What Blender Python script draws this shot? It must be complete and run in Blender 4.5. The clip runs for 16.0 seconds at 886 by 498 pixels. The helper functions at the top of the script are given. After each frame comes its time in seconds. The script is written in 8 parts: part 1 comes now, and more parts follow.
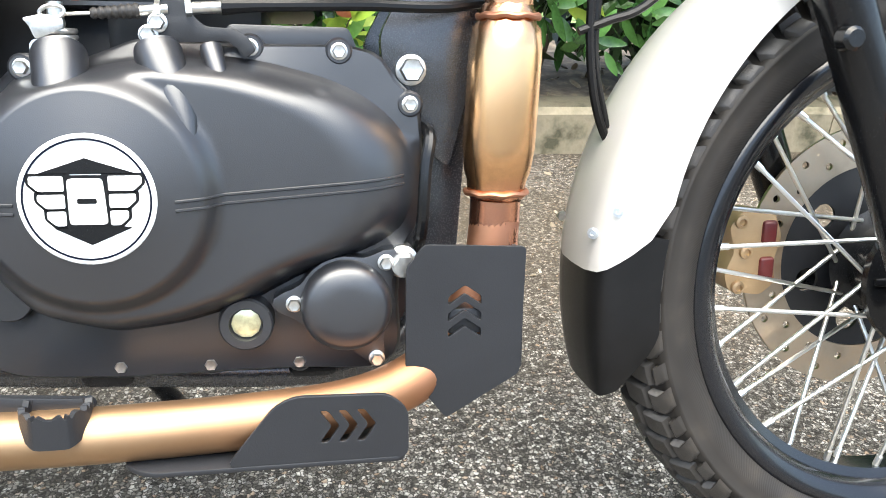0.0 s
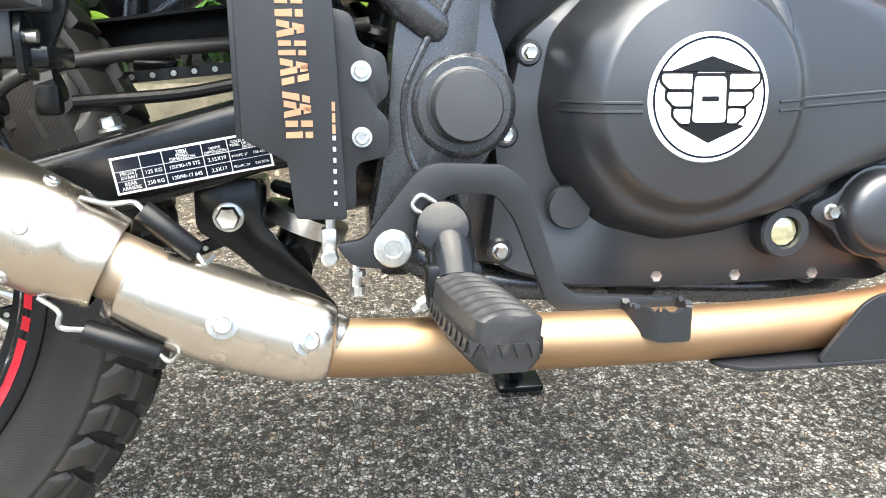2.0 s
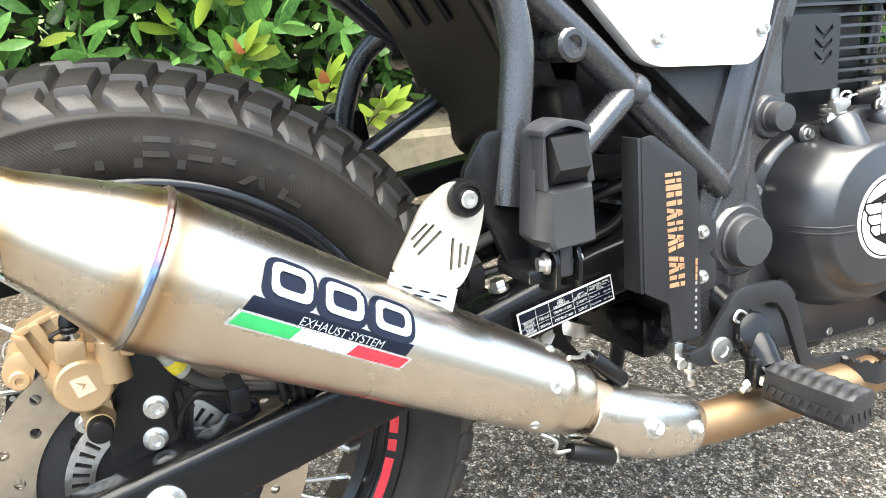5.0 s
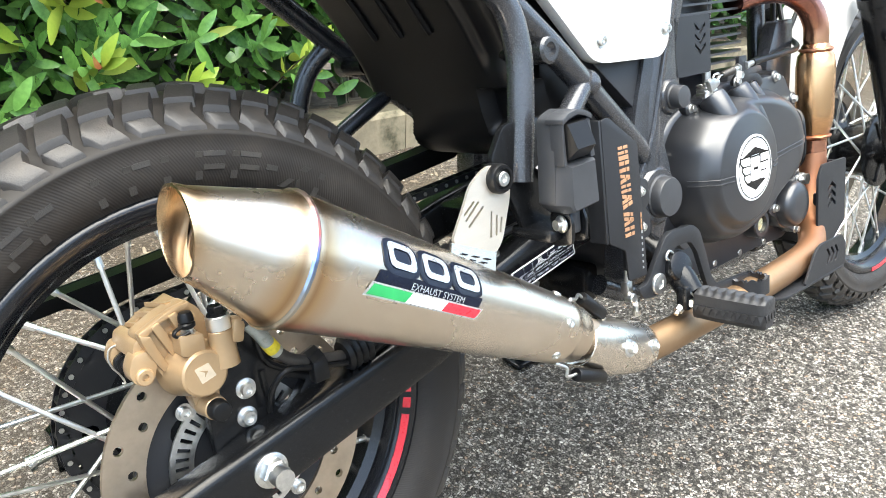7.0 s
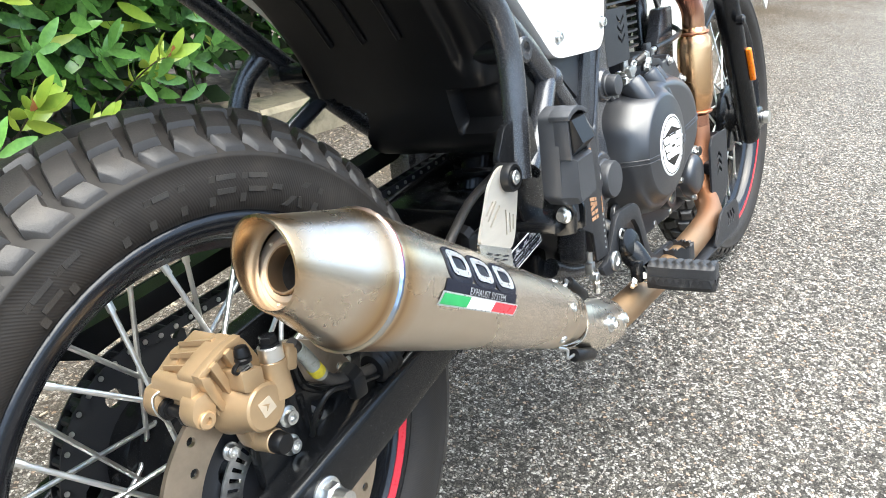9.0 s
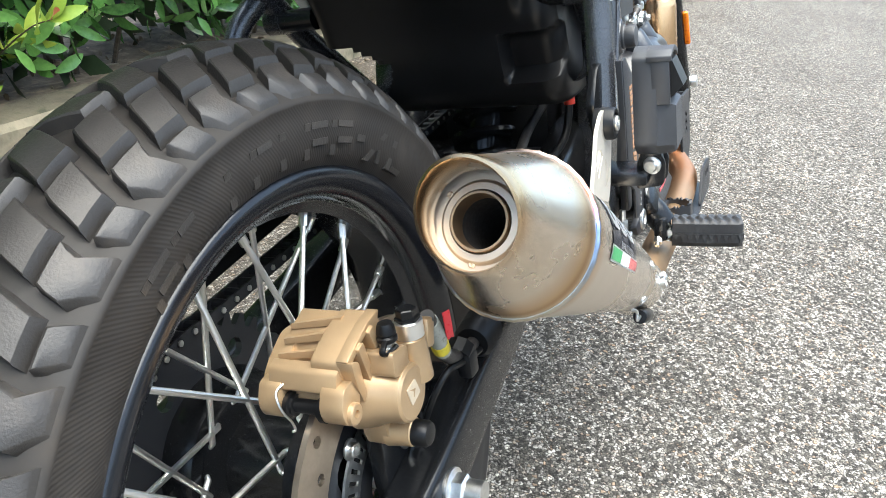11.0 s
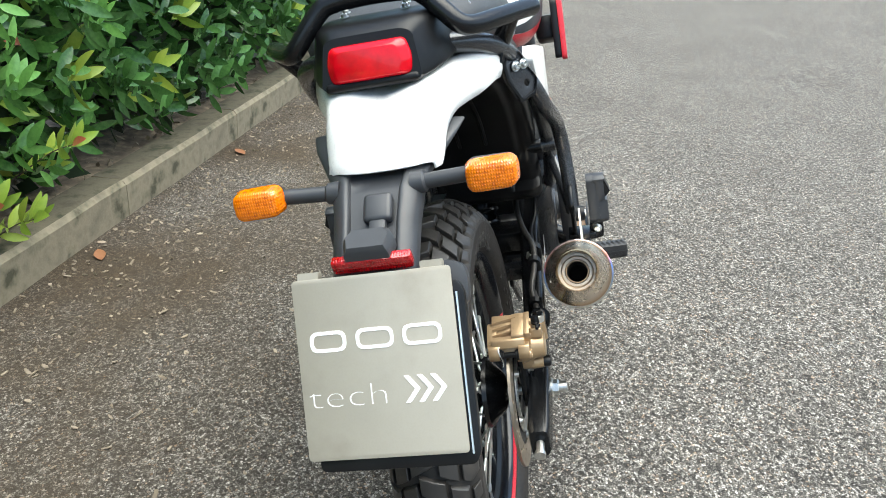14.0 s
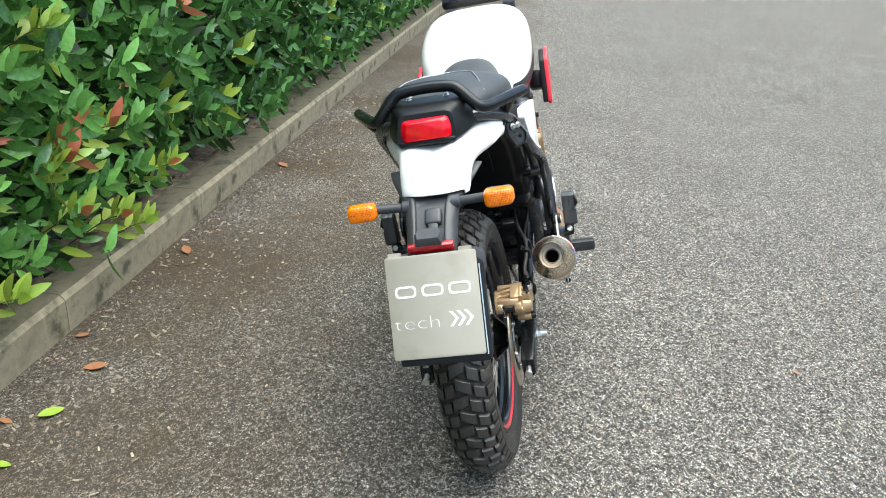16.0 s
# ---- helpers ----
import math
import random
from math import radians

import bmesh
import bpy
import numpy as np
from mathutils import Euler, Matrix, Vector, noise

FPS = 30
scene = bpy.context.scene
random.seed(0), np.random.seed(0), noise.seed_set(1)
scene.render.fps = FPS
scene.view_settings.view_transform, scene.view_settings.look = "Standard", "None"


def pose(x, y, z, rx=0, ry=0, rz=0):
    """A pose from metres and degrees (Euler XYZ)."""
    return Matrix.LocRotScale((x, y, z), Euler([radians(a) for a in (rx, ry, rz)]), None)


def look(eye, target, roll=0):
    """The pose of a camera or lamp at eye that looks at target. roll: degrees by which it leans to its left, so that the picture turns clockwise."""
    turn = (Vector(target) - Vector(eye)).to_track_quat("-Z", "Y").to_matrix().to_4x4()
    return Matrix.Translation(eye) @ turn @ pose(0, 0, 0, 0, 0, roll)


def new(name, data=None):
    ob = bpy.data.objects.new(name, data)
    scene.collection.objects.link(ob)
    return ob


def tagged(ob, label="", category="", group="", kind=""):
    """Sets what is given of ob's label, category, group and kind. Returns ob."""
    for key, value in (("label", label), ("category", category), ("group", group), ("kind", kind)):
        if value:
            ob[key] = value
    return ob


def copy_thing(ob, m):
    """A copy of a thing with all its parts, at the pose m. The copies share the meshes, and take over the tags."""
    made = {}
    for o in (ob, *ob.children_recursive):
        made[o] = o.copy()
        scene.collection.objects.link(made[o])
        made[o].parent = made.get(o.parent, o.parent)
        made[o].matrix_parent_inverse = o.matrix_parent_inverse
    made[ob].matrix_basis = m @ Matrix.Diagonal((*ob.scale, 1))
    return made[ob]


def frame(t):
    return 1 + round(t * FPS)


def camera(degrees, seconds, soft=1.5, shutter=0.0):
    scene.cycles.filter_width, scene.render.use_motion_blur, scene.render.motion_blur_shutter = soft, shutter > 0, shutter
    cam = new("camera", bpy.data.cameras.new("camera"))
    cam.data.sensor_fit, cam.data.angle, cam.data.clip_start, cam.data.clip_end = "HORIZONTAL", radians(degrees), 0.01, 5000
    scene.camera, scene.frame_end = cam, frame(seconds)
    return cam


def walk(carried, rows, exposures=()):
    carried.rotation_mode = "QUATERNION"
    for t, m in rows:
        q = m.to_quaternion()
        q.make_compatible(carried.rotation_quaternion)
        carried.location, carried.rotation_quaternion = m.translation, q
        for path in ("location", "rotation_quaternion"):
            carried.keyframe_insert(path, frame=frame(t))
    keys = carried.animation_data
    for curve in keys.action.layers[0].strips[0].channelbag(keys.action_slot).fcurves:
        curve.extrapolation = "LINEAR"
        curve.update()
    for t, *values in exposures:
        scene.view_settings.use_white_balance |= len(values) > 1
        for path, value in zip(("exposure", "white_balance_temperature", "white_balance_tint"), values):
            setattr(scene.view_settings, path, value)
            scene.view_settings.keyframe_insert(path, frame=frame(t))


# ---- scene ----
cam = camera(58.4, 16.0, 0.95)
PATH = [
    (0, (0.836, -0.582, 0.686), (1.164, 1.19, -0.181), 3.0),
    (0.5, (0.756, -0.591, 0.628), (1.074, 1.182, -0.241), 2.8),
    (1, (0.667, -0.59, 0.587), (0.977, 1.185, -0.281), 2.7),
    (1.5, (0.542, -0.573, 0.59), (0.846, 1.204, -0.277), 2.5),
    (2, (0.433, -0.561, 0.611), (0.758, 1.215, -0.248), 2.5),
    (2.5, (0.334, -0.565, 0.662), (0.678, 1.208, -0.195), 2.4),
    (3, (0.251, -0.552, 0.667), (0.615, 1.216, -0.195), 2.4),
    (3.5, (0.187, -0.529, 0.689), (0.611, 1.226, -0.171), 2.1),
    (4, (0.108, -0.518, 0.711), (0.672, 1.197, -0.149), 2.1),
    (4.5, (0.045, -0.524, 0.731), (0.746, 1.142, -0.127), 2.1),
    (4.7, (0.021, -0.537, 0.751), (0.758, 1.112, -0.108), 2.1),
    (6.8, (-0.227, -0.553, 0.817), (0.932, 0.835, -0.037), 2.3),
    (7, (-0.245, -0.539, 0.806), (0.963, 0.808, -0.047), 2.4),
    (7.5, (-0.262, -0.501, 0.81), (1.039, 0.758, -0.041), 2.4),
    (8, (-0.288, -0.471, 0.814), (1.074, 0.722, -0.035), 2.3),
    (8.2, (-0.305, -0.46, 0.815), (1.085, 0.701, -0.033), 2.3),
    (10.3, (-0.414, -0.264, 0.801), (1.234, 0.439, -0.087), 5.1),
    (10.5, (-0.411, -0.233, 0.78), (1.251, 0.438, -0.107), 5.7),
    (11, (-0.413, -0.199, 0.75), (1.264, 0.453, -0.123), 5.1),
    (11.5, (-0.484, -0.157, 0.775), (1.216, 0.446, -0.088), 5.0),
    (12, (-0.57, -0.112, 0.826), (1.171, 0.403, -0.014), 4.1),
    (12.5, (-0.642, -0.096, 0.864), (1.144, 0.266, 0.04), 3.3),
    (13, (-0.757, -0.078, 0.929), (1.051, 0.187, 0.118), 2.9),
    (13.5, (-0.912, -0.045, 1.004), (0.9, 0.191, 0.191), 3.1),
    (14, (-1.097, -0.006, 1.063), (0.718, 0.213, 0.253), 3.1),
    (14.5, (-1.268, 0.026, 1.138), (0.549, 0.231, 0.329), 3.2),
    (15, (-1.441, 0.004, 1.203), (0.376, 0.212, 0.394), 3.2),
    (15.5, (-1.598, -0.004, 1.255), (0.218, 0.212, 0.446), 3.2),
    (16, (-1.704, -0.028, 1.306), (0.113, 0.193, 0.499), 3.1),
]
walk(cam, [(t, look(eye, target, roll)) for t, eye, target, roll in PATH], [(0, 2.5, 6950, 5), (1.5, 2.7, 6950, 4), (4.5, 2.65, 7150, 4), (7.0, 2.45, 6850, 4), (11.5, 2.22, 6600, 3), (12.4, 2.0, 6600, 3), (13.0, 1.63, 6650, 2), (16, 1.64, 6550, 0)])

# ---- light ----
SUN_EL, SUN_AZ = 78.0, 200.0
world = bpy.data.worlds.new("sky")
scene.world = world
world.use_nodes = True
wn = world.node_tree
sky = wn.nodes.new("ShaderNodeTexSky")
sky.sky_type, sky.sun_disc = "NISHITA", False
sky.sun_elevation, sky.sun_rotation = radians(SUN_EL), radians(SUN_AZ)
sky.air_density, sky.dust_density, sky.ozone_density = 1.0, 2.5, 1.0
wn.links.new(sky.outputs[0], wn.nodes["Background"].inputs[0])
wn.nodes["Background"].inputs[1].default_value = 0.13
sun_data = bpy.data.lights.new("sun", "SUN")
sun_data.energy, sun_data.angle, sun_data.color = 2.5, radians(80), (1.0, 0.985, 0.965)
sun = new("sun", sun_data)
sun.matrix_world = look((0, 0, 30), (30 * math.sin(radians(SUN_AZ)) * -1 / math.tan(radians(SUN_EL)), 30 * math.cos(radians(SUN_AZ)) * -1 / math.tan(radians(SUN_EL)), 0))


# ---- materials ----
def nodes(name):
    m = bpy.data.materials.new(name)
    m.use_nodes = True
    t = m.node_tree
    return m, t, t.nodes["Principled BSDF"]


def add(t, kind, **vals):
    n = t.nodes.new(kind)
    for k, v in vals.items():
        n.inputs[k.replace("_", " ")].default_value = v
    return n


def ramp(t, src, stops):
    n = t.nodes.new("ShaderNodeValToRGB")
    e = n.color_ramp.elements
    while len(e) < len(stops):
        e.new(0.5)
    for el, (p, c) in zip(e, stops):
        el.position, el.color = p, (*c, 1) if len(c) == 3 else c
    t.links.new(src, n.inputs[0])
    return n.outputs[0]


def mixc(t, fac, a, b, mode="MIX"):
    n = t.nodes.new("ShaderNodeMix")
    n.data_type, n.blend_type = "RGBA", mode
    for sock, v in ((n.inputs[0], fac), (n.inputs[6], a), (n.inputs[7], b)):
        if hasattr(v, "links"):
            t.links.new(v, sock)
        elif isinstance(v, (int, float)):
            sock.default_value = v
        else:
            sock.default_value = (*v, 1)
    return n.outputs[2]


def surf(name, base, rough=0.5, metal=0.0, var=0.15, scale=40.0, fine=400.0, bump=0.1, dirt=None, dirt_at=0.62, coat=0.0, spec=0.5, stretch=(1, 1, 1)):
    """A painted, moulded or metal surface: cloudy tone, fine grain, uneven gloss, some dust."""
    m, t, b = nodes(name)
    co = t.nodes.new("ShaderNodeTexCoord").outputs["Object"]
    mp = add(t, "ShaderNodeMapping", Scale=stretch)
    t.links.new(co, mp.inputs[0])
    big = add(t, "ShaderNodeTexNoise", Scale=scale, Detail=4.0, Roughness=0.6)
    small = add(t, "ShaderNodeTexNoise", Scale=fine, Detail=2.0)
    for n in (big, small):
        t.links.new(mp.outputs[0], n.inputs["Vector"])
    dark = tuple(c * (1 - var) for c in base)
    lite = tuple(min(1, c * (1 + var)) for c in base)
    col = ramp(t, big.outputs[0], ((0.3, dark), (0.7, lite)))
    if dirt:
        msk = ramp(t, big.outputs[0], ((dirt_at, (0, 0, 0)), (dirt_at + 0.18, (1, 1, 1))))
        col = mixc(t, msk, col, dirt)
    t.links.new(col, b.inputs["Base Color"])
    t.links.new(ramp(t, small.outputs[0], ((0.25, (rough * 0.82,) * 3), (0.75, (min(1, rough * 1.18),) * 3))), b.inputs["Roughness"])
    b.inputs["Metallic"].default_value = metal
    b.inputs["Coat Weight"].default_value = coat
    b.inputs["Specular IOR Level"].default_value = spec
    if bump:
        bp = add(t, "ShaderNodeBump", Strength=bump, Distance=0.0006)
        t.links.new(small.outputs[0], bp.inputs["Height"])
        t.links.new(bp.outputs[0], b.inputs["Normal"])
    return m


def asphalt_mat():
    m, t, b = nodes("asphalt")
    co = t.nodes.new("ShaderNodeTexCoord").outputs["Object"]
    stones = add(t, "ShaderNodeTexVoronoi", Scale=185.0)
    edge = t.nodes.new("ShaderNodeTexVoronoi")
    edge.feature = "DISTANCE_TO_EDGE"
    edge.inputs["Scale"].default_value = 185.0
    warp = add(t, "ShaderNodeTexNoise", Scale=260.0, Detail=1.0)
    stain = add(t, "ShaderNodeTexNoise", Scale=1.3, Detail=6.0, Roughness=0.65)
    patch = add(t, "ShaderNodeTexNoise", Scale=14.0, Detail=3.0)
    mixv = mixc(t, 0.006, co, warp.outputs["Color"], "ADD")
    for n in (stones, edge):
        t.links.new(mixv, n.inputs["Vector"])
    for n in (warp, stain, patch):
        t.links.new(co, n.inputs["Vector"])
    sep = t.nodes.new("ShaderNodeSeparateColor")
    t.links.new(stones.outputs["Color"], sep.inputs[0])
    tone = ramp(t, sep.outputs[0], ((0.0, (0.045, 0.042, 0.038)), (0.25, (0.12, 0.112, 0.1)), (0.55, (0.225, 0.214, 0.197)), (0.86, (0.5, 0.486, 0.457)), (1.0, (0.3, 0.215, 0.15))))
    gap = ramp(t, edge.outputs[0], ((0.02, (0, 0, 0)), (0.2, (1, 1, 1))))
    col = mixc(t, gap, (0.022, 0.021, 0.02), tone)
    coarse = add(t, "ShaderNodeTexVoronoi", Scale=112.0)
    t.links.new(mixv, coarse.inputs["Vector"])
    sep2 = t.nodes.new("ShaderNodeSeparateColor")
    t.links.new(coarse.outputs["Color"], sep2.inputs[0])
    col = mixc(t, 1.0, col, ramp(t, sep2.outputs[1], ((0.0, (0.6, 0.6, 0.605)), (0.5, (0.95, 0.95, 0.95)), (1.0, (1.42, 1.42, 1.41)))), "MULTIPLY")
    cloud = ramp(t, stain.outputs[0], ((0.3, (0.8, 0.785, 0.765)), (0.65, (1.0, 0.99, 0.97))))
    col = mixc(t, 1.0, col, cloud, "MULTIPLY")
    mott = ramp(t, patch.outputs[0], ((0.35, (0.86, 0.85, 0.84)), (0.7, (1, 1, 1))))
    col = mixc(t, 1.0, col, mott, "MULTIPLY")
    fleck = add(t, "ShaderNodeTexNoise", Scale=62.0, Detail=3.0, Roughness=0.75)
    t.links.new(co, fleck.inputs["Vector"])
    col = mixc(t, 1.0, col, ramp(t, fleck.outputs[0], ((0.34, (0.76, 0.76, 0.76)), (0.5, (1.0, 1.0, 1.0)), (0.66, (1.27, 1.27, 1.265)))), "MULTIPLY")
    # earth washed along the kerb
    xyz = t.nodes.new("ShaderNodeSeparateXYZ")
    t.links.new(co, xyz.inputs[0])
    near = t.nodes.new("ShaderNodeMapRange")
    for k, v in ((1, 0.05), (2, 0.95), (3, 0.0), (4, 0.97)):
        near.inputs[k].default_value = v
    t.links.new(xyz.outputs[1], near.inputs[0])
    beyond = t.nodes.new("ShaderNodeMath")
    beyond.operation = "MULTIPLY"
    t.links.new(near.outputs[0], beyond.inputs[0])
    t.links.new(ramp(t, stain.outputs[0], ((0.36, (1, 1, 1)), (0.62, (0.35, 0.35, 0.35)))), beyond.inputs[1])
    col = mixc(t, beyond.outputs[0], col, mixc(t, 0.72, (0.165, 0.125, 0.082), col, "MULTIPLY"))
    t.links.new(col, b.inputs["Base Color"])
    b.inputs["Roughness"].default_value = 0.85
    b.inputs["Specular IOR Level"].default_value = 0.2
    bp = add(t, "ShaderNodeBump", Strength=0.9, Distance=0.004)
    t.links.new(edge.outputs[0], bp.inputs["Height"])
    t.links.new(bp.outputs[0], b.inputs["Normal"])
    return m


def leaf_mat(name, a, c, rough=0.32):
    m, t, b = nodes(name)
    isl = t.nodes.new("ShaderNodeNewGeometry").outputs["Random Per Island"]
    co = t.nodes.new("ShaderNodeTexCoord").outputs["Object"]
    nz = add(t, "ShaderNodeTexNoise", Scale=90.0, Detail=3.0)
    t.links.new(co, nz.inputs["Vector"])
    col = ramp(t, isl, ((0.0, a), (0.7, c), (1.0, tuple(min(1, v * 1.5) for v in c))))
    col = mixc(t, 0.35, col, ramp(t, nz.outputs[0], ((0.3, a), (0.7, c))))
    t.links.new(col, b.inputs["Base Color"])
    b.inputs["Roughness"].default_value = rough
    b.inputs["Specular IOR Level"].default_value = 0.5
    tr = t.nodes.new("ShaderNodeBsdfTranslucent")
    t.links.new(col, tr.inputs[0])
    mx = t.nodes.new("ShaderNodeMixShader")
    mx.inputs[0].default_value = 0.12
    t.links.new(b.outputs[0], mx.inputs[1])
    t.links.new(tr.outputs[0], mx.inputs[2])
    t.links.new(mx.outputs[0], t.nodes["Material Output"].inputs[0])
    return m


def lens_mat(name, col, rough=0.08, deep=0.5, clear=0.45):
    m, t, b = nodes(name)
    co = t.nodes.new("ShaderNodeTexCoord").outputs["Object"]
    w = t.nodes.new("ShaderNodeTexWave")
    w.bands_direction = "Y"
    w.inputs["Scale"].default_value = 105.0
    t.links.new(co, w.inputs["Vector"])
    w2 = t.nodes.new("ShaderNodeTexWave")
    w2.bands_direction = "Z"
    w2.inputs["Scale"].default_value = 80.0
    t.links.new(co, w2.inputs["Vector"])
    s = t.nodes.new("ShaderNodeMath")
    s.operation = "MULTIPLY"
    t.links.new(w.outputs["Fac"], s.inputs[0])
    t.links.new(w2.outputs["Fac"], s.inputs[1])
    # prism fields: uneven brightness of the moulded facets
    cell = add(t, "ShaderNodeTexVoronoi", Scale=150.0)
    t.links.new(co, cell.inputs["Vector"])
    mix = t.nodes.new("ShaderNodeMath")
    mix.operation = "ADD"
    t.links.new(s.outputs[0], mix.inputs[0])
    t.links.new(cell.outputs["Distance"], mix.inputs[1])
    t.links.new(ramp(t, mix.outputs[0], ((0.15, tuple(v * deep * (1 if i == 0 else 0.7) for i, v in enumerate(col))), (0.75, col))), b.inputs["Base Color"])
    b.inputs["Roughness"].default_value = rough
    b.inputs["Specular IOR Level"].default_value = 0.45
    b.inputs["Transmission Weight"].default_value = clear
    b.inputs["Coat Weight"].default_value = 0.6
    b.inputs["Coat Roughness"].default_value = 0.04
    bp = add(t, "ShaderNodeBump", Strength=0.7, Distance=0.0008)
    t.links.new(mix.outputs[0], bp.inputs["Height"])
    t.links.new(bp.outputs[0], b.inputs["Normal"])
    return m


def heat_mat(name, stops, axis, lo, hi, rough=0.38):
    """Bare exhaust metal whose temper colours run along one axis of the machine."""
    m, t, b = nodes(name)
    co = t.nodes.new("ShaderNodeTexCoord").outputs["Object"]
    xyz = t.nodes.new("ShaderNodeSeparateXYZ")
    t.links.new(co, xyz.inputs[0])
    nz = add(t, "ShaderNodeTexNoise", Scale=22.0, Detail=5.0, Roughness=0.65)
    t.links.new(co, nz.inputs["Vector"])
    mr = t.nodes.new("ShaderNodeMapRange")
    mr.inputs[1].default_value, mr.inputs[2].default_value = lo, hi
    t.links.new(xyz.outputs[axis], mr.inputs[0])
    ad = t.nodes.new("ShaderNodeMath")
    ad.operation = "MULTIPLY_ADD"
    t.links.new(nz.outputs[0], ad.inputs[0])
    ad.inputs[1].default_value = 0.22
    t.links.new(mr.outputs[0], ad.inputs[2])
    sb = t.nodes.new("ShaderNodeMath")
    sb.operation = "SUBTRACT"
    t.links.new(ad.outputs[0], sb.inputs[0])
    sb.inputs[1].default_value = 0.11
    t.links.new(ramp(t, sb.outputs[0], stops), b.inputs["Base Color"])
    b.inputs["Metallic"].default_value = 1.0
    t.links.new(ramp(t, nz.outputs[0], ((0.3, (rough * 0.95,) * 3), (0.7, (rough * 1.1,) * 3))), b.inputs["Roughness"])
    return m


def steel_mat(name, axis=None, start=None):
    """Satin stainless steel with faint turning marks; along an axis, straw-brown heat bands beside the weld."""
    m, t, b = nodes(name)
    co = t.nodes.new("ShaderNodeTexCoord").outputs["Object"]
    blot = add(t, "ShaderNodeTexNoise", Scale=11.0, Detail=4.0, Roughness=0.55)
    t.links.new(co, blot.inputs["Vector"])
    col = ramp(t, blot.outputs[0], ((0.3, (0.66, 0.59, 0.5)), (0.7, (0.72, 0.665, 0.59))))
    if axis is not None:
        off = t.nodes.new("ShaderNodeVectorMath")
        off.operation = "SUBTRACT"
        t.links.new(co, off.inputs[0])
        off.inputs[1].default_value = start
        dot = t.nodes.new("ShaderNodeVectorMath")
        dot.operation = "DOT_PRODUCT"
        t.links.new(off.outputs[0], dot.inputs[0])
        dot.inputs[1].default_value = axis
        mr = t.nodes.new("ShaderNodeMapRange")
        mr.inputs[1].default_value, mr.inputs[2].default_value = 0.0, 0.45
        t.links.new(dot.outputs["Value"], mr.inputs[0])
        tint = ramp(t, mr.outputs[0], ((0.0, (0.8, 0.62, 0.42)), (0.03, (0.98, 0.93, 0.86)), (0.11, (1, 0.98, 0.95)), (0.145, (0.82, 0.64, 0.44)), (0.154, (0.6, 0.42, 0.27)), (0.162, (0.95, 0.84, 0.68)), (0.178, (0.95, 0.84, 0.68)), (0.186, (0.62, 0.44, 0.28)), (0.197, (0.84, 0.66, 0.46)), (0.235, (1, 0.98, 0.95)), (0.76, (1, 0.98, 0.96)), (1.0, (0.95, 0.88, 0.8))))
        col = mixc(t, 1.0, col, tint, "MULTIPLY")
        turn = add(t, "ShaderNodeTexNoise", Scale=900.0, Detail=1.0)
        turn.noise_dimensions = "1D"
        t.links.new(dot.outputs["Value"], turn.inputs["W"])
        bp = add(t, "ShaderNodeBump", Strength=0.03, Distance=0.0003)
        t.links.new(turn.outputs[0], bp.inputs["Height"])
        t.links.new(bp.outputs[0], b.inputs["Normal"])
    t.links.new(col, b.inputs["Base Color"])
    b.inputs["Metallic"].default_value = 1.0
    t.links.new(ramp(t, blot.outputs[0], ((0.3, (0.285,) * 3), (0.7, (0.255,) * 3))), b.inputs["Roughness"])
    return m


def tyre_mat():
    """Rubber with fine slanted lines moulded round the sidewall."""
    m, t, b = nodes("tyre_carcass")
    co = t.nodes.new("ShaderNodeTexCoord").outputs["Object"]
    xyz = t.nodes.new("ShaderNodeSeparateXYZ")
    t.links.new(co, xyz.inputs[0])

    def calc(op, a, c):
        n = t.nodes.new("ShaderNodeMath")
        n.operation = op
        for i, v in enumerate((a, c)):
            if hasattr(v, "links"):
                t.links.new(v, n.inputs[i])
            elif v is not None:
                n.inputs[i].default_value = v
        return n.outputs[0]

    ang = calc("ARCTAN2", xyz.outputs[0], xyz.outputs[2])
    rad = calc("SQRT", calc("ADD", calc("MULTIPLY", xyz.outputs[0], xyz.outputs[0]), calc("MULTIPLY", xyz.outputs[2], xyz.outputs[2])), None)
    lines = calc("SINE", calc("ADD", calc("MULTIPLY", ang, 560.0), calc("MULTIPLY", rad, 1500.0)), None)
    band = t.nodes.new("ShaderNodeMapRange")
    for k, v in ((1, 0.277), (2, 0.275), (3, 0.0), (4, 1.0)):
        band.inputs[k].default_value = v
    t.links.new(rad, band.inputs[0])
    nz = add(t, "ShaderNodeTexNoise", Scale=24.0, Detail=5.0, Roughness=0.65)
    t.links.new(co, nz.inputs["Vector"])
    t.links.new(ramp(t, nz.outputs[0], ((0.3, (0.013, 0.0115, 0.0105)), (0.55, (0.021, 0.0183, 0.016)), (0.75, (0.036, 0.03, 0.0245)))), b.inputs["Base Color"])
    t.links.new(ramp(t, nz.outputs[0], ((0.3, (0.5,) * 3), (0.7, (0.72,) * 3))), b.inputs["Roughness"])
    b.inputs["Specular IOR Level"].default_value = 0.35
    bp = add(t, "ShaderNodeBump", Strength=0.16, Distance=0.0005)
    t.links.new(calc("MULTIPLY", lines, band.outputs[0]), bp.inputs["Height"])
    t.links.new(bp.outputs[0], b.inputs["Normal"])
    return m


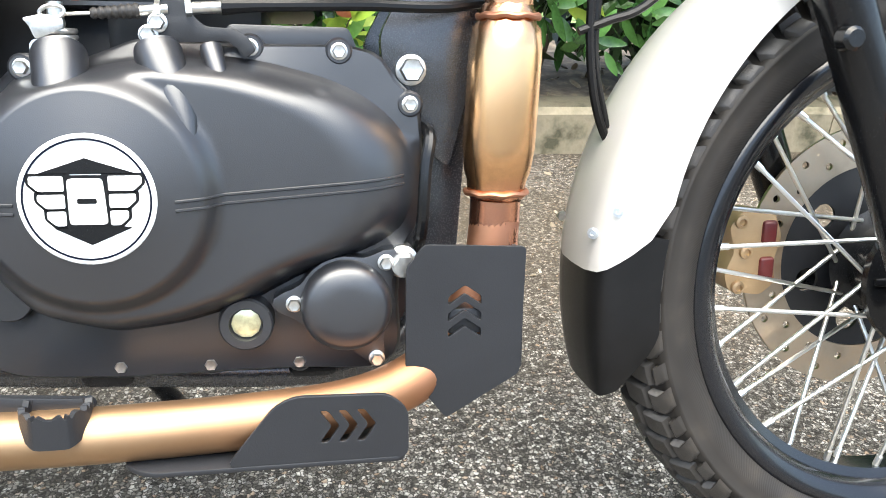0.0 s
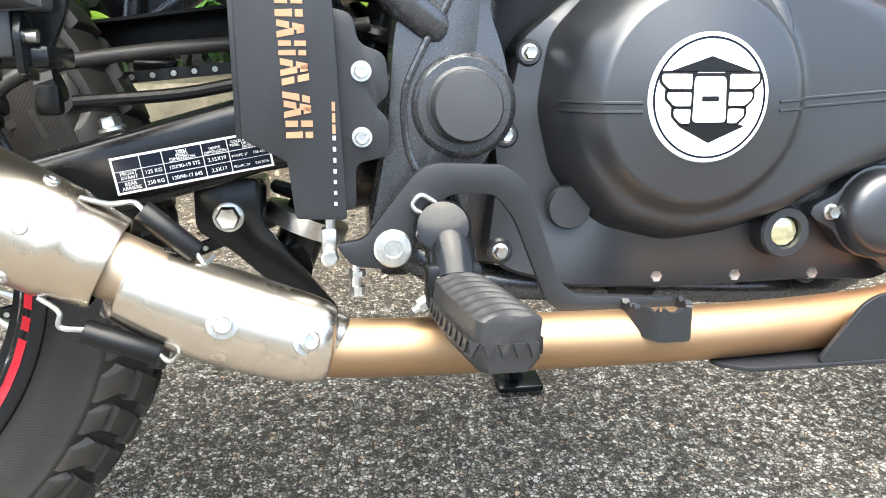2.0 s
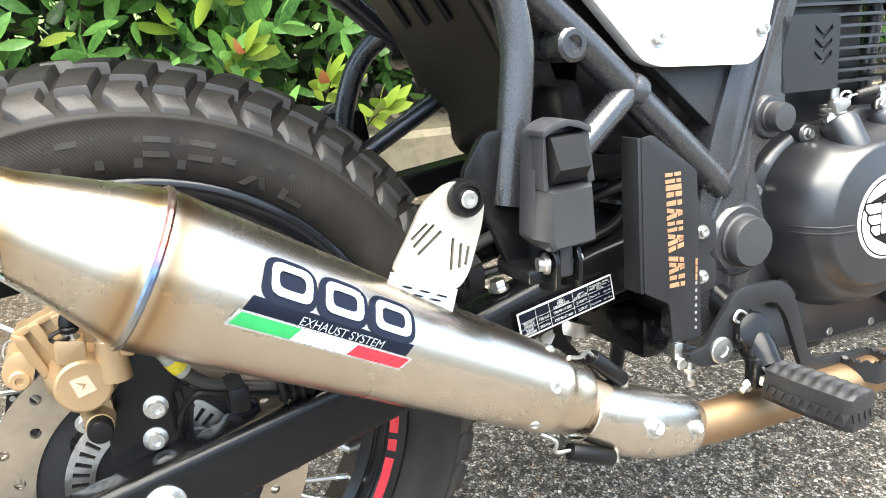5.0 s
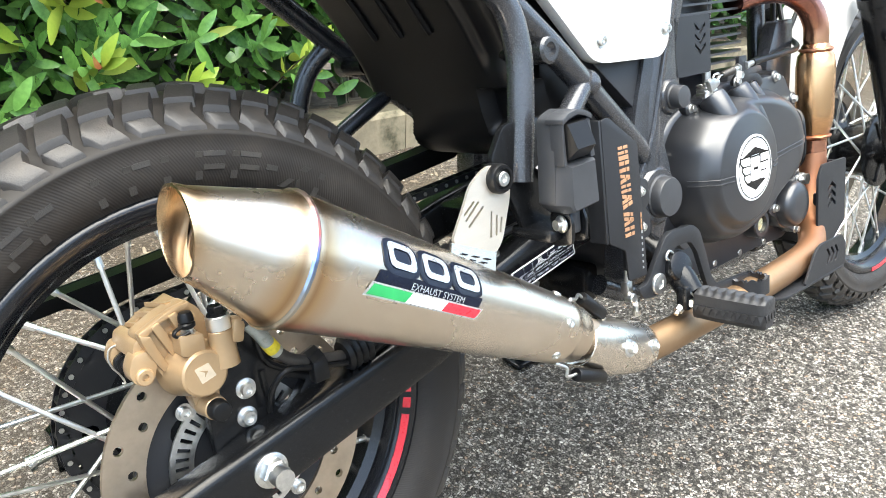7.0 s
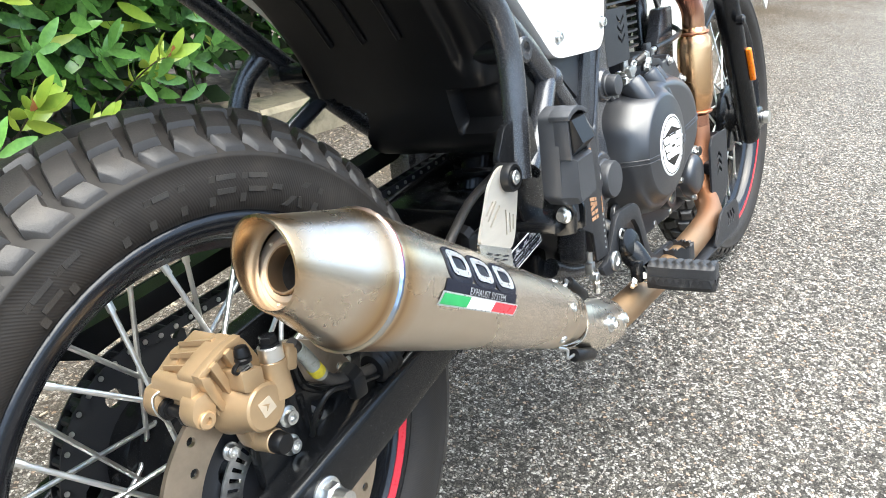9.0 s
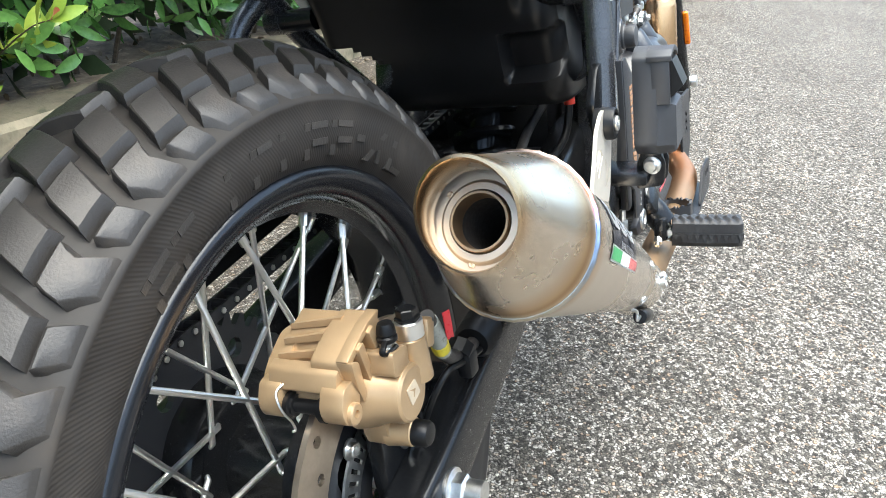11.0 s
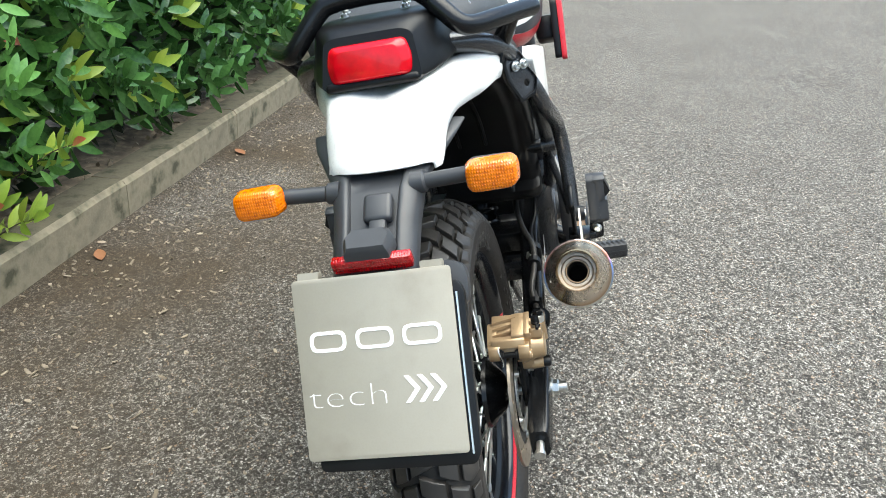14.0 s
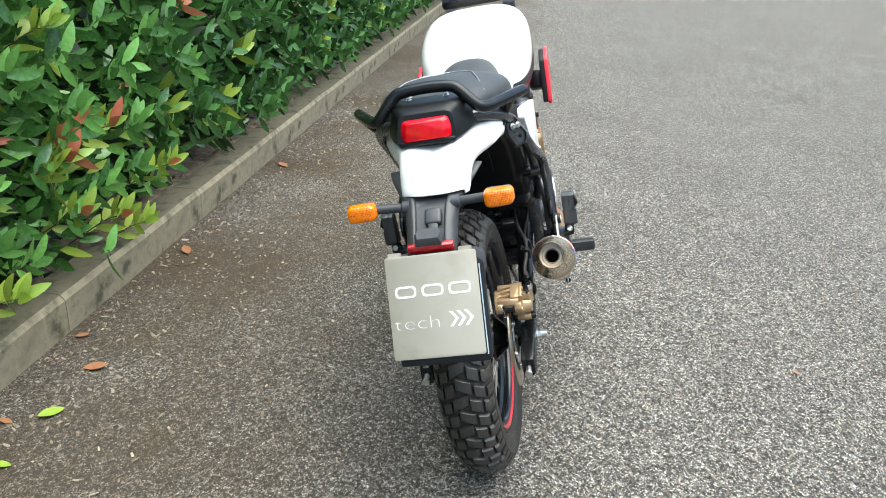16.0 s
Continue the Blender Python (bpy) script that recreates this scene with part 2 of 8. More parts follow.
M_ASPHALT = asphalt_mat()
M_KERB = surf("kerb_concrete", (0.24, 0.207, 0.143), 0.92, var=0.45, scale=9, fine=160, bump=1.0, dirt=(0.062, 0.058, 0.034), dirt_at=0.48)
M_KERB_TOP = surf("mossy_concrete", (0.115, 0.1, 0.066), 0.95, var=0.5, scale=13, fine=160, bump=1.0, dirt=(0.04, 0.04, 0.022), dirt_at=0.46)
M_SOIL = surf("soil", (0.15, 0.118, 0.083), 0.95, var=0.55, scale=22, fine=140, bump=1.0, dirt=(0.3, 0.235, 0.16), dirt_at=0.55)
M_GRASS = surf("grass", (0.13, 0.22, 0.05), 0.8, var=0.5, scale=18, fine=220, bump=1.0)
M_LEAF = leaf_mat("green_leaf", (0.009, 0.037, 0.011), (0.09, 0.212, 0.054), 0.25)
# near-black leaf green: the shade of the hedge's gaps put into the colour
M_LEAF_D = leaf_mat("shade_inner_leaf", (0.006, 0.014, 0.005), (0.02, 0.04, 0.013), 0.5)
# lit copy of the green leaf: sunlight on the near shrubs is in the colour
M_LEAF_M = leaf_mat("sunlit_leaf", (0.024, 0.085, 0.022), (0.15, 0.33, 0.075), 0.26)
M_LEAF_Y = leaf_mat("young_leaf", (0.17, 0.3, 0.035), (0.32, 0.4, 0.06))
M_LEAF_R = leaf_mat("red_leaf", (0.34, 0.07, 0.04), (0.5, 0.2, 0.1))
M_LEAF_B = leaf_mat("dry_leaf", (0.2, 0.08, 0.035), (0.34, 0.16, 0.07), 0.7)
M_BARK = surf("bark", (0.085, 0.068, 0.05), 0.9, var=0.4, scale=60, bump=0.8)
M_WIRE = surf("green_wire", (0.03, 0.06, 0.035), 0.5)
M_BLACK = surf("black_paint", (0.006, 0.0064, 0.0072), 0.24, var=0.2, scale=18, fine=500, bump=0.06, dirt=(0.016, 0.016, 0.016), dirt_at=0.66, spec=0.32)
M_RIM = surf("gloss_black_rim", (0.006, 0.0068, 0.0088), 0.2, var=0.15, scale=18, bump=0.0)
M_ENGINE = surf("black_powder_coat", (0.0142, 0.0153, 0.0185), 0.345, var=0.16, scale=12, fine=1400, bump=0.12, spec=0.9)
M_FRAME = surf("satin_black_frame", (0.0235, 0.025, 0.029), 0.26, var=0.18, scale=14, fine=900, bump=0.07, spec=0.9)
M_MATTE = surf("matte_black_plate", (0.013, 0.014, 0.0165), 0.42, var=0.12, scale=15, fine=900, bump=0.15, spec=0.4)
M_PLASTIC = surf("black_plastic", (0.006, 0.0061, 0.0066), 0.36, var=0.25, scale=25, fine=2400, bump=0.08, dirt=(0.014, 0.0135, 0.0125), dirt_at=0.7, spec=0.25)
M_GREYPLASTIC = surf("dark_grey_plastic", (0.028, 0.0295, 0.033), 0.45, var=0.15, scale=25, fine=2400, bump=0.1)
M_RUBBER = surf("tyre_rubber", (0.0255, 0.0232, 0.0213), 0.46, var=0.25, scale=25, fine=700, bump=0.35, dirt=(0.05, 0.0415, 0.034), dirt_at=0.56, spec=0.5)
M_PEG = surf("peg_rubber", (0.014, 0.014, 0.015), 0.55, var=0.2, scale=60, bump=0.3, dirt=(0.06, 0.058, 0.055))
M_WHITE = surf("white_paint", (0.76, 0.75, 0.72), 0.3, var=0.02, scale=5, bump=0.02, coat=0.4)
# the white paint again, darkened for the shade on the front fender
M_WHITE_SHADED = surf("shaded_white", (0.56, 0.545, 0.52), 0.34, var=0.04, scale=5, bump=0.02, coat=0.3)
M_STEEL = steel_mat("satin_steel")
M_BRUSHED = surf("brushed_sheet_steel", (0.78, 0.73, 0.65), 0.5, 1.0, var=0.06, scale=14, fine=700, bump=0.12, stretch=(1, 1, 6))
M_TYRE = tyre_mat()
M_ZINC = surf("zinc_bolt", (0.66, 0.66, 0.64), 0.34, 1.0, var=0.15, scale=200)
M_CHROME = surf("spoke_steel", (0.86, 0.86, 0.83), 0.34, 1.0, var=0.06, scale=12, fine=60, bump=0.0)
M_DISC = surf("brake_disc", (0.5, 0.42, 0.33), 0.4, 1.0, var=0.15, scale=30, fine=300, bump=0.1, dirt=(0.36, 0.27, 0.18))
M_FDISC = surf("front_brake_disc", (0.5, 0.42, 0.33), 0.35, 1.0, var=0.2, scale=14, fine=300, bump=0.1, dirt=(0.5, 0.38, 0.26), dirt_at=0.5)
M_GOLD = surf("gold_anodised", (0.42, 0.29, 0.165), 0.34, 0.5, var=0.1, scale=26, fine=1500, bump=0.07)
M_PALEGOLD = surf("pale_gold_mark", (0.6, 0.5, 0.37), 0.4, 0.3, var=0.1, scale=90)
M_SLEEVE = surf("cloudy_sleeve", (0.3, 0.31, 0.27), 0.3, var=0.2, scale=60)
M_RED = surf("red_paint", (0.55, 0.02, 0.03), 0.3, var=0.1, scale=10, coat=0.3)
M_DARKRED = surf("dark_red_piston", (0.09, 0.012, 0.012), 0.4)
M_TAPE = surf("red_tape", (0.56, 0.016, 0.032), 0.3, var=0.1, coat=0.8)
M_GREEN = surf("green_print", (0.02, 0.27, 0.08), 0.35)
M_PRINT = surf("white_print", (0.78, 0.78, 0.77), 0.4, var=0.05)
M_NAVY = surf("dark_print", (0.005, 0.007, 0.015), 0.22, var=0.1, spec=0.25)
M_SILVERP = surf("silver_print", (0.6, 0.62, 0.64), 0.3, 0.8, var=0.05)
M_BROWN = surf("tan_print", (0.29, 0.16, 0.088), 0.5, var=0.15)
M_SEAT = surf("seat_leatherette", (0.03, 0.031, 0.033), 0.55, var=0.15, scale=30, fine=900, bump=0.4)
M_PLATE = surf("plate_steel", (0.37, 0.338, 0.276), 0.5, 0.4, var=0.05, scale=9, fine=500, bump=0.05, dirt=(0.31, 0.28, 0.225), dirt_at=0.5)
M_AMBER = lens_mat("amber_lens", (1.0, 0.235, 0.0), 0.1, 0.62, 0.25)
M_TAIL = surf("tail_lens", (0.52, 0.0, 0.008), 0.12, var=0.18, scale=60, bump=0.0, coat=0.25, spec=0.35)
M_REDLENS = lens_mat("red_lens", (0.62, 0.003, 0.01))
M_COPPER = heat_mat("copper_tinted_pipe", ((0.0, (0.36, 0.25, 0.155)), (0.25, (0.3, 0.195, 0.112)), (0.45, (0.37, 0.245, 0.145)), (0.6, (0.32, 0.195, 0.112)), (0.85, (0.35, 0.175, 0.095)), (1.0, (0.4, 0.19, 0.12))), 0, 0.4, 1.0, 0.5)
M_CAT = heat_mat("golden_catalyst", ((0.0, (0.66, 0.3, 0.19)), (0.1, (0.64, 0.29, 0.18)), (0.2, (0.6, 0.34, 0.17)), (0.3, (0.8, 0.47, 0.24)), (0.55, (0.82, 0.5, 0.26)), (0.68, (0.62, 0.33, 0.17)), (0.85, (0.45, 0.2, 0.14)), (1.0, (0.3, 0.14, 0.12))), 2, 0.4, 0.66, 0.24)
M_WELD = heat_mat("tinted_weld", ((0.0, (0.5, 0.45, 0.35)), (0.25, (0.55, 0.5, 0.4)), (0.5, (0.3, 0.36, 0.46)), (0.65, (0.18, 0.26, 0.52)), (0.78, (0.55, 0.17, 0.13)), (1.0, (0.45, 0.35, 0.3))), 2, 0.45, 0.56, 0.3)
M_INNER = heat_mat("sooty_pipe", ((0.0, (0.6, 0.5, 0.39)), (1.0, (0.48, 0.375, 0.28))), 0, -0.08, 0.05, 0.5)
M_SOOT = surf("soot", (0.02, 0.016, 0.013), 0.9)
M_REDCAP = surf("red_cap", (0.7, 0.05, 0.03), 0.5)
M_WALL = surf("plain_wall", (0.42, 0.41, 0.38), 0.9, var=0.35, scale=0.8, fine=20, bump=0.5)
M_LITTER = leaf_mat("dry_crumbs", (0.1, 0.075, 0.05), (0.32, 0.27, 0.2), 0.9)
M_GLASS = surf("sight_glass", (0.62, 0.58, 0.36), 0.12, 0.6, var=0.3, scale=150, coat=0.8)
M_YELLOW = surf("yellow_mark", (0.62, 0.5, 0.03), 0.5, var=0.3, scale=120)


# ---- mesh helpers ----
def finish(name, bm, mat, angle=34):
    bmesh.ops.recalc_face_normals(bm, faces=bm.faces)
    me = bpy.data.meshes.new(name)
    bm.to_mesh(me)
    bm.free()
    me.materials.append(mat)
    me.shade_smooth()
    me.set_sharp_from_angle(angle=radians(angle))
    return me


def part(name, bm, mat, parent=None, label="", angle=34):
    ob = new(name, finish(name, bm, mat, angle))
    ob.parent = parent
    return tagged(ob, label)


def same(name, me, parent, m, label=""):
    """One more object on a mesh that is there already."""
    ob = new(name, me)
    ob.parent = parent
    ob.matrix_basis = m
    return tagged(ob, label)


def holder(name, parent=None, m=None, label=""):
    ob = new(name)
    ob.empty_display_size = 0.05
    ob.parent = parent
    if m:
        ob.matrix_basis = m
    return tagged(ob, label)


def along(p, d):
    """A pose at p whose z axis points along d."""
    return Matrix.Translation(p) @ Vector(d).to_track_quat("Z", "Y").to_matrix().to_4x4()


def right(x, y, z):
    """A pose whose z axis points out of the machine's right side."""
    return pose(x, y, z, 90)


def smooth(pts, n=6):
    """A soft curve through the points."""
    p = [Vector(q) for q in pts]
    p = [2 * p[0] - p[1]] + p + [2 * p[-1] - p[-2]]
    out = []
    for i in range(1, len(p) - 2):
        a, b, c, d = p[i - 1 : i + 3]
        for k in range(n):
            t = k / n
            out.append(0.5 * (2 * b + (c - a) * t + (2 * a - 5 * b + 4 * c - d) * t * t + (3 * b - a - 3 * c + d) * t**3))
    return out + [p[-2]]


def skin(bm, rings, caps=True, loop=False):
    """Faces from ring to ring, all with the same count of points."""
    vs = [[bm.verts.new(q) for q in ring] for ring in rings]
    n = len(vs[0])
    pairs = list(zip(vs, vs[1:])) + ([(vs[-1], vs[0])] if loop else [])
    for a, b in pairs:
        for i in range(n):
            bm.faces.new((a[i], a[(i + 1) % n], b[(i + 1) % n], b[i]))
    if caps and not loop:
        bm.faces.new(vs[0][::-1])
        bm.faces.new(vs[-1])
    return vs


def tube(bm, pts, r, seg=12, caps=True, flat=1.0, loop=False):
    """A round bar along points; r is one radius or one for each point."""
    pts = [Vector(p) for p in pts]
    rs = r if isinstance(r, (list, tuple)) else [r] * len(pts)
    if len(rs) != len(pts):
        k = (len(rs) - 1) / (len(pts) - 1)
        rs = [rs[min(int(i * k), len(rs) - 2)] * (1 - (i * k - min(int(i * k), len(rs) - 2))) + rs[min(int(i * k), len(rs) - 2) + 1] * (i * k - min(int(i * k), len(rs) - 2)) for i in range(len(pts))]
    side, rings = None, []
    for i, p in enumerate(pts):
        d = (pts[(i + 1) % len(pts)] - pts[i - 1]) if loop else pts[min(i + 1, len(pts) - 1)] - pts[max(i - 1, 0)]
        d.normalize()
        if side is None:
            side = d.orthogonal().normalized() if abs(d.y) > 0.9 else d.cross(Vector((0, 1, 0))).normalized()
        side = (side - d * side.dot(d)).normalized()
        up = d.cross(side)
        rings.append([p + rs[i] * (math.cos(a) * side + flat * math.sin(a) * up) for a in (2 * math.pi * k / seg for k in range(seg))])
    skin(bm, rings, caps, loop)
    return bm


def lathe(bm, prof, m, seg=32, caps=True, arc=None, loop=False):
    """Turns (height, radius) pairs about the z axis of m."""
    if arc:
        rows = []
        a0, a1 = arc
        for k in range(seg + 1):
            a = radians(a0 + (a1 - a0) * k / seg)
            rows.append([m @ Vector((r * math.cos(a), r * math.sin(a), h)) for h, r in prof])
        skin(bm, rows, True)
        return bm
    rings = [[m @ Vector((r * math.cos(a), r * math.sin(a), h)) for a in (2 * math.pi * k / seg for k in range(seg))] for h, r in prof]
    skin(bm, rings, caps, loop)
    return bm


def soften(bm, w, seg=2, least=25):
    es = [e for e in bm.edges if len(e.link_faces) == 2 and e.calc_face_angle(0) > radians(least)]
    bmesh.ops.bevel(bm, geom=es, offset=w, segments=seg, profile=0.5, affect="EDGES", clamp_overlap=True)
    return bm


def box(bm, size, m, bevel=0.0, seg=2):
    own = bmesh.new()
    bmesh.ops.create_cube(own, size=1.0)
    bmesh.ops.scale(own, vec=size, verts=own.verts)
    if bevel:
        soften(own, bevel, seg)
    own.transform(m)
    join(bm, own)
    return bm


def join(bm, own):
    me = bpy.data.meshes.new("tmp")
    own.to_mesh(me)
    own.free()
    bm.from_mesh(me)
    bpy.data.meshes.remove(me)


def sheet(outline, holes=(), y0=0.0, y1=0.004, bevel=0.0):
    """A plate cut from an x, z outline with holes, from depth y0 to y1."""
    bm = bmesh.new()
    es = []
    for poly in (outline, *holes):
        vs = [bm.verts.new((x, y0, z)) for x, z in poly]
        es += [bm.edges.new((vs[i], vs[(i + 1) % len(vs)])) for i in range(len(vs))]
    bmesh.ops.triangle_fill(bm, use_beauty=True, use_dissolve=False, edges=es)
    top = bmesh.ops.extrude_face_region(bm, geom=bm.faces[:])
    bmesh.ops.translate(bm, vec=(0, y1 - y0, 0), verts=[v for v in top["geom"] if isinstance(v, bmesh.types.BMVert)])
    bmesh.ops.recalc_face_normals(bm, faces=bm.faces)
    if bevel:
        es = [e for e in bm.edges if len(e.link_faces) == 2 and e.calc_face_angle(0) > radians(50)]
        bmesh.ops.bevel(bm, geom=es, offset=bevel, segments=2, profile=0.5, affect="EDGES", clamp_overlap=True)
    return bm


def rounded(pts, r, n=4):
    """The outline with its corners rounded off."""
    out, k = [], len(pts)
    for i in range(k):
        p, a, b = Vector(pts[i]), Vector(pts[i - 1]), Vector(pts[(i + 1) % k])
        u, v = (a - p), (b - p)
        c = min(r, u.length * 0.45, v.length * 0.45)
        s, e = p + u.normalized() * c, p + v.normalized() * c
        out += [tuple((1 - t) ** 2 * s + 2 * t * (1 - t) * p + t * t * e) for t in (j / n for j in range(n + 1))]
    return out


def disc2(cx, cz, r, n=16):
    return [(cx + r * math.cos(2 * math.pi * k / n), cz + r * math.sin(2 * math.pi * k / n)) for k in range(n)]


def bolt_mesh(name, r, h, mat=None):
    bm = bmesh.new()
    lathe(bm, ((0, r * 1.25), (h * 0.22, r * 1.25), (h * 0.3, r * 1.02)), Matrix(), 20)
    lathe(bm, ((h * 0.25, r), (h * 0.85, r), (h, r * 0.86), (h * 0.96, r * 0.5)), Matrix(), 6)
    return finish(name, bm, mat or M_ZINC)


def cap_mesh(name, r, h, mat=None):
    """A socket-head screw."""
    bm = bmesh.new()
    lathe(bm, ((0, r * 1.45), (h * 0.2, r * 1.45), (h * 0.2, r), (h * 0.9, r), (h, r * 0.9), (h, r * 0.55), (h * 0.5, r * 0.5)), Matrix(), 18)
    return finish(name, bm, mat or M_ZINC)


BOLT = bolt_mesh("bolt", 0.0062, 0.008)
BIGBOLT = bolt_mesh("big_bolt", 0.0095, 0.012)
SCREW = cap_mesh("screw", 0.0052, 0.006)

# ---- ground, kerb, bed and hedge ----
KERB_Y, KERB_H = 1.385, 0.13
bm = bmesh.new()
bmesh.ops.create_grid(bm, x_segments=2, y_segments=2, size=400)
tagged(part("ground", bm, M_ASPHALT), "worn grey asphalt with pale exposed stones", "ground", kind="structure")


# invented walls out of view: they block low sky and show in reflections
for name, size, at in (("unseen_wall_south", (60, 0.3, 3.1), (10, -9, 1.53)), ("unseen_wall_west", (0.3, 40, 2.7), (-16, 11, 1.33)), ("unseen_wall_east", (0.3, 40, 2.7), (40, 11, 1.33))):
    bm = bmesh.new()
    box(bm, size, pose(*at), 0.02)
    tagged(part(name, bm, M_WALL), "unseen plain pale wall added to shape light and reflections", "wall", kind="structure")


def kerb_stone(length):
    bm = bmesh.new()
    prof = [(0, -0.05), (0, KERB_H - 0.02), (0.015, KERB_H - 0.003), (0.03, KERB_H), (0.125, KERB_H), (0.135, KERB_H - 0.01), (0.135, -0.05)]
    n = 12
    rings = []
    for k in range(n + 1):
        x = length * k / n
        rings.append([Vector((x, y + 0.004 * noise.noise((x * 4, y * 9, z * 9)), z + 0.004 * noise.noise((x * 3 + 9, y * 5, z * 3)))) for y, z in prof])
    skin(bm, rings)
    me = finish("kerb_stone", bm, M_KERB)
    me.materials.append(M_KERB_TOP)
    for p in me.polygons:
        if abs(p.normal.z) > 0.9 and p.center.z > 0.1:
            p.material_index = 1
    return me


kerb = tagged(holder("kerb", m=pose(0, KERB_Y, 0)), "weathered grey concrete kerb with mossy stains", "kerb", kind="structure")
stone = kerb_stone(0.997)
for k in range(-4, 26):
    same("kerb_stone", stone, kerb, pose(k * 1.0 + 0.3, 0, random.uniform(-0.003, 0.003)))
bm = bmesh.new()
nx, ny = 120, 14
grid = [[bm.verts.new((-4 + 34 * i / nx, KERB_Y + 0.125 + 1.2 * j / ny, 0.09 + 0.035 * noise.noise((i * 0.6, j * 0.5, 0)) + 0.03 * (j / ny))) for j in range(ny + 1)] for i in range(nx + 1)]
for i in range(nx):
    for j in range(ny):
        bm.faces.new((grid[i][j], grid[i + 1][j], grid[i + 1][j + 1], grid[i][j + 1]))
tagged(part("planting_bed", bm, M_SOIL), "dry brown soil with leaf litter behind the kerb", "soil", kind="structure")
bm = bmesh.new()
vs = [bm.verts.new(p) for p in ((-20, 2.65, 0.13), (60, 2.65, 0.13), (60, 60, 0.13), (-20, 60, 0.13))]
bm.faces.new(vs)
tagged(part("lawn", bm, M_GRASS), "sunlit green lawn behind the fence", "lawn", kind="structure")
fence = tagged(holder("wire_fence", m=pose(0, 2.6, 0)), "thin green wire mesh fence behind the hedge", "fence")
bm = bmesh.new()
for k in range(180):
    tube(bm, ((-3 + k * 0.05, 0, 0.08), (-3 + k * 0.05, 0, 1.2)), 0.0012, 4)
for k in range(24):
    tube(bm, ((-3, 0, 0.1 + k * 0.05), (6, 0, 0.1 + k * 0.05)), 0.0012, 4)
tagged(part("wire_mesh", bm, M_WIRE, fence), kind="stuff")
bm = bmesh.new()
tube(bm, ((0, 0, 0.02), (0, 0, 1.3)), 0.02, 10)
post = finish("post", bm, M_WIRE)
for x in (-2.4, -0.4, 1.6, 3.6, 5.6):
    same("post", post, fence, pose(x, 0.03, 0))


def add_leaf(bm, m, length, width, mats=0, curl=0.15):
    """A pointed oval leaf, folded along its midrib and curling down."""
    rows = []
    for s, w in ((0.0, 0.06), (0.12, 0.5), (0.32, 0.9), (0.55, 1.0), (0.78, 0.72), (0.92, 0.36), (1.0, 0.04)):
        z = -curl * length * s * s
        rows.append([bm.verts.new(m @ Vector((length * s, sgn * width * 0.5 * w, z + (0.1 * width * w if sgn else 0)))) for sgn in (-1, 0, 1)])
    for a, b in zip(rows, rows[1:]):
        for i in (0, 1):
            f = bm.faces.new((a[i], a[i + 1], b[i + 1], b[i]))
            f.material_index = mats
            f.smooth = True


def leaf_pose(p, out, tilt=0.5):
    d = (Vector(out).normalized() + Vector([random.gauss(0, tilt) for _ in range(3)])).normalized()
    return along(p, d) @ pose(0, 0, 0, 0, -90, 0) @ pose(0, 0, 0, random.uniform(-50, 50))


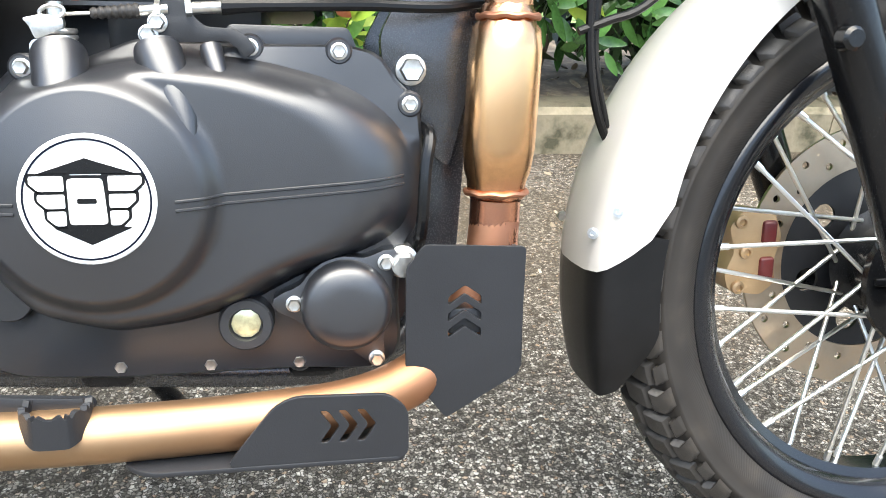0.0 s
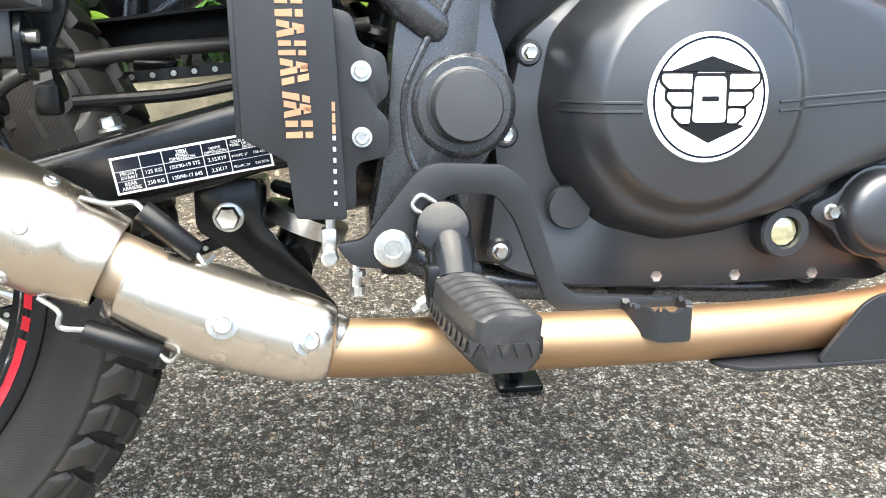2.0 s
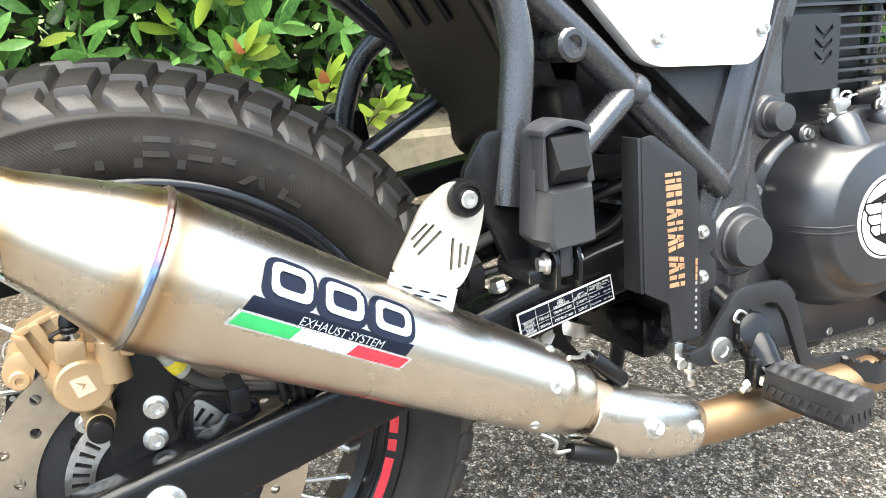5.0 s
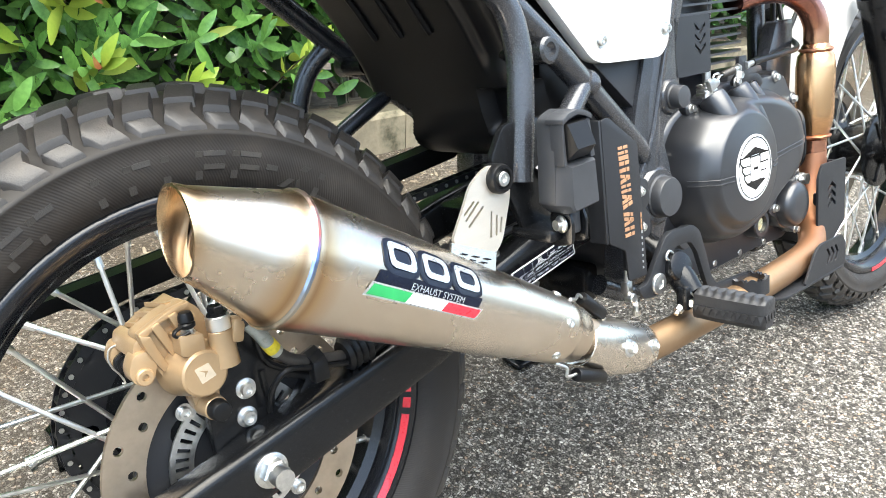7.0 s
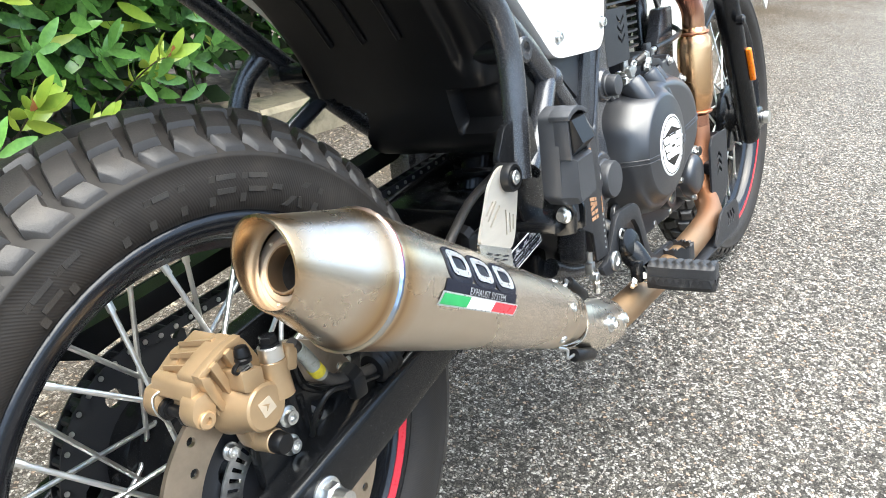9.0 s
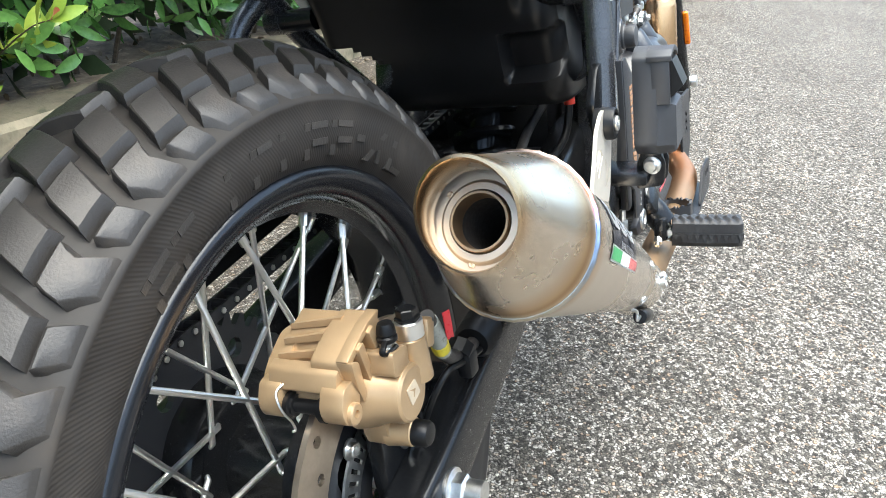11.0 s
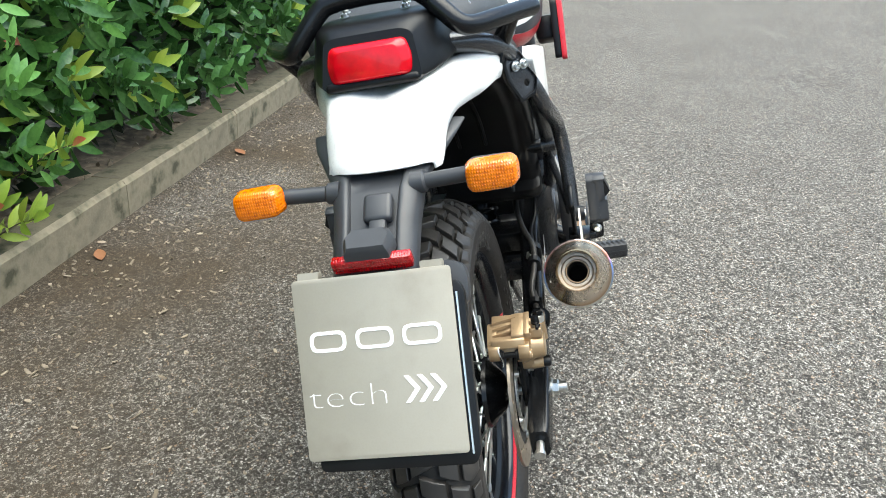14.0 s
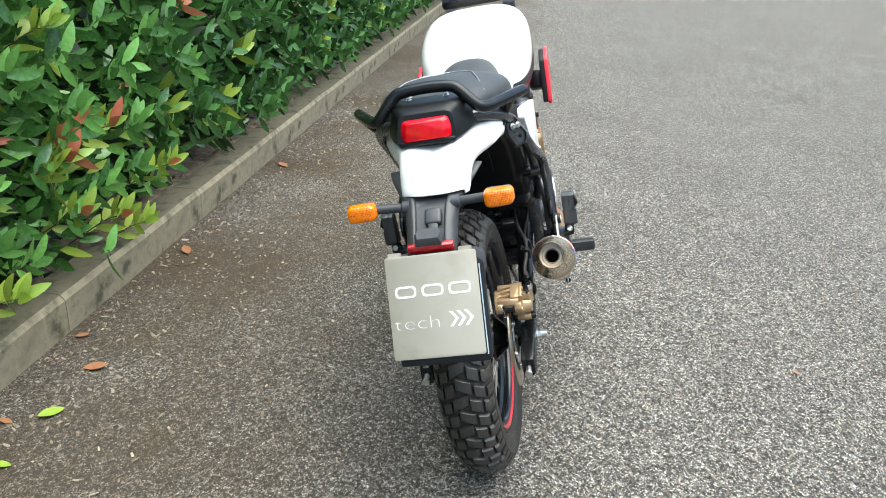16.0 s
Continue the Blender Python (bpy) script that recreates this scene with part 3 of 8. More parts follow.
def shrub(seed, width=0.95, height=1.9, young=0.03, low=0.2, mat=None):
    random.seed(seed)
    root = holder("hedge_shrub")
    bm = bmesh.new()
    tips = []
    for k in range(9):
        a, s = random.uniform(0, 6.28), random.uniform(0.3, 1)
        foot = Vector((0.1 * math.cos(a), 0.08 * math.sin(a), -0.06))
        end = Vector((width * 0.5 * s * math.cos(a), 0.38 * s * math.sin(a), random.uniform(0.5, height)))
        mid = foot.lerp(end, 0.45) + Vector((random.uniform(-0.06, 0.06), random.uniform(-0.06, 0.06), 0.08))
        pts = smooth((foot, mid, end), 5)
        tube(bm, pts, [0.009, 0.006, 0.003], 6)
        for q in pts[3:]:
            for _ in range(2):
                e = q + Vector((random.uniform(-0.2, 0.2), random.uniform(-0.25, 0.2), random.uniform(-0.02, 0.22)))
                tube(bm, (q, q.lerp(e, 0.5) + Vector((0, 0, 0.02)), e), [0.004, 0.003, 0.0016], 5)
                tips.append(e)
    part("stem", bm, M_BARK, root)
    bm = bmesh.new()
    n = 0
    while n < 3400:
        x, y = random.uniform(-width * 0.58, width * 0.58), random.gauss(-0.16, 0.2)
        z = low + (height - low) * random.random() ** 0.9
        face = -0.36 - 0.1 * noise.noise((x * 3 + seed, z * 3, 0)) + 0.16 * max(0, 0.5 - z)
        if y < face or y > 0.4:
            continue
        n += 1
        k = random.random()
        mi = 1 if k < young else (2 if k < young * 1.12 else 0)
        s = random.uniform(0.75, 1.2)
        add_leaf(bm, leaf_pose((x, y, z), (random.gauss(0, 0.5), -1.0, random.uniform(-0.9, 0.8))), (0.088 if mi == 0 else 0.115) * s, 0.03 * s, mi, random.uniform(0.05, 0.35))
    for k in range(64):
        x, z = random.uniform(-width * 0.5, width * 0.5), random.uniform(low + 0.05, height)
        y = -0.42 - 0.1 * noise.noise((x * 3 + seed, z * 3, 0)) + 0.12 * max(0, 0.5 - z) + random.uniform(-0.04, 0.05)
        axis = Vector((random.gauss(0, 0.4), -1, random.uniform(0.2, 0.9))).normalized()
        kind = 0 if random.random() > young * 3 else random.choice((1, 1, 1, 2))
        for j in range(random.randint(5, 8) if kind == 0 else 4):
            a = 2.4 * j
            out = axis * (0.35 + 0.09 * j + (0.5 if kind else 0)) + Vector((math.cos(a), 0.2, math.sin(a))) * 0.75
            s = random.uniform(0.8, 1.25)
            add_leaf(bm, along(Vector((x, y, z)) + axis * 0.012 * j, out) @ pose(0, 0, 0, 0, -90, 0) @ pose(0, 0, 0, random.uniform(-25, 25)), (0.09 if kind == 0 else 0.12) * s, (0.029 if kind == 0 else 0.036) * s, kind, 0.2)
    # coarse dark leaves inside, added to make the gaps look deep in shade
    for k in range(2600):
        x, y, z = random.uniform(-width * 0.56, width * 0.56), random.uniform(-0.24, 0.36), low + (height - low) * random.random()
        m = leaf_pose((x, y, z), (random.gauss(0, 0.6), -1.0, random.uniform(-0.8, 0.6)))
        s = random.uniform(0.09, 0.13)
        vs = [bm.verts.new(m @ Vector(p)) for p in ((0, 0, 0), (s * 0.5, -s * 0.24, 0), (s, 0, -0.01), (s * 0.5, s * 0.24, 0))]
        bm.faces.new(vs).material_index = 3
    ob = part("foliage", bm, mat or M_LEAF, root, "", 85)
    ob.data.materials.append(M_LEAF_Y)
    ob.data.materials.append(M_LEAF_R)
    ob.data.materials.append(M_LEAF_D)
    tagged(ob, kind="stuff")
    return root


KINDS = [shrub(3, young=0.006, low=0.08), shrub(5, young=0.02, low=0.12), shrub(8, young=0.035, low=0.05, mat=M_LEAF_M)]
PLAN = [(-1.5, 0), (-0.75, 1), (-0.05, 2), (0.7, 2), (1.45, 1), (2.2, 0), (3.0, 1), (3.8, 0), (4.6, 1), (5.4, 0), (6.2, 1), (7.1, 0), (8.0, 1), (8.9, 0), (9.8, 1), (10.8, 0), (11.8, 1), (12.8, 0), (14.0, 1), (15.2, 0)]
used = set()
for x, k in PLAN:
    m = pose(x, KERB_Y + 0.42, 0.1, 0, 0, random.uniform(-6, 6))
    ob = KINDS[k] if k not in used else copy_thing(KINDS[k], m)
    if k not in used:
        ob.matrix_basis = m
        used.add(k)
    tagged(ob, "dense evergreen hedge shrub with glossy leaves and a few red shoots", "shrub", "hedge along the kerb")


def sprig(x, y, z, seed, red):
    """A young side shoot: a thin stem with a fan of long pale leaves, redder at its tip."""
    random.seed(seed)
    root = tagged(holder("young_shoot", m=pose(x, y, z)), "young hedge shoot with pale green and red leaves", "shoot", "shoots along the hedge")
    tip = Vector((random.uniform(-0.05, 0.05), -0.17, 0.14))
    pts = smooth((Vector((0, 0.12, -0.05)), tip * 0.5 + Vector((0, 0, 0.03)), tip), 5)
    bm = bmesh.new()
    tube(bm, pts, [0.003, 0.002, 0.0014], 6)
    part("stem", bm, M_BARK, root)
    bm = bmesh.new()
    for i in range(13):
        q = pts[min(3 + i * 2 // 3, len(pts) - 1)]
        a = 2.4 * i
        out = Vector((math.cos(a), -0.35, 0.55 + 0.6 * math.sin(a))) + (tip.normalized() * 0.7 if i > 9 else Vector())
        k = random.uniform(0.85, 1.2)
        add_leaf(bm, along(q, out) @ pose(0, 0, 0, 0, -90, 0) @ pose(0, 0, 0, random.uniform(-30, 30)), 0.085 * k, 0.029 * k, 1 if i > 13 - red else 0, 0.25)
    ob = part("leaves", bm, M_LEAF_Y, root, "", 85)
    ob.data.materials.append(M_LEAF_R)


SHOOTS = ((0.58, 1.5, 0.46, 3), (0.34, 1.5, 0.42, 3), (0.93, 1.5, 0.22, 2), (0.61, 1.49, 0.16, 2), (0.72, 1.49, 0.08, 1), (0.05, 1.5, 0.12, 0), (0.3, 1.5, 0.8, 1), (0.38, 1.5, 0.24, 2))
for k, (x, y, z, red) in enumerate(SHOOTS):
    sprig(x, y, z, 40 + k, red)
random.seed(4)
for x, y, mat, s in ((0.93, 1.28, M_LEAF_B, 1.0), (2.06, 1.26, M_LEAF_B, 1.0), (-0.08, 1.17, M_LEAF_Y, 1.0), (0.11, 1.23, M_LEAF_B, 1.0), (-0.17, 1.26, M_LEAF_B, 0.6), (-0.32, 1.16, M_LEAF_Y, 0.7), (-0.27, 1.3, M_LEAF_Y, 0.7), (0.66, 0.96, M_LITTER, 0.35), (0.27, 1.35, M_LEAF_B, 0.6), (0.55, -0.9, M_LEAF_B, 0.4), (1.35, 0.6, M_LEAF_B, 0.8)):
    bm = bmesh.new()
    add_leaf(bm, pose(x, y, 0.006, random.uniform(-8, 8), 0, random.uniform(0, 360)), 0.07 * s, 0.035 * s, 0, -0.1)
    tagged(part("fallen_leaf", bm, mat), "small fallen leaf on the asphalt", "leaf", "fallen leaves")
bm = bmesh.new()
for k in range(420):
    x, y, r = random.uniform(-0.8, 5.0), random.uniform(1.53, 1.95), random.uniform(0.004, 0.011)
    bmesh.ops.create_icosphere(bm, subdivisions=1, radius=r, matrix=pose(x, y, 0.1 + random.uniform(0, 0.02), random.uniform(0, 60), random.uniform(0, 60), random.uniform(0, 360)) @ Matrix.Diagonal((random.uniform(1, 3.5), 1.0, 0.3, 1.0)))
for k in range(1300):
    x, y = random.uniform(-1.2, 4.0), 1.37 - abs(random.gauss(0, 0.34))
    if y < 0.35:
        continue
    r = random.uniform(0.002, 0.006)
    own = pose(x, y, r * 0.4, random.uniform(0, 40), random.uniform(0, 40), random.uniform(0, 360)) @ Matrix.Diagonal((random.uniform(1, 3), 1.0, 0.5, 1.0))
    bmesh.ops.create_icosphere(bm, subdivisions=1, radius=r, matrix=own)
tagged(part("litter", bm, M_LITTER), "crumbs of dry leaf and grit along the kerb", "litter", kind="stuff")

# ---- the motorcycle, leaning on its side stand; x ahead, y to its left, z up from the tyres ----
bike = tagged(holder("motorcycle", m=pose(0, 0, 0.003, -13.3)), "black and white scrambler motorcycle leaning on its side stand", "motorcycle")
AX_R, AX_F = 0.324, 0.331
R_IN = Matrix.Rotation(radians(90), 4, "X")


def mirror(pts):
    return [(x, -y, z) for x, y, z in pts]


# -- wheels --
def tread_block(lead, trail, side, k_a, k_y, turn, crown, r_top, depth):
    """A rubber block between two edges, each given as (mm from the tyre's middle, degrees), on a crowned tyre."""
    bm = bmesh.new()
    n = len(lead)
    edge = 0.0011

    def row(pts, drop, push):
        out = []
        for i, (y, a) in enumerate(pts):
            shift = -push if i == 0 else (push * 0.3 if i == n - 1 else 0.0)
            yy = side * (y * 0.001 * k_y + shift)
            aa = radians(turn + k_a * a)
            r = crown(yy, r_top) - drop
            out.append(bm.verts.new((r * math.sin(aa), yy, r * math.cos(aa))))
        return out

    def moved(pts, d):
        return [(y, a + d) for y, a in pts]

    deg = math.degrees(edge / r_top) / k_a
    mid = [((y0 + y1) / 2, (a0 + a1) / 2) for (y0, a0), (y1, a1) in zip(lead, trail)]
    rows = [row(moved(trail, -1.5 * deg), depth, 0.0018), row(trail, edge, 0.0), row(moved(trail, deg), 0.0, -edge), row(mid, -0.0002, -edge), row(moved(lead, -deg), 0.0, -edge), row(lead, edge, 0.0), row(moved(lead, 1.5 * deg), depth, 0.0018)]
    for p, q in zip(rows, rows[1:]):
        for i in range(n - 1):
            bm.faces.new((p[i], p[i + 1], q[i + 1], q[i]))
    # the two ends: a chamfered brim and a wall down to the carcass
    for i in (0, n - 1):
        y_out = rows[1][i].co.y
        line = []
        for rw in rows[2:5]:
            v = rw[i].co
            aa = math.atan2(v.x, v.z)
            r = crown(y_out, r_top) - edge
            line.append(bm.verts.new((r * math.sin(aa), y_out, r * math.cos(aa))))
        top = [rows[1][i], *line, rows[5][i]]
        foot = []
        for v in top[1:4]:
            aa = math.atan2(v.co.x, v.co.z)
            yy = rows[0][i].co.y
            r = crown(yy, r_top) - depth
            foot.append(bm.verts.new((r * math.sin(aa), yy, r * math.cos(aa))))
        foot = [rows[0][i], *foot, rows[6][i]]
        for a, b, c, d in zip(top, top[1:], foot[1:], foot):
            bm.faces.new((a, b, c, d))
        crest = [rows[2][i], rows[3][i], rows[4][i]]
        bm.faces.new((top[0], top[1], crest[0]))
        for a, b, c, d in zip(top[1:3], top[2:4], crest[1:], crest):
            bm.faces.new((a, b, c, d))
        bm.faces.new((top[3], top[4], crest[2]))
    return finish("tread_block", bm, M_RUBBER, 30)


# one pitch of the tread, for one side: two rows of blocks, swept back towards the shoulder
TREAD = (
    (-6.67, ((-11, 6.1), (-4, 5.7), (8, 4.9), (21, 4.1)), ((-11, 2.0), (-3, 1.35), (8, 0.5), (21, -0.7))),
    (-6.67, ((26.5, 2.7), (33, 2.1), (40, 1.4), (46.5, 0.8)), ((26.5, -1.6), (33, -2.3), (40, -3.0), (46.5, -3.7))),
    (-6.67, ((51.5, 0.3), (54, 0.6), (57.5, 1.1), (59.8, 1.5)), ((51.5, -3.8), (54, -3.5), (57.5, -2.9), (59.8, -2.5))),
    (0.0, ((15.5, 4.0), (22, 3.4), (30, 2.7), (37.5, 2.1)), ((15.5, -0.6), (22, -1.3), (30, -2.1), (37.5, -2.8))),
    (0.0, ((42.5, 1.4), (46.5, 0.9), (50.5, 0.5), (55.5, 1.3), (60, 2.2)), ((42.5, -3.2), (47, -3.7), (51.5, -4.1), (56, -3.2), (60, -2.3))),
)


def wheel(name, x, radius, rim_r, half, pitch, disc_r, label, front=False):
    cz = radius
    hub_prof = ((-0.06, 0.02), (-0.055, 0.045), (-0.045, 0.055), (-0.035, 0.058), (-0.03, 0.04), (0.03, 0.04), (0.035, 0.058), (0.042, 0.056), (0.05, 0.045), (0.065, 0.03), (0.07, 0.018))
    if front:
        hub_prof = ((-0.055, 0.02), (-0.05, 0.05), (-0.035, 0.062), (-0.028, 0.045), (0.028, 0.06), (0.034, 0.075), (0.042, 0.075), (0.046, 0.066), (0.046, 0.03), (0.06, 0.028), (0.065, 0.015))
    bm = bmesh.new()
    lathe(bm, hub_prof, R_IN, 36)
    ribs = []
    if front:
        for k in range(6):
            a = radians(60 * k)
            ribs.append(pose(0.05 * math.cos(a), -0.046, 0.05 * math.sin(a), 0, -math.degrees(a), 0))
    w = part(name, bm, M_BLACK, bike, label)
    w.matrix_basis = pose(x, 0, cz)
    bm = bmesh.new()
    box(bm, (0.04, 0.008, 0.008), Matrix(), 0.002)
    rib = finish("hub_rib", bm, M_BLACK)
    for m in ribs:
        same("hub_rib", rib, w, m)

    drops = ((0.0, 0.0), (0.167, 0.0012), (0.333, 0.0045), (0.5, 0.0095), (0.667, 0.016), (0.833, 0.0245), (0.94, 0.032), (1.0, 0.038), (1.06, 0.044))

    def crown(y, top):
        q = min(abs(y) / half, 1.059)
        for (a, da), (b, db) in zip(drops, drops[1:]):
            if q <= b:
                return top - (da + (db - da) * (q - a) / (b - a)) * half / 0.06
        return top

    k6 = half / 0.06
    prof = []
    for k in range(15):
        y = half * 0.86 * (-1 + 2 * k / 14)
        prof.append((y, crown(y, radius - 0.001) - 0.0086))
    flank = [(0.92, radius - 0.038 * k6), (0.97, radius - 0.0412 * k6), (1.005, radius - 0.0432 * k6), (1.028, radius - 0.0455 * k6), (1.03, radius - 0.0475 * k6), (1.018, radius - 0.0485 * k6), (1.022, radius - 0.06 * k6), (1.0, rim_r + 0.024 * k6), (0.93, rim_r + 0.014), (0.84, rim_r + 0.0075), (0.76, rim_r + 0.004), (0.66, rim_r - 0.004)]
    prof += [(half * a, r) for a, r in flank] + [(0, rim_r - 0.02)] + [(-half * a, r) for a, r in flank[::-1]]
    bm = bmesh.new()
    lathe(bm, prof, R_IN, 128, loop=True)
    part("tyre", bm, M_TYRE, w, "knobbly black tyre with dusty sidewalls", 50)
    step = 360 / pitch
    k_a, k_y = step / 13.33, half / 0.06
    for side in (-1, 1):
        for a, lead, trail in TREAD:
            me = tread_block(lead, trail, side, k_a, k_y, 5.1 + (a + (6.67 if side > 0 else 0.0)) * k_a, crown, radius - 0.001, 0.0092)
            for k in range(pitch):
                same("tread_block", me, w, Matrix.Rotation(radians(step * k), 4, "Y"))
    # rim
    fl = half * 0.72
    bm = bmesh.new()
    lathe(bm, ((fl, rim_r + 0.007), (fl + 0.0035, rim_r + 0.0055), (fl + 0.0058, rim_r + 0.002), (fl + 0.0062, rim_r - 0.002), (fl + 0.0052, rim_r - 0.006), (fl + 0.002, rim_r - 0.0115), (fl - 0.002, rim_r - 0.016), (fl - 0.009, rim_r - 0.02), (fl * 0.55, rim_r - 0.021), (fl * 0.4, rim_r - 0.03), (-fl * 0.4, rim_r - 0.03), (-fl * 0.55, rim_r - 0.021), (-fl + 0.009, rim_r - 0.02), (-fl + 0.002, rim_r - 0.016), (-fl - 0.002, rim_r - 0.0115), (-fl - 0.0052, rim_r - 0.006), (-fl - 0.0062, rim_r - 0.002), (-fl - 0.0058, rim_r + 0.002), (-fl - 0.0035, rim_r + 0.0055), (-fl, rim_r + 0.007), (-fl + 0.004, rim_r), (fl - 0.004, rim_r)), R_IN, 128, loop=True)
    part("rim", bm, M_RIM, w, "gloss black spoked rim", 46)
    # spokes, laced crosswise
    for side in (-1, 1):
        for lead in (-1, 1):
            hub_a, rim_a = 0.0, radians(lead * 42)
            p = Vector((0.054 * math.sin(hub_a), side * 0.033, 0.054 * math.cos(hub_a)))
            q = Vector(((rim_r - 0.026) * math.sin(rim_a), side * 0.007, (rim_r - 0.026) * math.cos(rim_a)))
            d = (q - p).normalized()
            bm = bmesh.new()
            tube(bm, (p + Vector((0, side * 0.004, 0)), p + d * 0.004, q), 0.0024, 10)
            tube(bm, (q - d * 0.016, q - d * 0.003, q - d * 0.003, q + d * 0.005), [0.0036, 0.0036, 0.005, 0.005], 8)
            me = finish("spoke", bm, M_CHROME)
            for k in range(9):
                same("spoke", me, w, Matrix.Rotation(radians(40 * k + (20 if lead > 0 else 0) + (10 if side > 0 else 0)), 4, "Y"))
    return w


rear = wheel("rear_wheel", 0.0, AX_R, 0.226, 0.06, 27, 0.12, "black spoked rear wheel with red rim tape")
front = wheel("front_wheel", 1.455, AX_F, 0.252, 0.05, 31, 0.15, "black spoked front wheel", True)
for w, prof, arcs in ((rear, ((0.043, 0.2128), (0.0446, 0.2124), (0.0476, 0.2174), (0.0488, 0.2196), (0.0474, 0.22)), ((-8, 3), (5.5, 10.5), (12.3, 15.3), (17.3, 150))), (front, ((0.04, 0.247), (0.0424, 0.2468), (0.0432, 0.2515), (0.0428, 0.2545), (0.04, 0.2545)), ((15, 96),))):
    for a, b in arcs:
        bm = bmesh.new()
        lathe(bm, prof, R_IN, 24, arc=(-a, -b))
        part("rim_tape", bm, M_TAPE, w, "red reflective rim tape")
# raised sidewall marks, as plain bars: (degrees, radius) corners pressed out of the sidewall
def sidewall_bar(corners):
    bm = bmesh.new()

    def skin_y(r):
        return 0.0557 + (0.0613 - 0.0557) * math.sqrt(max(0, 1 - ((min(r, 0.264) - 0.264) / 0.0255) ** 2))
    skin(bm, [[(r * math.sin(radians(a)), -skin_y(r) + d, r * math.cos(radians(a))) for a, r in [(a, r - 0.0028) for a, r in corners]] for d in (0.004, -0.0005)])
    part("raised_bar", bm, M_RUBBER, rear)


for a0, wd, kind in ((-34, 6, 2), (-27, 5, 1), (-15, 3, 0), (-9, 5, 1), (-2, 3, 0), (4.5, 6, 2), (12, 6, 2), (19.5, 4, 3), (25, 7, 4), (32, 5, 5), (64, 5, 1), (72, 5, 2), (80, 5, 2)):
    if kind in (0, 1, 2):
        sidewall_bar([(a0, 0.2415), (a0 + 1.5, 0.2415), (a0 + 1.5, 0.266), (a0, 0.266)])
    if kind in (1, 2):
        sidewall_bar([(a0 + 1.6, 0.2615), (a0 + wd, 0.2615), (a0 + wd, 0.266), (a0 + 1.6, 0.266)])
    if kind == 2:
        sidewall_bar([(a0 + 1.6, 0.25), (a0 + wd, 0.25), (a0 + wd, 0.2545), (a0 + 1.6, 0.2545)])
    if kind == 3:
        sidewall_bar([(a0, 0.252), (a0 + 2.6, 0.252), (a0 + 2.6, 0.257), (a0, 0.257)])
    if kind == 4:
        sidewall_bar([(a0 - 1.4, 0.2395), (a0 + 0.1, 0.2395), (a0 + 4.8, 0.264), (a0 + 3.2, 0.264)])
        sidewall_bar([(a0 + 3.0, 0.2405), (a0 + 4.3, 0.2405), (a0 + 2.9, 0.25), (a0 + 2.0, 0.249)])
    if kind == 5:
        sidewall_bar([(a0, 0.2395), (a0 + 1.4, 0.2395), (a0 + 1.4, 0.263), (a0, 0.263)])
        sidewall_bar([(a0 + 1.5, 0.2395), (a0 + wd, 0.2395), (a0 + wd, 0.2435), (a0 + 1.5, 0.2435)])


def brake_disc(w, r0, r1, h, holes, mat, carrier_r, label):
    """A drilled ring on a dark carrier with button bolts."""
    def ring2(r, n=72):
        return disc2(0, 0, r, n)
    cut = [ring2(r0)]
    for k in range(holes):
        a = 2 * math.pi * k / holes
        for rr in ((r0 + (r1 - r0) * (0.3 + 0.4 * (k % 2))),):
            cut.append(disc2(rr * math.cos(a), rr * math.sin(a), 0.0042, 10))
    bm = sheet(ring2(r1), cut, h, h - 0.0045)
    d = part("brake_disc", bm, mat, w, label)
    bm = sheet(ring2(r0 + 0.008), [disc2(0, 0, carrier_r * 0.4, 24)] + [disc2(carrier_r * 1.05 * math.cos(a), carrier_r * 1.05 * math.sin(a), 0.014, 12) for a in (radians(60 * k + 20) for k in range(6))], h + 0.003, h - 0.001)
    part("disc_carrier", bm, M_MATTE, w)
    return d


brake_disc(rear, 0.086, 0.121, -0.086, 30, M_DISC, 0.055, "drilled steel brake disc with a tan bloom")
brake_disc(front, 0.105, 0.150, 0.062, 36, M_FDISC, 0.07, "drilled steel front brake disc")
# sensor ring on the rear disc
cut = []
for k in range(44):
    a0 = radians(360 / 44 * k)
    cut.append([(r * math.cos(a0 + da), r * math.sin(a0 + da)) for r, da in ((0.05, -0.03), (0.062, -0.03), (0.062, 0.03), (0.05, 0.03))])
bm = sheet(disc2(0, 0, 0.067, 88), [disc2(0, 0, 0.046, 44)] + cut, -0.0915, -0.0895)
part("sensor_ring", bm, M_ZINC, rear, "slotted steel speed sensor ring")
for k in range(6):
    a = radians(60 * k + 8)
    same("disc_bolt", SCREW, rear, right(0.072 * math.cos(a), -0.0915, 0.072 * math.sin(a)))
# sprocket and chain on the far side
teeth = []
for k in range(38 * 4):
    a = 2 * math.pi * k / (38 * 4)
    teeth.append(((0.113 if k % 4 in (0, 1) else 0.103) * math.cos(a), (0.113 if k % 4 in (0, 1) else 0.103) * math.sin(a)))
bm = sheet(teeth, [disc2(0, 0, 0.045, 30)] + [disc2(0.084 * math.cos(a), 0.084 * math.sin(a), 0.009, 10) for a in (radians(60 * k) for k in range(6))], 0.066, 0.072)
part("sprocket", bm, M_MATTE, rear, "dark steel rear sprocket")
bm = bmesh.new()
lathe(bm, ((-0.034, 0.05), (-0.04, 0.066), (-0.058, 0.071), (-0.066, 0.069)), R_IN, 40)
part("drive_flange", bm, M_BLACK, rear, "gloss black sprocket carrier")
chain = tagged(holder("chain", bike), "dark greasy drive chain")
bm = bmesh.new()
tube(bm, ((0, -0.008, 0), (0, 0.008, 0)), 0.0045, 8)
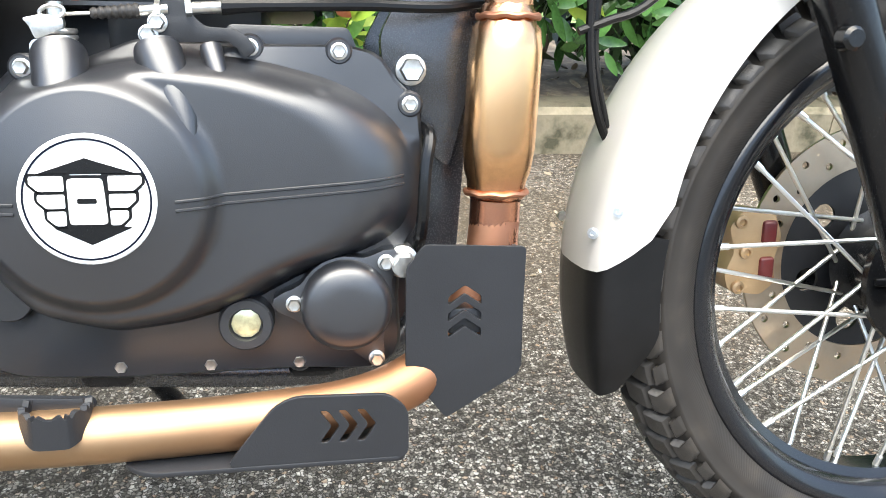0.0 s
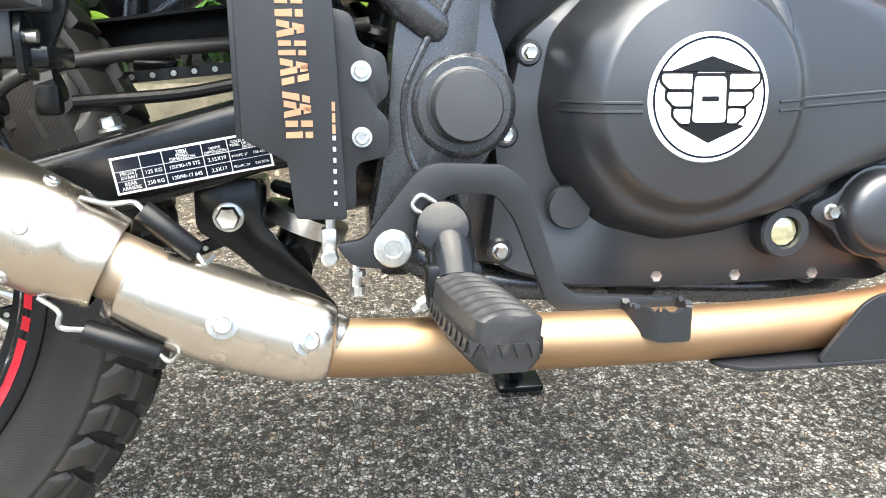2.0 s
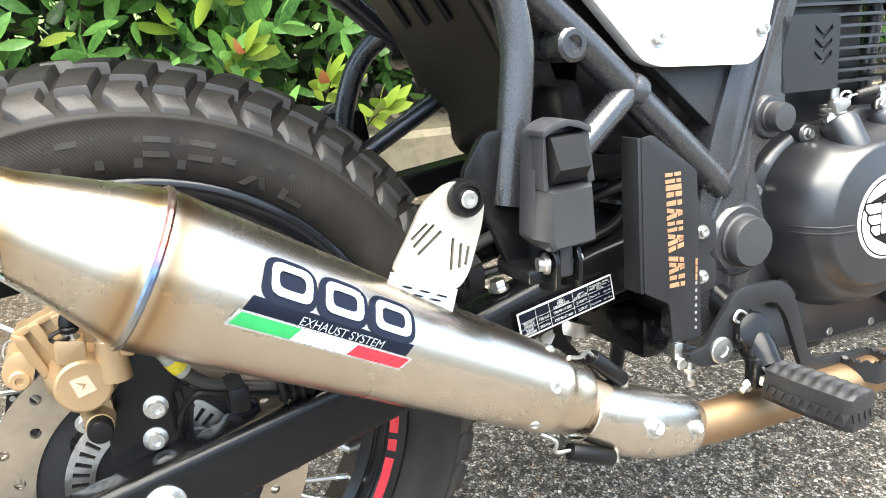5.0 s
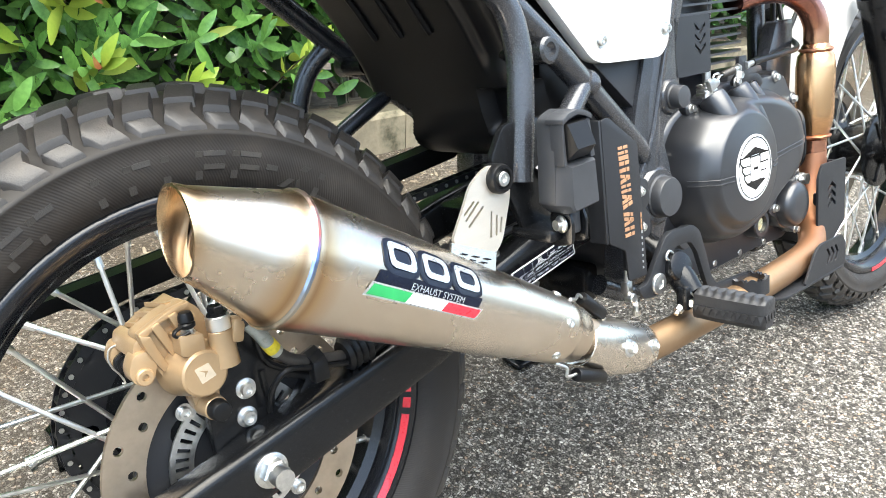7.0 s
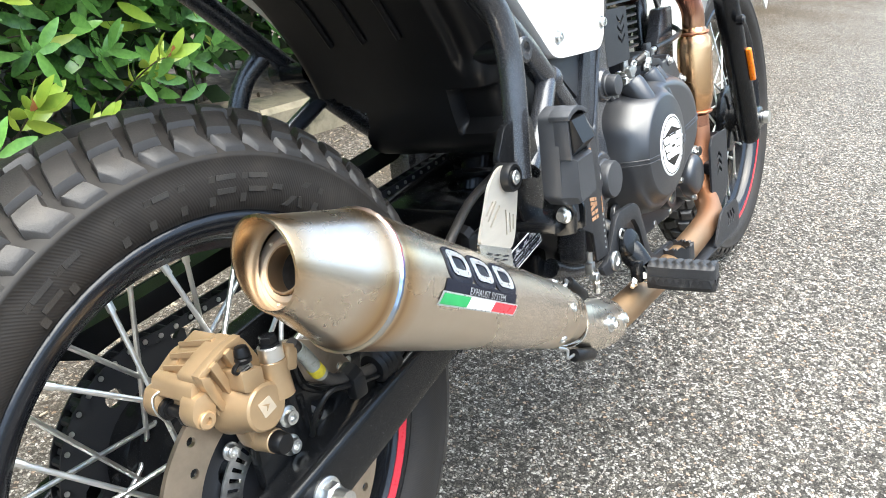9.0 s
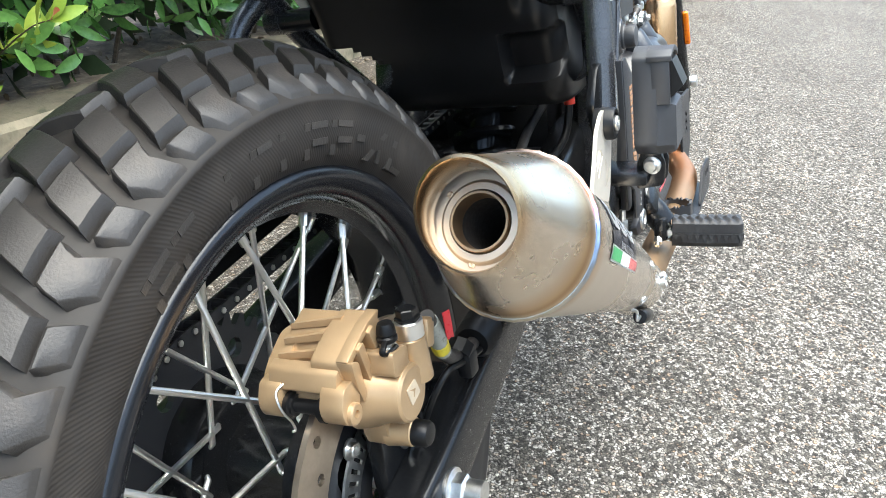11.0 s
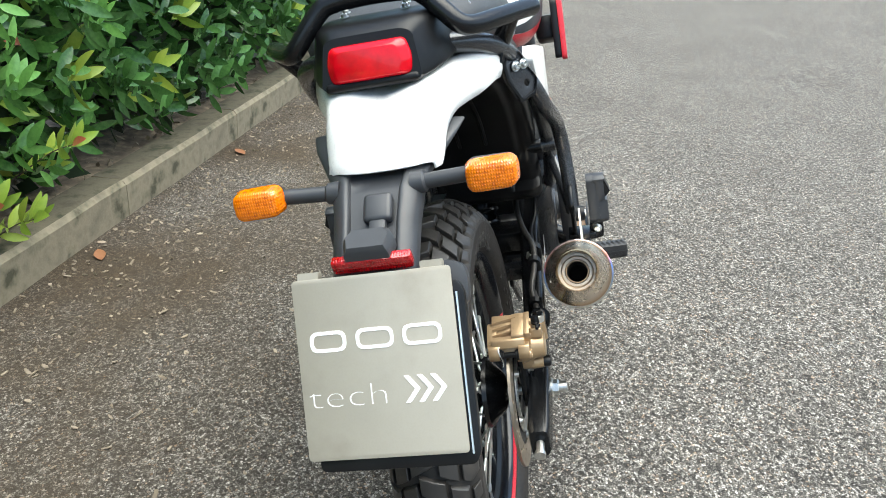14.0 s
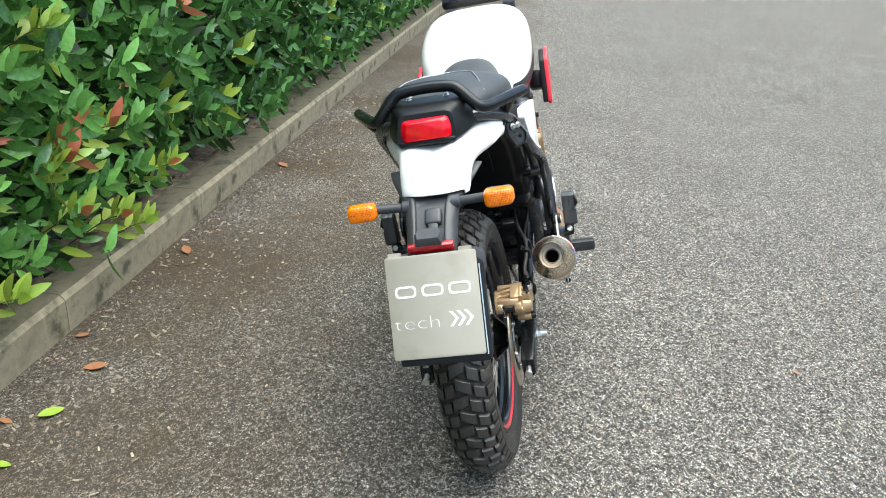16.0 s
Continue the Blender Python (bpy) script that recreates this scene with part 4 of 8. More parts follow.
for s in (-0.008, 0.008):
    own = sheet(rounded([(-0.0125, -0.005), (0.0125, -0.005), (0.0125, 0.005), (-0.0125, 0.005)], 0.005, 3), (), s - 0.001, s + 0.001)
    join(bm, own)
link = finish("link", bm, M_MATTE)
bm = bmesh.new()
tube(bm, ((0, -0.0102, 0), (0, -0.0088, 0)), 0.0026, 8)
pin_ = finish("pin", bm, M_ZINC)
loop = []
for k in range(23):
    a = radians(82 + 196 * k / 22)
    loop.append((0.111 * math.cos(a), AX_R + 0.111 * math.sin(a)))
sx, sz = 0.62, 0.46
for s in range(1, 34):
    t = s / 34
    loop.append((loop[22][0] * (1 - t) + sx * t, loop[22][1] * (1 - t) + (sz - 0.035) * t - 0.02 * math.sin(math.pi * t)))
for s in range(1, 34):
    t = s / 34
    loop.append((sx * (1 - t) + loop[0][0] * t, (sz + 0.035) * (1 - t) + loop[0][1] * t))
for k, (x, z) in enumerate(loop):
    nx, nz = loop[(k + 1) % len(loop)]
    same("link", link, chain, pose((x + nx) / 2, 0.069, (z + nz) / 2, 0, -math.degrees(math.atan2(nz - z, nx - x)), 0))
    same("pin", pin_, chain, pose(x, 0.069, z))

bm = sheet(rounded([(-0.15, 0.4615), (0.0, 0.4775), (0.2, 0.502), (0.43, 0.532), (0.45, 0.52), (0.43, 0.5), (0.2, 0.469), (0.0, 0.4435), (-0.045, 0.4335), (-0.075, 0.4475), (-0.15, 0.4395)], 0.004, 3), (), 0.083, 0.0865, 0.001)
cg = part("chain_guard", bm, M_PLASTIC, bike, "long black plastic chain guard")
bm = sheet(rounded([(-0.15, 0.461), (0.0, 0.477), (0.2, 0.5015), (0.43, 0.5315), (0.43, 0.5285), (0.2, 0.4985), (0.0, 0.474), (-0.15, 0.458)], 0.001, 2), (), 0.055, 0.083)
part("guard_lip", bm, M_PLASTIC, cg)

# -- swingarm, frame and tail --
swing = holder("swingarm", bike, label="black box-section steel swingarm")
for s, name in ((-1, "right_arm"), (1, "left_arm")):
    bm = bmesh.new()
    rings = []
    for x, z, hh, y, hw in ((-0.112, 0.2985, 0.022, 0.122, 0.014), (-0.1, 0.301, 0.026, 0.122, 0.017), (0.0, 0.3245, 0.028, 0.1215, 0.019), (0.2, 0.368, 0.0275, 0.112, 0.02), (0.4, 0.423, 0.0275, 0.103, 0.02), (0.49, 0.44, 0.03, 0.1, 0.022), (0.56, 0.445, 0.03, 0.1, 0.022)):
        rings.append([Vector((x, s * y + a * hw, z + b * hh)) for a, b in ((math.copysign(abs(math.cos(q)) ** 0.42, math.cos(q)), math.copysign(abs(math.sin(q)) ** 0.42, math.sin(q))) for q in (2 * math.pi * (k + 0.5) / 28 for k in range(28)))])
    skin(bm, rings)
    part(name, bm, M_BLACK, swing)
bm = bmesh.new()
box(bm, (0.05, 0.2, 0.05), pose(0.42, 0, 0.425, 0, -13, 0), 0.008)
box(bm, (0.03, 0.2, 0.03), pose(0.3, 0, 0.40, 0, -13, 0), 0.008)
part("cross_brace", bm, M_BLACK, swing)
bm = bmesh.new()
lathe(bm, ((-0.15, 0.009), (0.165, 0.009)), right(0, 0, AX_R), 16)
lathe(bm, ((0.14, 0.0155), (0.142, 0.0155), (0.143, 0.0138)), right(0, 0, AX_R), 24)
lathe(bm, ((0.143, 0.0122), (0.151, 0.0122), (0.1525, 0.0105)), right(0, 0, AX_R), 6)
lathe(bm, ((0.1525, 0.0075), (0.158, 0.0072), (0.158, 0.004), (0.155, 0.003)), right(0, 0, AX_R), 18)
part("axle_nut", bm, M_ZINC, bike, "zinc-plated rear axle nut and spindle")
for s in (-1, 1):
    bm = bmesh.new()
    lathe(bm, ((0, 0.0065), (0.02, 0.0065), (0.02, 0.0085), (0.026, 0.0085)), along((-0.11, s * 0.122, 0.299), (-1, 0, -0.2)), 12)
    part("adjuster_bolt", bm, M_ZINC, swing)

same("arm_bolt", BIGBOLT, swing, pose(0.301, -0.108, 0.4255, 0, -13, 0) @ Matrix.Scale(0.8, 4))
frame_ = holder("frame", bike, label="black tubular steel frame with rough weld seams")
side_out = rounded([(0.47, 0.345), (0.53, 0.345), (0.548, 0.40), (0.572, 0.435), (0.566, 0.475), (0.55, 0.515), (0.59, 0.545), (0.592, 0.575), (0.585, 0.61), (0.64, 0.76), (0.59, 0.77), (0.53, 0.62), (0.505, 0.55), (0.49, 0.49), (0.485, 0.42)], 0.02, 4)
for s in (-1, 1):
    bm = sheet(side_out, (), s * 0.116, s * 0.152, 0.012)
    part("side_plate", bm, M_FRAME, frame_)
    bm = bmesh.new()
    tube(bm, smooth(((0.622, s * 0.124, 0.765), (0.59, s * 0.126, 0.69), (0.559, s * 0.126, 0.61), (0.539, s * 0.126, 0.535), (0.53, s * 0.126, 0.46), (0.515, s * 0.124, 0.385), (0.497, s * 0.12, 0.35)), 6), [0.029, 0.029, 0.029, 0.029, 0.029, 0.028, 0.02], 24)
    part("main_tube", bm, M_FRAME, frame_)
    for x, z, r in ((0.537, 0.443, 0.036), (0.571, 0.5555, 0.0215)):
        bm = bmesh.new()
        lathe(bm, ((0.118, r * 1.12), (0.146, r * 1.06), (0.1535, r * 0.98), (0.1565, r * 0.88), (0.157, r * 0.5)), along((x, 0, z), (0, s, 0)), 40)
        part("pivot_boss", bm, M_FRAME, frame_)
bm = bmesh.new()
pts = smooth(((0.612, -0.154, 0.745), (0.578, -0.1555, 0.665), (0.552, -0.1557, 0.59), (0.53, -0.155, 0.52), (0.509, -0.1532, 0.48), (0.497, -0.1522, 0.45), (0.499, -0.1522, 0.415), (0.51, -0.152, 0.39)), 24)
tube(bm, [p + Vector((0, 0.0003, 0)) for p in pts], [0.0026 + 0.0004 * noise.noise((i * 0.45, 0, 0)) for i in range(len(pts))], 8)
part("weld_seam", bm, M_FRAME, frame_, "rough black weld seam")
RAIL = [(0.525, -0.136, 0.489), (0.5, -0.152, 0.509), (0.394, -0.165, 0.597), (0.33, -0.168, 0.652), (0.2, -0.165, 0.755), (0.05, -0.15, 0.845), (-0.04, -0.12, 0.885), (-0.1, -0.06, 0.902)]
STAY = [(0.262, -0.2, 0.52), (0.272, -0.199, 0.58), (0.278, -0.196, 0.64), (0.262, -0.192, 0.685), (0.2, -0.188, 0.72), (0.13, -0.183, 0.75), (0.09, -0.172, 0.79), (0.085, -0.154, 0.825)]
BRACE = [(0.402, -0.165, 0.594), (0.34, -0.185, 0.555), (0.285, -0.198, 0.52)]
for pts, r, name in ((RAIL, 0.0135, "seat_rail"), (STAY, 0.0125, "stay_tube"), (BRACE, 0.0115, "brace_tube")):
    for mir in (0, 1):
        bm = bmesh.new()
        if mir and name == "stay_tube":
            pts = [(0.262, -0.2, 0.52), (0.272, -0.198, 0.58), (0.29, -0.188, 0.63), (0.32, -0.168, 0.664)]
        tube(bm, smooth(mirror(pts) if mir else pts, 7), r, 16)
        part(name, bm, M_FRAME, frame_)
CRADLE = [(0.50, -0.085, 0.33), (0.56, -0.09, 0.305), (0.7, -0.092, 0.295), (0.86, -0.088, 0.29), (0.925, -0.075, 0.33), (0.945, -0.06, 0.42), (0.955, -0.05, 0.58), (0.97, -0.04, 0.72), (0.98, -0.02, 0.85)]
for mir in (0, 1):
    bm = bmesh.new()
    tube(bm, smooth(mirror(CRADLE) if mir else CRADLE, 6), 0.0135, 14)
    part("cradle_tube", bm, M_FRAME, frame_)
    for p, q in (((0.385, -0.166, 0.603), (0.41, -0.167, 0.588)), ((0.487, -0.1535, 0.5195), (0.503, -0.1505, 0.5065))):
        bm = bmesh.new()
        p, q = (Vector((v[0], -v[1] if mir else v[1], v[2])) for v in (p, q))
        tube(bm, [p.lerp(q, k / 6) for k in range(3, 7)], [0.0134, 0.0147, 0.0146, 0.0134], 14)
        part("weld_collar", bm, M_FRAME, frame_)
    s = 1 if mir else -1
    bm = sheet(rounded([(0.225, 0.545), (0.245, 0.575), (0.293, 0.575), (0.305, 0.50), (0.29, 0.468), (0.262, 0.47), (0.245, 0.51)], 0.008, 3), (), s * 0.196, s * 0.203, 0.0015)
    part("peg_gusset", bm, M_BLACK, frame_)
    bm = sheet(rounded([(0.90, 0.36), (0.955, 0.36), (0.965, 0.50), (0.975, 0.62), (0.93, 0.60), (0.93, 0.54), (0.895, 0.545), (0.9, 0.515), (0.93, 0.49), (0.925, 0.42)], 0.01, 3), (), s * 0.066, s * 0.082, 0.003)
    part("engine_mount", bm, M_FRAME, frame_)
    bm = bmesh.new()
    lathe(bm, ((0.0, 0.014), (0.028, 0.014), (0.03, 0.011), (0.03, 0.007), (0.026, 0.006)), along((0.3375, s * 0.152, 0.632), (0, s, 0)), 18)
    part("lug", bm, M_FRAME, frame_)
    part("mount_plate", sheet(rounded([(0.892, 0.558), (0.925, 0.62), (0.972, 0.62), (0.962, 0.52), (0.946, 0.455), (0.93, 0.47), (0.922, 0.505), (0.905, 0.515), (0.895, 0.53)], 0.008, 4), (), s * 0.08, s * 0.1, 0.002), M_FRAME, frame_)
    same("mount_bolt", BIGBOLT, frame_, along((0.9155, s * 0.1005, 0.532), (0, s, 0)))
for (x, z, r) in ((0.537, 0.443, 0.024), (0.571, 0.5555, 0.0135)):
    bm = bmesh.new()
    lathe(bm, ((0.15, r * 1.08), (0.1585, r * 1.08), (0.16, r), (0.169, r), (0.172, r * 0.93), (0.173, r * 0.4)), right(x, 0, z), 30)
    part("frame_cap", bm, M_GREYPLASTIC, frame_, "round black plastic frame plug")

# -- engine --
engine = holder("engine", bike, label="black air-cooled single-cylinder engine")
case = rounded([(0.605, 0.33), (0.66, 0.308), (0.88, 0.308), (0.915, 0.34), (0.918, 0.46), (0.885, 0.532), (0.65, 0.522), (0.605, 0.47)], 0.02, 4)
bm = sheet(case, (), -0.107, 0.12, 0.008)
part("crankcase", bm, M_ENGINE, engine)
# added filler, black to stand for the shaded void between engine and frame
part("dark_gap_filler", sheet(rounded([(0.535, 0.33), (0.62, 0.308), (0.88, 0.308), (0.93, 0.35), (0.925, 0.46), (0.9, 0.54), (0.68, 0.575), (0.6, 0.6), (0.545, 0.52)], 0.03, 4), (), -0.062, 0.1, 0.008), M_PLASTIC, engine)

COVER = [(0.562, 0.335), (0.568, 0.39), (0.563, 0.43), (0.578, 0.455), (0.585, 0.49), (0.615, 0.515), (0.645, 0.54), (0.685, 0.538), (0.72, 0.5515), (0.797, 0.549), (0.86, 0.549), (0.884, 0.547), (0.896, 0.537), (0.901, 0.523), (0.917, 0.514), (0.92, 0.497), (0.922, 0.465), (0.92, 0.42), (0.905, 0.395), (0.902, 0.36), (0.905, 0.312), (0.885, 0.3), (0.825, 0.304), (0.759, 0.303), (0.693, 0.302), (0.62, 0.306), (0.575, 0.318)]
BODY = [(0.602, 0.44), (0.61, 0.49), (0.64, 0.522), (0.69, 0.532), (0.74, 0.54), (0.80, 0.535), (0.86, 0.52), (0.90, 0.493), (0.914, 0.46), (0.912, 0.425), (0.885, 0.402), (0.845, 0.392), (0.815, 0.378), (0.785, 0.362), (0.74, 0.35), (0.695, 0.345), (0.645, 0.358), (0.613, 0.395)]
CX, CZ = 0.6953, 0.4483


def radial(poly, ang):
    """How far the outline lies from the cover's centre at an angle."""
    d = Vector((math.cos(ang), math.sin(ang)))
    best = 0.05
    for i in range(len(poly)):
        p, q = Vector(poly[i]) - Vector((CX, CZ)), Vector(poly[(i + 1) % len(poly)]) - Vector((CX, CZ))
        e = q - p
        den = d.cross(e)
        if abs(den) > 1e-9:
            t, u = p.cross(e) / den, p.cross(d) / den
            if t > 0 and -1e-6 <= u <= 1 + 1e-6:
                best = max(best, t)
    return best


N = 160
ANG = [2 * math.pi * k / N for k in range(N)]


def blur(r, n):
    for _ in range(n):
        r = [(r[i - 1] + 2 * r[i] + r[(i + 1) % len(r)]) / 4 for i in range(len(r))]
    return r


r_out = blur([radial(COVER, a) for a in ANG], 1)
r_body = blur([radial(BODY, a) for a in ANG], 6)


def cover_y(k, s):
    """Depth of the raised body at ring fraction s, from its foot to the badge."""
    foot, top = -0.137, -0.188
    r = r_body[k] * (1 - s) + 0.0425 * s
    edge = 1 - (1 - min(1, s / 0.3)) ** 2.4
    q = min(1.0, max(0.0, (r - 0.068) / 0.016))
    dome = 1 - 0.09 * min(1.0, (r - 0.0425) / 0.0255) - 0.27 * q * q * (3 - 2 * q) - 0.1 * max(0.0, r - 0.084) / 0.13
    return foot + (top - foot) * edge * dome


def rim_back(a):
    """How far the cover's flange steps back towards the frame."""
    q = min(1.0, max(0.0, (-math.cos(a) - 0.35) / 0.45))
    return 0.015 * q * q * (3 - 2 * q)


def ring_at(radii, y):
    return [(CX + radii[k] * math.cos(a), y + rim_back(a), CZ + radii[k] * math.sin(a)) for k, a in enumerate(ANG)]


r_foot = [r_body[k] + min(0.004, max(0.001, r_out[k] - 0.004 - r_body[k])) for k in range(N)]
rings = [ring_at(r_out, -0.105), ring_at(r_out, -0.126), ring_at([r - 0.003 for r in r_out], -0.13), ring_at(r_foot, -0.132)]
for s in [i / 64 for i in range(65)]:
    rings.append([(CX + (r_body[k] * (1 - s) + 0.0425 * s) * math.cos(a), cover_y(k, s), CZ + (r_body[k] * (1 - s) + 0.0425 * s) * math.sin(a)) for k, a in enumerate(ANG)])
bm = bmesh.new()
skin(bm, rings)
cover = part("clutch_cover", bm, M_ENGINE, engine, "smooth black engine cover with a domed clutch bulge", 40)
for dz in (0.0, 0.006):
    for base in (0, N // 2):
        bm = bmesh.new()
        pts = []
        for i in range(4, 62):
            s = 1 - i / 64
            r = r_body[base] * (1 - s) + 0.0425 * s
            pts.append((CX + r * (1 if base == 0 else -1), cover_y(base, s) - 0.0002, CZ - 0.009 + dz + (0.012 * (r - 0.05) / 0.17 if base == 0 else 0)))
        tube(bm, pts, 0.0011, 6)
        part("ridge", bm, M_ENGINE, cover)
part("lower_case", sheet(rounded([(0.5, 0.43), (0.505, 0.36), (0.53, 0.325), (0.6, 0.318), (0.6, 0.43)], 0.015, 4), (), -0.1, 0.06, 0.005), M_ENGINE, engine)
for x, y, z in ((0.797, -0.13, 0.5464), (0.8596, -0.13, 0.5445), (0.911, -0.13, 0.5071), (0.6457, -0.13, 0.531), (0.5918, -0.116, 0.4788), (0.5753, -0.116, 0.4203), (0.5715, -0.12, 0.334), (0.6929, -0.124, 0.312), (0.7581, -0.124, 0.3105), (0.8248, -0.124, 0.3095)):
    bm = bmesh.new()
    lathe(bm, ((-0.03, 0.0105), (0.0, 0.01), (0.002, 0.0082)), right(x, y, z), 18)
    part("bolt_boss", bm, M_ENGINE, cover)
    same("bolt", BOLT, cover, right(x, y - 0.001, z) @ Matrix.Scale(0.8, 4))
# round oil filter cover
ring_o = []
for k in range(60):
    a = 2 * math.pi * k / 60
    r = 0.036
    for bx, bz in ((0.8908, 0.3915), (0.8225, 0.3618), (0.8833, 0.3164)):
        ba = math.atan2(bz - 0.3605, bx - 0.861)
        d = (a - ba + math.pi) % (2 * math.pi) - math.pi
        r = max(r, 0.036 + 0.019 * math.exp(-(d / 0.24) ** 2))
    ring_o.append((0.861 + r * math.cos(a), 0.3605 + r * math.sin(a)))
bm = sheet(ring_o, (), -0.125, -0.148, 0.002)
lathe(bm, ((0.146, 0.034), (0.158, 0.0335), (0.164, 0.031), (0.167, 0.027), (0.1685, 0.015)), right(0.861, 0, 0.3605), 40)
filt = part("filter_cover", bm, M_ENGINE, engine, "round black oil filter cover", 40)
for x, z in ((0.8908, 0.3915), (0.8225, 0.3618), (0.8833, 0.3164)):
    same("bolt", BOLT, filt, right(x, -0.148, z) @ Matrix.Scale(0.8, 4))
bm = bmesh.new()
lathe(bm, ((0.125, 0.021), (0.147, 0.02), (0.149, 0.0185), (0.149, 0.0125), (0.143, 0.0115)), right(0.787, 0, 0.347), 36)
sight = part("oil_window", bm, M_ENGINE, engine, "oil level window with a clear pane")
bm = bmesh.new()
lathe(bm, ((0.141, 0.0115), (0.1445, 0.011), (0.146, 0.006)), right(0.787, 0, 0.347), 10)
part("pane", bm, M_GLASS, sight)
bm = bmesh.new()
lathe(bm, ((0.128, 0.0165), (0.1325, 0.0165), (0.134, 0.0155)), right(0.6208, 0, 0.368), 32)
part("round_boss", bm, M_ENGINE, cover)
# cover badge: plain pale shapes on black
bm = bmesh.new()
lathe(bm, ((0.184, 0.0427), (0.1885, 0.0427), (0.1895, 0.0416)), right(CX, 0, CZ), 64)
badge = part("badge", bm, M_PRINT, cover, "round white badge with plain black and white shapes")
for outline in ([disc2(CX, CZ, 0.0398, 48), disc2(CX, CZ, 0.0384, 48)],):
    part("ring_line", sheet(outline[0], [outline[1]], -0.1893, -0.1899), M_NAVY, badge)
RB_ = 0.0427


def badge_shape(name, pts, d0, d1, mat, r=0.0012):
    return part(name, sheet(rounded([(CX + RB_ * x, CZ + RB_ * z) for x, z in pts], r, 3), (), -0.1893 - d0, -0.1893 - d1), mat, badge)


badge_shape("upper_wedge", [(-0.71, 0.395), (0, 0.635), (0.73, 0.395)], 0.0, 0.0006, M_BLACK, 0.0004)
badge_shape("lower_wedge", [(-0.5, -0.425), (-0.2, -0.35), (0.2, -0.35), (0.62, -0.43), (0.02, -0.69)], 0.0, 0.0006, M_BLACK, 0.0006)
for s in (-1, 1):
    for x0, x1, z0, z1 in ((0.3, 0.8, 0.14, 0.365), (0.3, 0.7, -0.12, 0.09), (0.3, 0.58, -0.385, -0.165)):
        badge_shape("feather_edge", [(s * (x0 - 0.08), z0 - 0.045), (s * (x1 - 0.1), z0 - 0.045), (s * (x1 + 0.045), z0 + 0.1), (s * (x1 + 0.045), z1 + 0.045), (s * (x0 - 0.08), z1 + 0.045)], 0.0, 0.0006, M_BLACK, 0.0016)
        badge_shape("feather", [(s * (x0 + 0.015), z0), (s * (x1 - 0.12), z0), (s * x1, z0 + 0.11), (s * x1, z1), (s * (x0 + 0.015), z1)], 0.0005, 0.0012, M_PRINT, 0.0014)
badge_shape("centre_edge", [(-0.33, -0.43), (0.36, -0.43), (0.3, 0.38), (-0.33, 0.38)], 0.0, 0.0007, M_BLACK, 0.002)
badge_shape("centre_block", [(-0.27, -0.37), (0.28, -0.37), (0.24, 0.33), (-0.27, 0.33)], 0.0006, 0.0014, M_PRINT, 0.003)
badge_shape("centre_slot", [(-0.14, -0.05), (0.14, -0.05), (0.14, 0.03), (-0.14, 0.03)], 0.0012, 0.0017, M_BLACK, 0.001)

# cylinder with cooling fins, leaning a little ahead
cyl = holder("cylinder", bike, label="finned black cylinder and head")
bm = bmesh.new()
box(bm, (0.12, 0.13, 0.3), pose(0.745, 0, 0.66), 0.01)
part("barrel", bm, M_ENGINE, cyl)
fin_o = rounded([(-0.095, -0.098), (0.095, -0.098), (0.1, 0.0), (0.095, 0.098), (-0.095, 0.098)], 0.02, 4)
own = bmesh.new()
vs = [own.verts.new((x, y, 0)) for x, y in fin_o]
own.faces.new(vs)
top = bmesh.ops.extrude_face_region(own, geom=own.faces[:])
bmesh.ops.translate(own, vec=(0, 0, 0.0032), verts=[v for v in top["geom"] if isinstance(v, bmesh.types.BMVert)])
fin = finish("fin", own, M_ENGINE)
for k in range(15):
    same("fin", fin, cyl, pose(0.745, 0, 0.575 + 0.0115 * k))
bm = bmesh.new()
box(bm, (0.17, 0.17, 0.09), pose(0.745, 0, 0.79), 0.02, 3)
part("head_cover", bm, M_ENGINE, cyl)
bm = sheet(rounded([(0.585, 0.575), (0.66, 0.575), (0.66, 0.645), (0.585, 0.645)], 0.004, 2), [[(x, z + dz) for x, z in ((0.627, 0.612), (0.6385, 0.603), (0.65, 0.612), (0.65, 0.607), (0.6385, 0.598), (0.627, 0.607))] for dz in (0.0, 0.012, 0.024)], -0.152, -0.149)
part("side_guard", bm, M_MATTE, cyl, "matte black guard plate cut with three chevrons")

# clutch arm, spring and cable on top of the cover
arm = holder("clutch_arm", bike, label="zinc clutch arm with a coil spring and cable")
def cover_boss(pts, radii, lid):
    """A cast cylinder that runs down into the cover, with a flat machined top."""
    bm = bmesh.new()
    tube(bm, pts, radii, 28)
    ob = part("cover_boss", bm, M_ENGINE, cover, "", 30)
    if lid:
        top, r = Vector(pts[-1]), radii[-1]
        bm = bmesh.new()
        lathe(bm, ((0.0, r * 0.96), (0.002, r * 0.96), (0.003, r * 0.85), (0.003, r * 0.45)), along(top, top - Vector(pts[-2])), 28)
        part("boss_cap", bm, M_ENGINE, ob)
    return ob


cover_boss(((0.682, -0.176, 0.485), (0.679, -0.167, 0.503), (0.6742, -0.146, 0.5375), (0.6738, -0.144, 0.5405)), (0.008, 0.0165, 0.0182, 0.0175), True)
cover_boss(((0.7585, -0.172, 0.484), (0.7555, -0.1665, 0.496), (0.7435, -0.153, 0.525), (0.737, -0.1435, 0.541), (0.7362, -0.142, 0.544)), (0.005, 0.0095, 0.0152, 0.0162, 0.0155), True)
cover_boss(((0.7825, -0.163, 0.508), (0.7785, -0.156, 0.523), (0.772, -0.143, 0.544), (0.7715, -0.142, 0.547)), (0.002, 0.006, 0.0078, 0.0072), False)
bm = bmesh.new()
